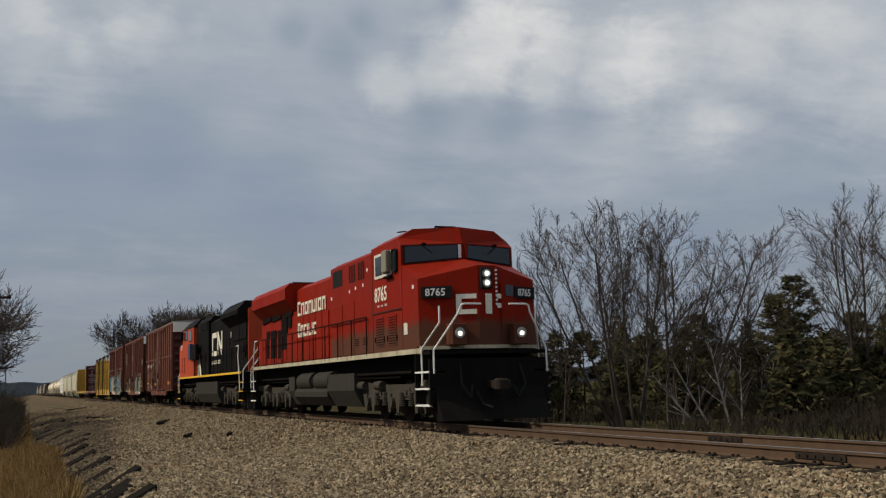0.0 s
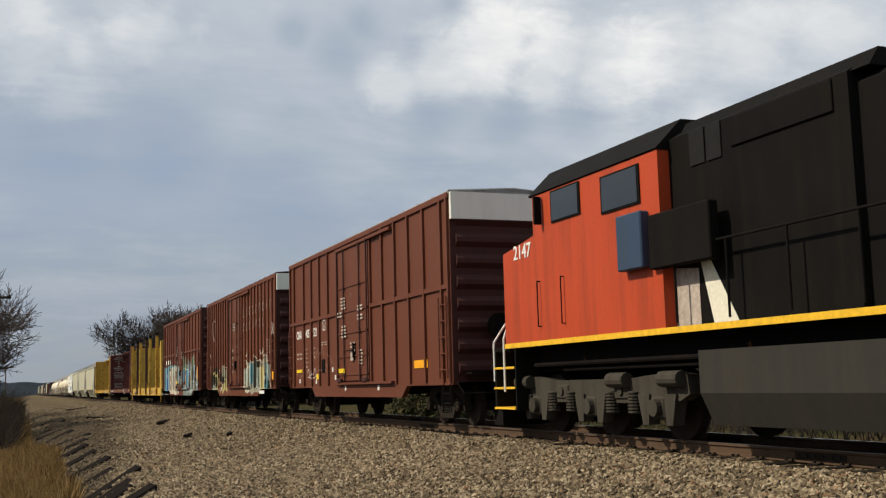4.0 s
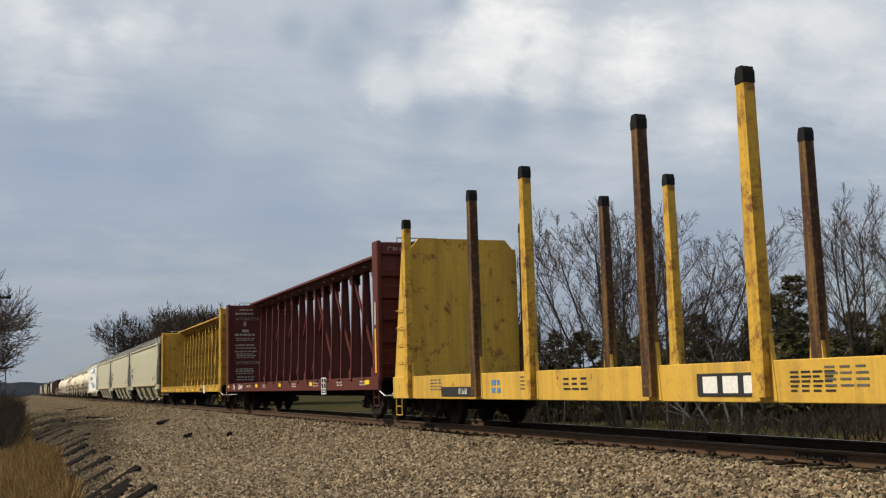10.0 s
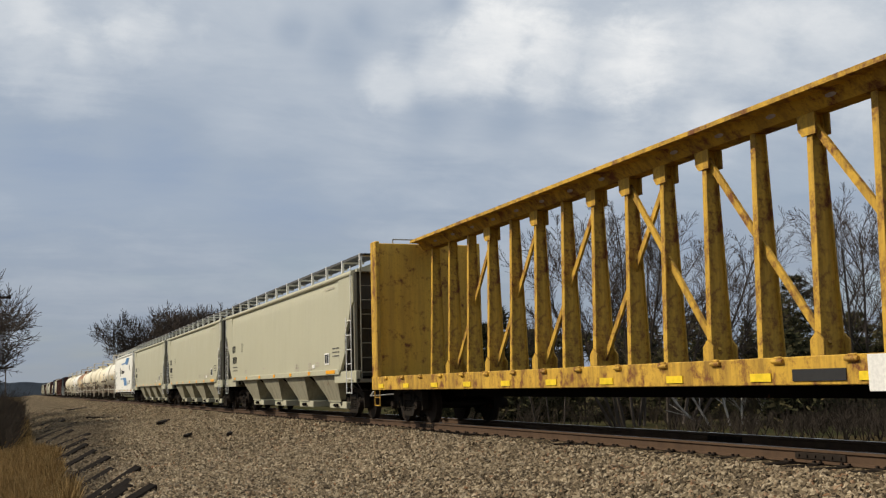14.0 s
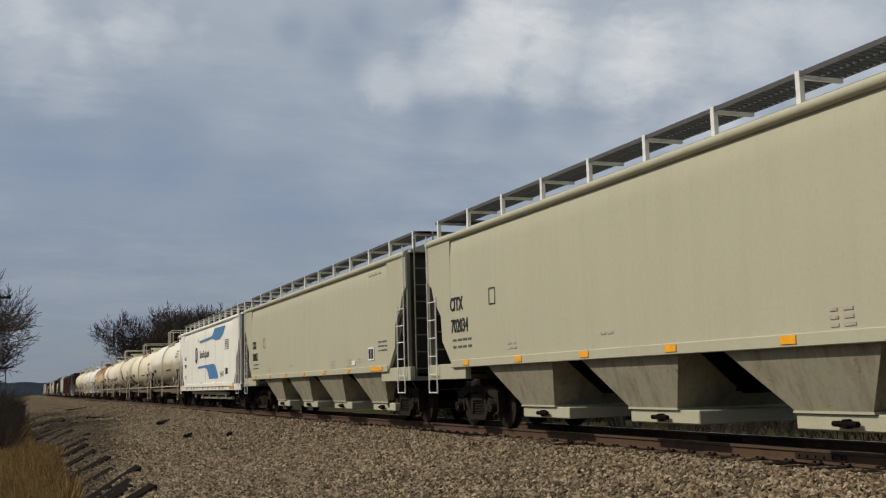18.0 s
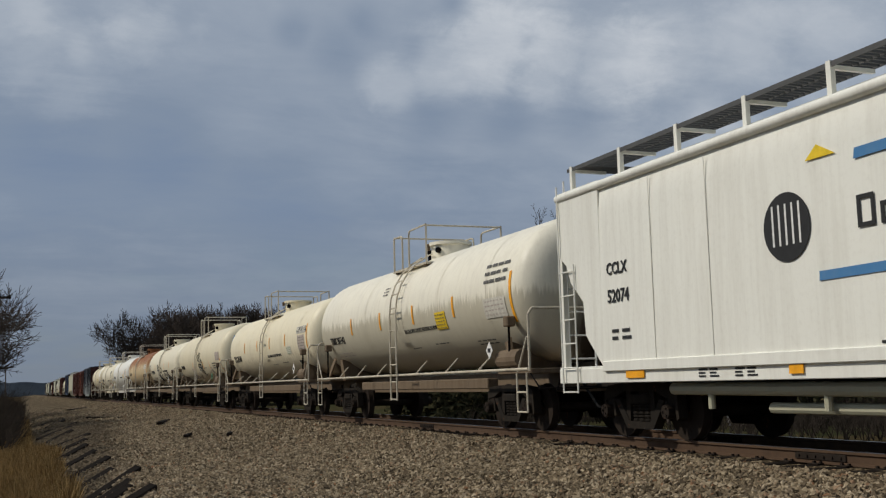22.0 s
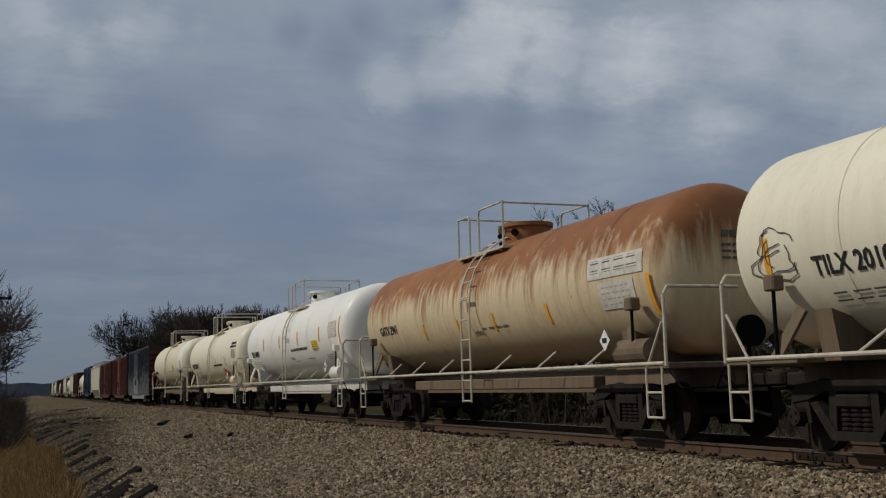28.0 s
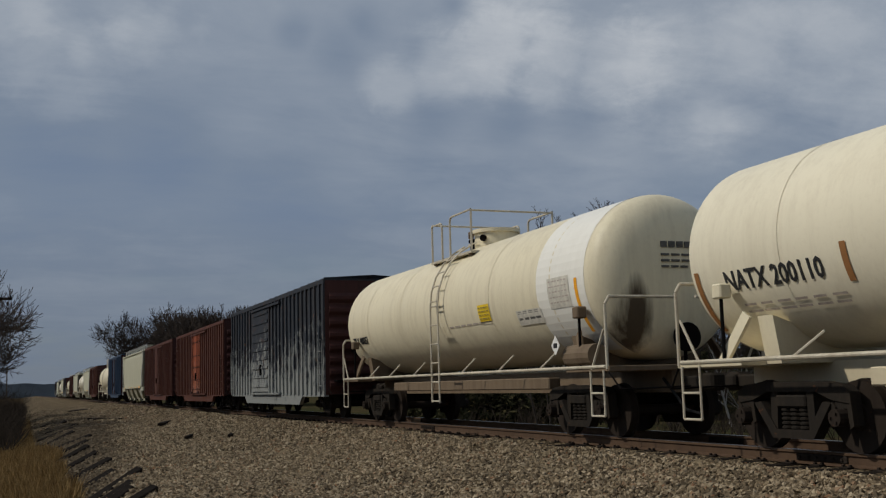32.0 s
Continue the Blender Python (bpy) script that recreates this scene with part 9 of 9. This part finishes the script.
# centre-beam cars
for y in (-10.2, -4.2, 0.2, 4.3, 10.4):
    plate(c1, "yellow_label", y - 0.2, y + 0.2, 0.96, 1.08, -1.524, M_YPLAC, "yellow reflective label")
words("CN", 0.20, c1, 9.35, 0.90, -1.524)
words("625894", 0.20, c1, 8.1, 0.90, -1.524)
bars(c1, 6.3, 1.05, 1, -1.524, M_FAINT, 0.9, 0.07, 0.05, 51)
for y in (-7.2, -9.5, -4.5, -1.6, 3.2):
    bars(c1, y, 1.06, 2, -1.524, M_FAINT, 0.7, 0.04, 0.04, 52)
plate(c1, "placard_board", -6.1, -5.55, 0.70, 1.20, -1.53, M_INK)
frame_bm = B()
for ya, yb_, za, zb in ((-6.1, -5.55, 0.70, 0.73), (-6.1, -5.55, 1.17, 1.20), (-6.1, -6.07, 0.73, 1.17), (-5.58, -5.55, 0.73, 1.17), (-6.07, -5.58, 0.85, 0.875), (-5.84, -5.81, 0.875, 1.17), (-6.02, -5.9, 1.02, 1.05), (-5.76, -5.64, 1.02, 1.05), (-6.0, -5.66, 0.78, 0.81)):
    box(frame_bm, -1.543, -1.546, ya, yb_, za, zb)
part("placard_frame", frame_bm, M_LETTER, c1, "white lined placard frame")
part("reflector_strip", box(B(), -1.515, -1.52, -11.02, -10.9, 1.25, 2.4), M_REFLECT, c1)
part("reflector_strip", box(B(), -1.515, -1.52, -11.02, -10.9, 2.5, 3.1), M_FAINT, c1)
ob = words("CAUTION", 0.13, c1, 0, 0, 0, M_FAINT)
ob.matrix_basis = Matrix.Translation((-1.2, -11.10, 4.42)) @ Matrix(((1, 0, 0, 0), (0, 0, -1, 0), (0, 1, 0, 0), (0, 0, 0, 1)))
plate(c2, "white_patch", -6.9, -6.55, 0.74, 1.14, -1.53, M_LETTER)
for y in np.arange(-10.4, 10.6, 1.9):
    plate(c2, "yellow_label", y - 0.2, y + 0.2, 0.86, 0.96, -1.524, M_YPLAC)
plate(c2, "number_panel", -6.2, -5.3, 0.86, 1.0, -1.524, M_INK)

# hoppers
HX = -1.567
for car, num in ((h1, "702119"), (h2, "702034"), (h3, "702052")):
    words("CITX", 0.28, car, 8.38, 2.46, HX, M_INK, wide=0.78)
    words(num, 0.28, car, 8.34, 2.0, HX, M_INK, wide=0.78)
    bars(car, 8.25, 1.86, 2, HX, M_PRINT, 1.1, 0.045, 0.10, 61, words_a_row=4)
    bars(car, -7.8, 2.05, 3, HX, M_PRINT, 0.75, 0.035, 0.075, 62, words_a_row=4)
    sq = plate(car, "inspection_panel", -7.45, -6.95, 1.58, 1.92, HX, M_LETTER)
    part("panel_inset", box(box(B(), HX - 0.013, HX - 0.016, -7.40, -7.22, 1.62, 1.88), HX - 0.013, HX - 0.016, -7.18, -7.0, 1.62, 1.88), M_INK, sq)
    for y, n in ((-5.9, 2), (-4.9, 3), (-3.2, 3), (2.0, 1), (5.5, 2)):
        bars(car, y, 1.68, n, HX, M_FAINT, 0.45, 0.04, 0.05, 63 + n)
    plate(car, "white_patch", -5.75, -5.45, 1.50, 1.62, HX, M_LETTER)
    bars(car, -7.0, 3.85, 1, HX, M_FAINT, 1.1, 0.04, 0.05, 66, words_a_row=4)
    cb = part("class_box", box(box(box(box(B(), HX, HX - 0.003, 6.02, 6.04, 2.45, 2.78), HX, HX - 0.003, 6.30, 6.32, 2.45, 2.78), HX, HX - 0.003, 6.04, 6.30, 2.45, 2.47), HX, HX - 0.003, 6.04, 6.30, 2.76, 2.78), M_INK, car)

# white hopper: two blue curved bands, roundel, prints
CX = -1.568
def band(pts):
    return part("blue_band", prism(B(), pts, "x", CX, CX - 0.004), M_BLUE, co, "faded blue curved band")
band([(1.82, 3.29), (-1.9, 3.36), (-3.0, 3.24), (-4.1, 3.24), (-4.9, 3.42), (-5.55, 3.80), (-2.75, 3.80), (-2.35, 3.62), (-1.95, 3.47), (1.80, 3.41)])
band([(2.49, 2.0), (0.1, 2.02), (-0.45, 1.92), (-0.85, 1.70), (-1.15, 1.44), (-3.75, 1.44), (-3.45, 1.75), (-3.0, 2.0), (-2.46, 2.14), (-0.2, 2.13), (2.48, 2.11)])
bm = B()
bmesh.ops.create_cone(bm, cap_ends=True, segments=32, radius1=0.42, radius2=0.42, depth=0.006, matrix=Matrix.Translation((CX - 0.003, 3.0, 2.70)) @ Euler((0, math.pi / 2, 0)).to_matrix().to_4x4())
rd = part("round_mark", bm, M_INK, co, "black round painted mark")
for k in range(5):
    part("mark_line", box(B(), CX - 0.007, CX - 0.010, 3.0 - 0.24 + k * 0.12 - 0.016, 3.0 - 0.24 + k * 0.12 + 0.016, 2.48, 2.98), M_LETTER, rd)
y = 1.82
for kind, w, hh in (("frame", 0.26, 0.36), ("frame", 0.20, 0.24), ("bar", 0.08, 0.24), ("arch", 0.18, 0.24), ("arch", 0.22, 0.36), ("bar", 0.08, 0.24), ("frame", 0.20, 0.24), ("cup", 0.19, 0.30), ("cup", 0.19, 0.24), ("frame", 0.17, 0.24), ("bar", 0.07, 0.34), ("frame", 0.15, 0.24)):
    name_mark(kind, co, y, w, 2.52, hh, 0.05, CX, M_INK, -1)
    y -= w + 0.085
words("CCLX", 0.18, co, 7.30, 2.56, CX, M_INK, wide=0.9)
words("52074", 0.20, co, 7.30, 2.12, CX, M_INK, wide=0.9)
bars(co, 7.2, 1.7, 2, CX, M_INK, 0.6, 0.05, 0.06, 71)
bars(co, -5.5, 3.14, 6, CX, M_INK, 1.05, 0.035, 0.045, 72, words_a_row=4)
bars(co, -4.3, 1.72, 4, CX, M_INK, 1.0, 0.03, 0.03, 73, words_a_row=3)
bars(co, 1.6, 1.28, 2, CX, M_INK, 0.7, 0.035, 0.03, 75)
for a in ((-6.2, -5.95, 1.60, 1.87), (-5.90, -5.66, 1.60, 1.87)):
    plate(co, "inspection_panel", a[0], a[1], a[2], a[3], CX, M_INK)
part("gold_triangle", prism(B(), [(2.1, 3.42), (2.6, 3.42), (2.4, 3.58)], "x", CX, CX - 0.004), M_YPLAC, co)
for y, w, m in ((-7.2, 0.8, M_REFLECT), (-4.8, 0.35, M_REFLECT), (-2.0, 0.2, M_YPLAC), (-0.6, 0.3, M_YPLAC), (3.0, 0.25, M_REFLECT), (6.6, 0.5, M_REFLECT)):
    plate(co, "reflector", y - w / 2, y + w / 2, 0.95, 1.06, -1.556, m)
for y in (-6.5, -3.6, -2.6, 1.2, 4.2, 5.0):
    bars(co, y, 1.05, 3, -1.543, M_INK, 0.5, 0.025, 0.02, 74)
for y in (-3.0, 0.0, 4.6, 6.0):
    part("side_seam", box(B(), CX + 0.004, CX - 0.003, y - 0.008, y + 0.008, 1.15, 3.9), M_WHITE, co)

# tank cars
T1, T2, T3, T4, T5, T6, T7, T8 = TANKS


def orange_marks(car, ys, a0=-14, a1=4, tilt=True, m=None):
    for y in ys:
        on_shell(car, "orange_mark", y - 0.05, y + 0.05, a0, a1, m or M_REFLECT, "orange painted stripe")


def yellow_placard(car, y0, y1, a0, a1):
    p = on_shell(car, "yellow_placard", y0, y1, a0, a1, M_YPLAC, "yellow emergency placard", lift=0.014)
    shell_bars(car, y1 - 0.06, a1 - 2, 5, (y1 - y0) * 0.9, M_INK, 1.2, 3.0, 7, lift=0.03)


orange_marks(T1, (4.05, 1.45, -1.07, -3.65))
orange_marks(T1, (-6.62,), -26, 14)
shell_words("TIMX 201142", 0.21, T1, 6.40, -22)
yellow_placard(T1, -3.15, -2.52, -23, -7)
shell_words("REGULATING VALVES VENTING NORMAL", 0.10, T1, -0.3, -22)
shell_bars(T1, -0.3, -38, 1, 0.6, M_INK), shell_bars(T1, -1.9, -36, 1, 0.9, M_INK), shell_bars(T1, -4.3, -38, 2, 1.0, M_INK)
shell_bars(T1, 1.4, 30, 3, 0.4, M_INK, 2.4, 3.6), shell_bars(T1, 6.2, -34, 2, 1.6, M_FAINT, 2.0, 4.0)
shell_bars(T1, -5.35, 24, 3, 1.15, M_INK, 4.6, 6.6, 5)
on_shell(T1, "placard", -6.35, -5.30, -20, -4, M_PLACARD, "pale printed placard")
shell_bars(T1, -5.36, -6, 4, 0.92, M_FAINT, 2.0, 3.6, 8, 3)
shell_words("TILX 201101", 0.25, T2, 6.55, -23)
orange_marks(T2, (1.4, 4.0, -0.88, -3.45), -9, 9)
orange_marks(T2, (-6.62,), -20, 18)
on_shell(T2, "placard", -6.45, -5.2, 5.5, 16, M_PLACARD, "pale lettered placard")
shell_words("CARBON DIOXIDE", 0.105, T2, -5.40, 11), shell_words("REFRIGERATED LIQUID", 0.105, T2, -5.24, 6.5)
on_shell(T2, "placard", -6.30, -5.36, -21, 3, M_FAINT, "worn printed placard")
shell_bars(T2, -5.42, 0, 5, 0.85, M_INK, 1.2, 4.0, 6, 3)
on_shell(T2, "green_placard", -4.25, -3.6, -22, -10, M_PLACARD)
shell_bars(T2, -3.65, -12, 4, 0.55, plain("green_print", (0.22, 0.34, 0.12), 0.6), 1.5, 2.8, 6)
shell_words("REGULATING VALVES VENTING NORMAL", 0.10, T2, -0.3, -23), shell_bars(T2, -0.6, -36, 1, 0.8, M_INK), shell_bars(T2, -2.2, -34, 1, 1.0, M_INK)
on_shell(T2, "black_patch", -5.3, -4.75, -46, -34, M_INK)
shell_words("TLX 400726", 0.20, T3, 6.6, -23)
orange_marks(T3, (2.2, -1.25, -3.2), -30, -12)
orange_marks(T3, (-6.55,), -48, -12)
on_shell(T3, "placard", -6.45, -5.35, -14, 2, M_FAINT, "brown peeling placard")
shell_bars(T3, -4.1, -18, 3, 1.15, M_INK, 3.2, 5.0, 5), shell_bars(T3, -0.3, -26, 1, 1.9, M_INK, 2.4, 4, 4, 3)
shell_words("TILX 201064", 0.24, T4, 5.95, -22)
orange_marks(T4, (3.75, 1.25, -1.3, -3.8), -13, 6)
orange_marks(T4, (6.75,), -24, 2)
shell_words("REGULATING VALVES VENTING NORMAL", 0.10, T4, -0.3, -20), shell_bars(T4, 5.8, -32, 2, 1.3, M_INK, 1.8, 4.5), shell_bars(T4, 1.45, 16, 3, 0.4, M_INK, 2, 3.4)
shell_words("GATX 2941", 0.22, T5, 6.2, -17), shell_bars(T5, -0.3, -24, 1, 1.4, M_INK, 2.2)
on_shell(T5, "placard", -6.75, -5.05, -2, 13, M_PLACARD, "pale lettered placard")
shell_bars(T5, -5.15, 11, 2, 1.5, M_INK, 4.0, 6.5, 4)
on_shell(T5, "placard", -6.45, -5.35, -24, -5, M_PLACARD, "pale printed placard")
shell_bars(T5, -5.45, -8, 4, 0.9, M_FAINT, 2.0, 4.0, 8, 3)
orange_marks(T5, (-6.88,), -32, -4)
orange_marks(T5, (3.0, 0.9, -1.0, -3.4), -28, -12)
shell_words("TILX 400971", 0.22, T6, 6.45, -19)
orange_marks(T6, (4.07, 1.35, -1.42, -4.3), -11, 8)
orange_marks(T6, (-6.62,), -20, 16)
yellow_placard(T6, -4.0, -3.28, -20, -8)
shell_words("REGULATING VALVES VENTING NORMAL", 0.10, T6, -0.3, -19), shell_bars(T6, -0.4, -34, 1, 0.7, M_INK), shell_bars(T6, -2.2, -32, 1, 0.9, M_INK), shell_bars(T6, -4.6, -30, 3, 1.0, M_INK, 1.4, 3.0)
shell_bars(T6, 6.4, -28, 3, 1.6, M_FAINT, 1.6, 4.2)
on_shell(T6, "placard", -6.3, -5.4, -8, 12, M_PLACARD, "pale printed placard")
shell_bars(T6, -5.45, 10, 5, 0.8, M_FAINT, 1.6, 3.6, 8, 3)
on_shell(T6, "white_board", -4.9, -2.9, -74, -66, M_LETTER)
shell_words("NATX 200110", 0.26, T7, 6.62, -23)
orange_marks(T7, (4.3, 1.6, -1.0, -3.6), -27, -7, m=plain("brown_mark", (0.30, 0.14, 0.05), 0.6))
orange_marks(T7, (7.2,), -50, -10, m=MATS["brown_mark"])
shell_bars(T7, 6.4, -32, 2, 2.0, M_FAINT, 2.4, 4.6, 4, 3), shell_words("REGULATING VALVES VENTING NORMAL", 0.10, T7, -0.3, -24)
on_shell(T7, "placard", -6.3, -5.4, -12, 4, M_STRIPE_CREAM, "worn printed placard")
shell_bars(T7, -5.45, 3, 5, 0.8, M_PRINT, 1.2, 3.2, 8, 3)
shell_words("CARBON DIOXIDE", 0.11, T7, -5.42, 13), shell_words("REFRIGERATED LIQUID", 0.11, T7, -5.22, 7)
shell_words("TILX 400257", 0.20, T8, 6.95, -24)
yellow_placard(T8, -2.72, -2.15, -20, -6)
on_shell(T8, "placard", -6.15, -5.35, -19, 3, M_PLACARD, "pale printed placard")
shell_bars(T8, -5.4, 1, 5, 0.7, M_FAINT, 1.6, 3.8, 8, 3)
on_shell(T8, "placard", -4.95, -3.9, -28, -16, M_PLACARD, "pale placard with dark print")
shell_bars(T8, -3.95, -17, 2, 0.95, M_INK, 3.0, 5.0, 4)
on_shell(T8, "clean_band", -6.7, -4.9, -60, 85, TW3, "brighter repainted band", 24, 0.006)
orange_marks(T8, (-6.4,), -40, 0)
shell_bars(T8, -0.4, -20, 1, 2.0, M_FAINT, 2.4, 4, 3, 3)
# diamond placards and pressure marks at the front corners
for k, car in enumerate(TANKS):
    r, zc = TANK_FORM[car.name]
    bm = prism(B(), [(-6.0, 1.38), (-5.85, 1.55), (-6.0, 1.72), (-6.15, 1.55)], "x", -1.62, -1.63)
    d = part("diamond_placard", bm, M_LETTER if k != 2 else plain("green_placard", (0.05, 0.25, 0.14), 0.5), car, "diamond-shaped hazard placard")
    part("placard_print", box(B(), -1.63, -1.633, -6.07, -5.93, 1.51, 1.59), M_INK, d)
    # marks on the tank head that faces forward
    f = -(7.55 - 0.75)
    head_text = {1: "TILX 201101", 2: "TILX 400726", 6: "NATX 200110"}.get(k)
    if head_text:
        ob = words(head_text, 0.13, car, 0, 0, 0, M_INK, wide=0.9, name="head_lettering")
        ob.matrix_basis = Matrix.Translation((-0.28, f - head_out(0.5, r) - 0.03, zc + 0.44)) @ Matrix(((1, 0, 0, 0), (0, 0, -1, 0), (0, 1, 0, 0), (0, 0, 0, 1)))
    bm = B()
    for i, (w, z) in enumerate(((0.62, zc + 0.44), (0.60, zc + 0.30), (0.60, zc + 0.20), (0.55, zc + 0.10))):
        if i == 0 and head_text:
            continue
        n = 4 if i == 0 else 3
        for j in range(n):
            xa = -0.25 + j * w / n
            zz = z
            yy = f - head_out(math.hypot(xa, zz - zc), r) - 0.012
            box(bm, xa, xa + w / n * 0.75, yy - 0.01, yy + 0.05, zz, zz + (0.10 if i == 0 else 0.035))
    tagged(part("stencil_print", bm, M_PRINT, car), kind="stuff")
    bm = rod(B(), (0.1, f - 0.52, 1.62), (0.1, f - 0.62, 1.62), 0.24, 16)
    part("brake_wheel", rod(bm, (0.1, f - 0.5, 1.2), (0.1, f - 0.5, 1.62), 0.03, 6), M_STEEL, car)


def scribble(car, y0, y1, a0, a1, strokes, seed, material, width=0.011):
    """Sprayed line graffiti: loops of thin ribbon that follow the shell."""
    rnd = random.Random(seed)
    r, zc = TANK_FORM[car.name]
    bm = B()
    for _ in range(strokes):
        cy, ca = rnd.uniform(y0, y1), rnd.uniform(a0, a1)
        ry, ra = rnd.uniform(0.15, 0.45), rnd.uniform(4, 11)
        n = 14
        span, ph = rnd.uniform(3.5, 6.5), rnd.uniform(0, 6.28)
        pts = []
        for i in range(n + 1):
            w = ph + span * i / n
            wob = 1 + 0.25 * math.sin(3 * w + ph)
            a, y = radians(ca + ra * math.sin(w) * wob), cy + ry * math.cos(w) * wob
            pts.append(((r + 0.014) * -math.cos(a), y, zc + (r + 0.014) * math.sin(a)))
        tube(bm, pts, width, 4)
    return tagged(part("graffiti_line", bm, material, car), "sprayed line graffiti", kind="stuff")


scribble(T4, 0.3, 2.6, -48, -6, 16, 3, M_INK)
scribble(T4, 2.8, 4.6, -52, -36, 7, 4, M_FAINT)
scribble(T4, -2.6, -0.8, -52, -30, 9, 5, M_INK)
scribble(T4, 6.45, 6.65, -18, 2, 4, 6, M_PRINT, 0.008)
scribble(T3, -1.0, 0.2, -42, 12, 10, 7, M_INK)
scribble(T3, -3.6, -2.6, -48, -36, 4, 8, M_FAINT)
scribble(T3, 1.0, 4.0, -48, -34, 5, 9, M_FAINT)
scribble(T7, -3.6, -2.4, -44, -34, 4, 10, plain("red_spray", (0.4, 0.05, 0.04), 0.6), 0.012)
# sprayed shapes on the third tank's forward head
r3, z3 = TANK_FORM[T3.name]
def on_head(x, z, lift=0.012):
    """A place on the third tank's forward head, from its middle."""
    return (x, -6.8 - head_out(math.hypot(x, z), r3) - lift, z3 + z)


rnd = random.Random(12)
for k in range(7):
    x0 = -0.85 + k * 0.22
    z0 = 0.42 + 0.12 * math.sin(k * 2.1)
    part("sprayed_stroke", tube(B(), [on_head(x0 + rnd.uniform(-0.1, 0.1) + 0.07 * j, z0 + (0.42 if j % 2 else 0.0) + rnd.uniform(-0.1, 0.1), 0.0) for j in range(3)], 0.035, 5), M_BLUE, T3, "blue spray-paint stroke")
for k in range(5):
    x0 = -0.95 + k * 0.34
    pts = [(0, 0), (0.02, 0.36), (0.12, 0.40), (0.13, 0.2), (0.25, 0.38), (0.29, 0.28), (0.17, 0.13), (0.30, 0.02), (0.2, -0.05), (0.12, 0.07), (0.1, -0.04), (0, 0)]
    part("sprayed_outline", tube(B(), [on_head(x0 + a * rnd.uniform(0.85, 1.15), -0.12 + b_ + rnd.uniform(-0.02, 0.02), 0.0) for a, b_ in pts], 0.013, 4), M_INK, T3, "black sprayed outline")


# ---- movement ----
SPEED_T = [0, 5, 10, 15, 20, 26, 32]
SPEED_V = [11.385, 11.385, 11.351, 11.642, 11.757, 11.576, 12.443]


def travelled(t):
    n, total = 320, 0.0
    ts = np.linspace(0, t, n + 1)
    vs = np.interp(ts, SPEED_T, SPEED_V)
    return (float(np.sum((vs[1:] + vs[:-1]) / 2) * t / n) if t else 0.0) - 2.78


def motions():
    """The whole train rolls past at a steady pace; each car and its wheels are keyed."""
    times = [float(t) for t in range(0, 33)]
    run = [travelled(t) for t in times]
    for car, s, turn in CARS:
        walk(car, [(t, pose(0, s - d, 0, 0, 0, turn)) for t, d in zip(times, run)])
    # wheels: each kind of wheelset is keyed once, its fellows at the same place in their trucks share the keys
    keyed = {}
    fine = [k / FPS for k in range(32 * FPS + 1)]
    gone = [travelled(t) for t in fine]
    for wheel, kind, k in SPIN:
        if (kind, k) not in keyed:
            r, off = (WR, AX) if kind == "freight" else (0.53, 2.03)
            walk(wheel, [(t, Matrix.Translation((0, k * off, r)) @ Matrix.Rotation(((-d if kind == "loco_back" else d) / r) % (2 * math.pi), 4, "X")) for t, d in zip(fine, gone)])
            keyed[(kind, k)] = wheel.animation_data
        else:
            src = keyed[(kind, k)]
            wheel.rotation_mode = "QUATERNION"
            own = wheel.animation_data_create()
            own.action, own.action_slot = src.action, src.action_slot


motions()
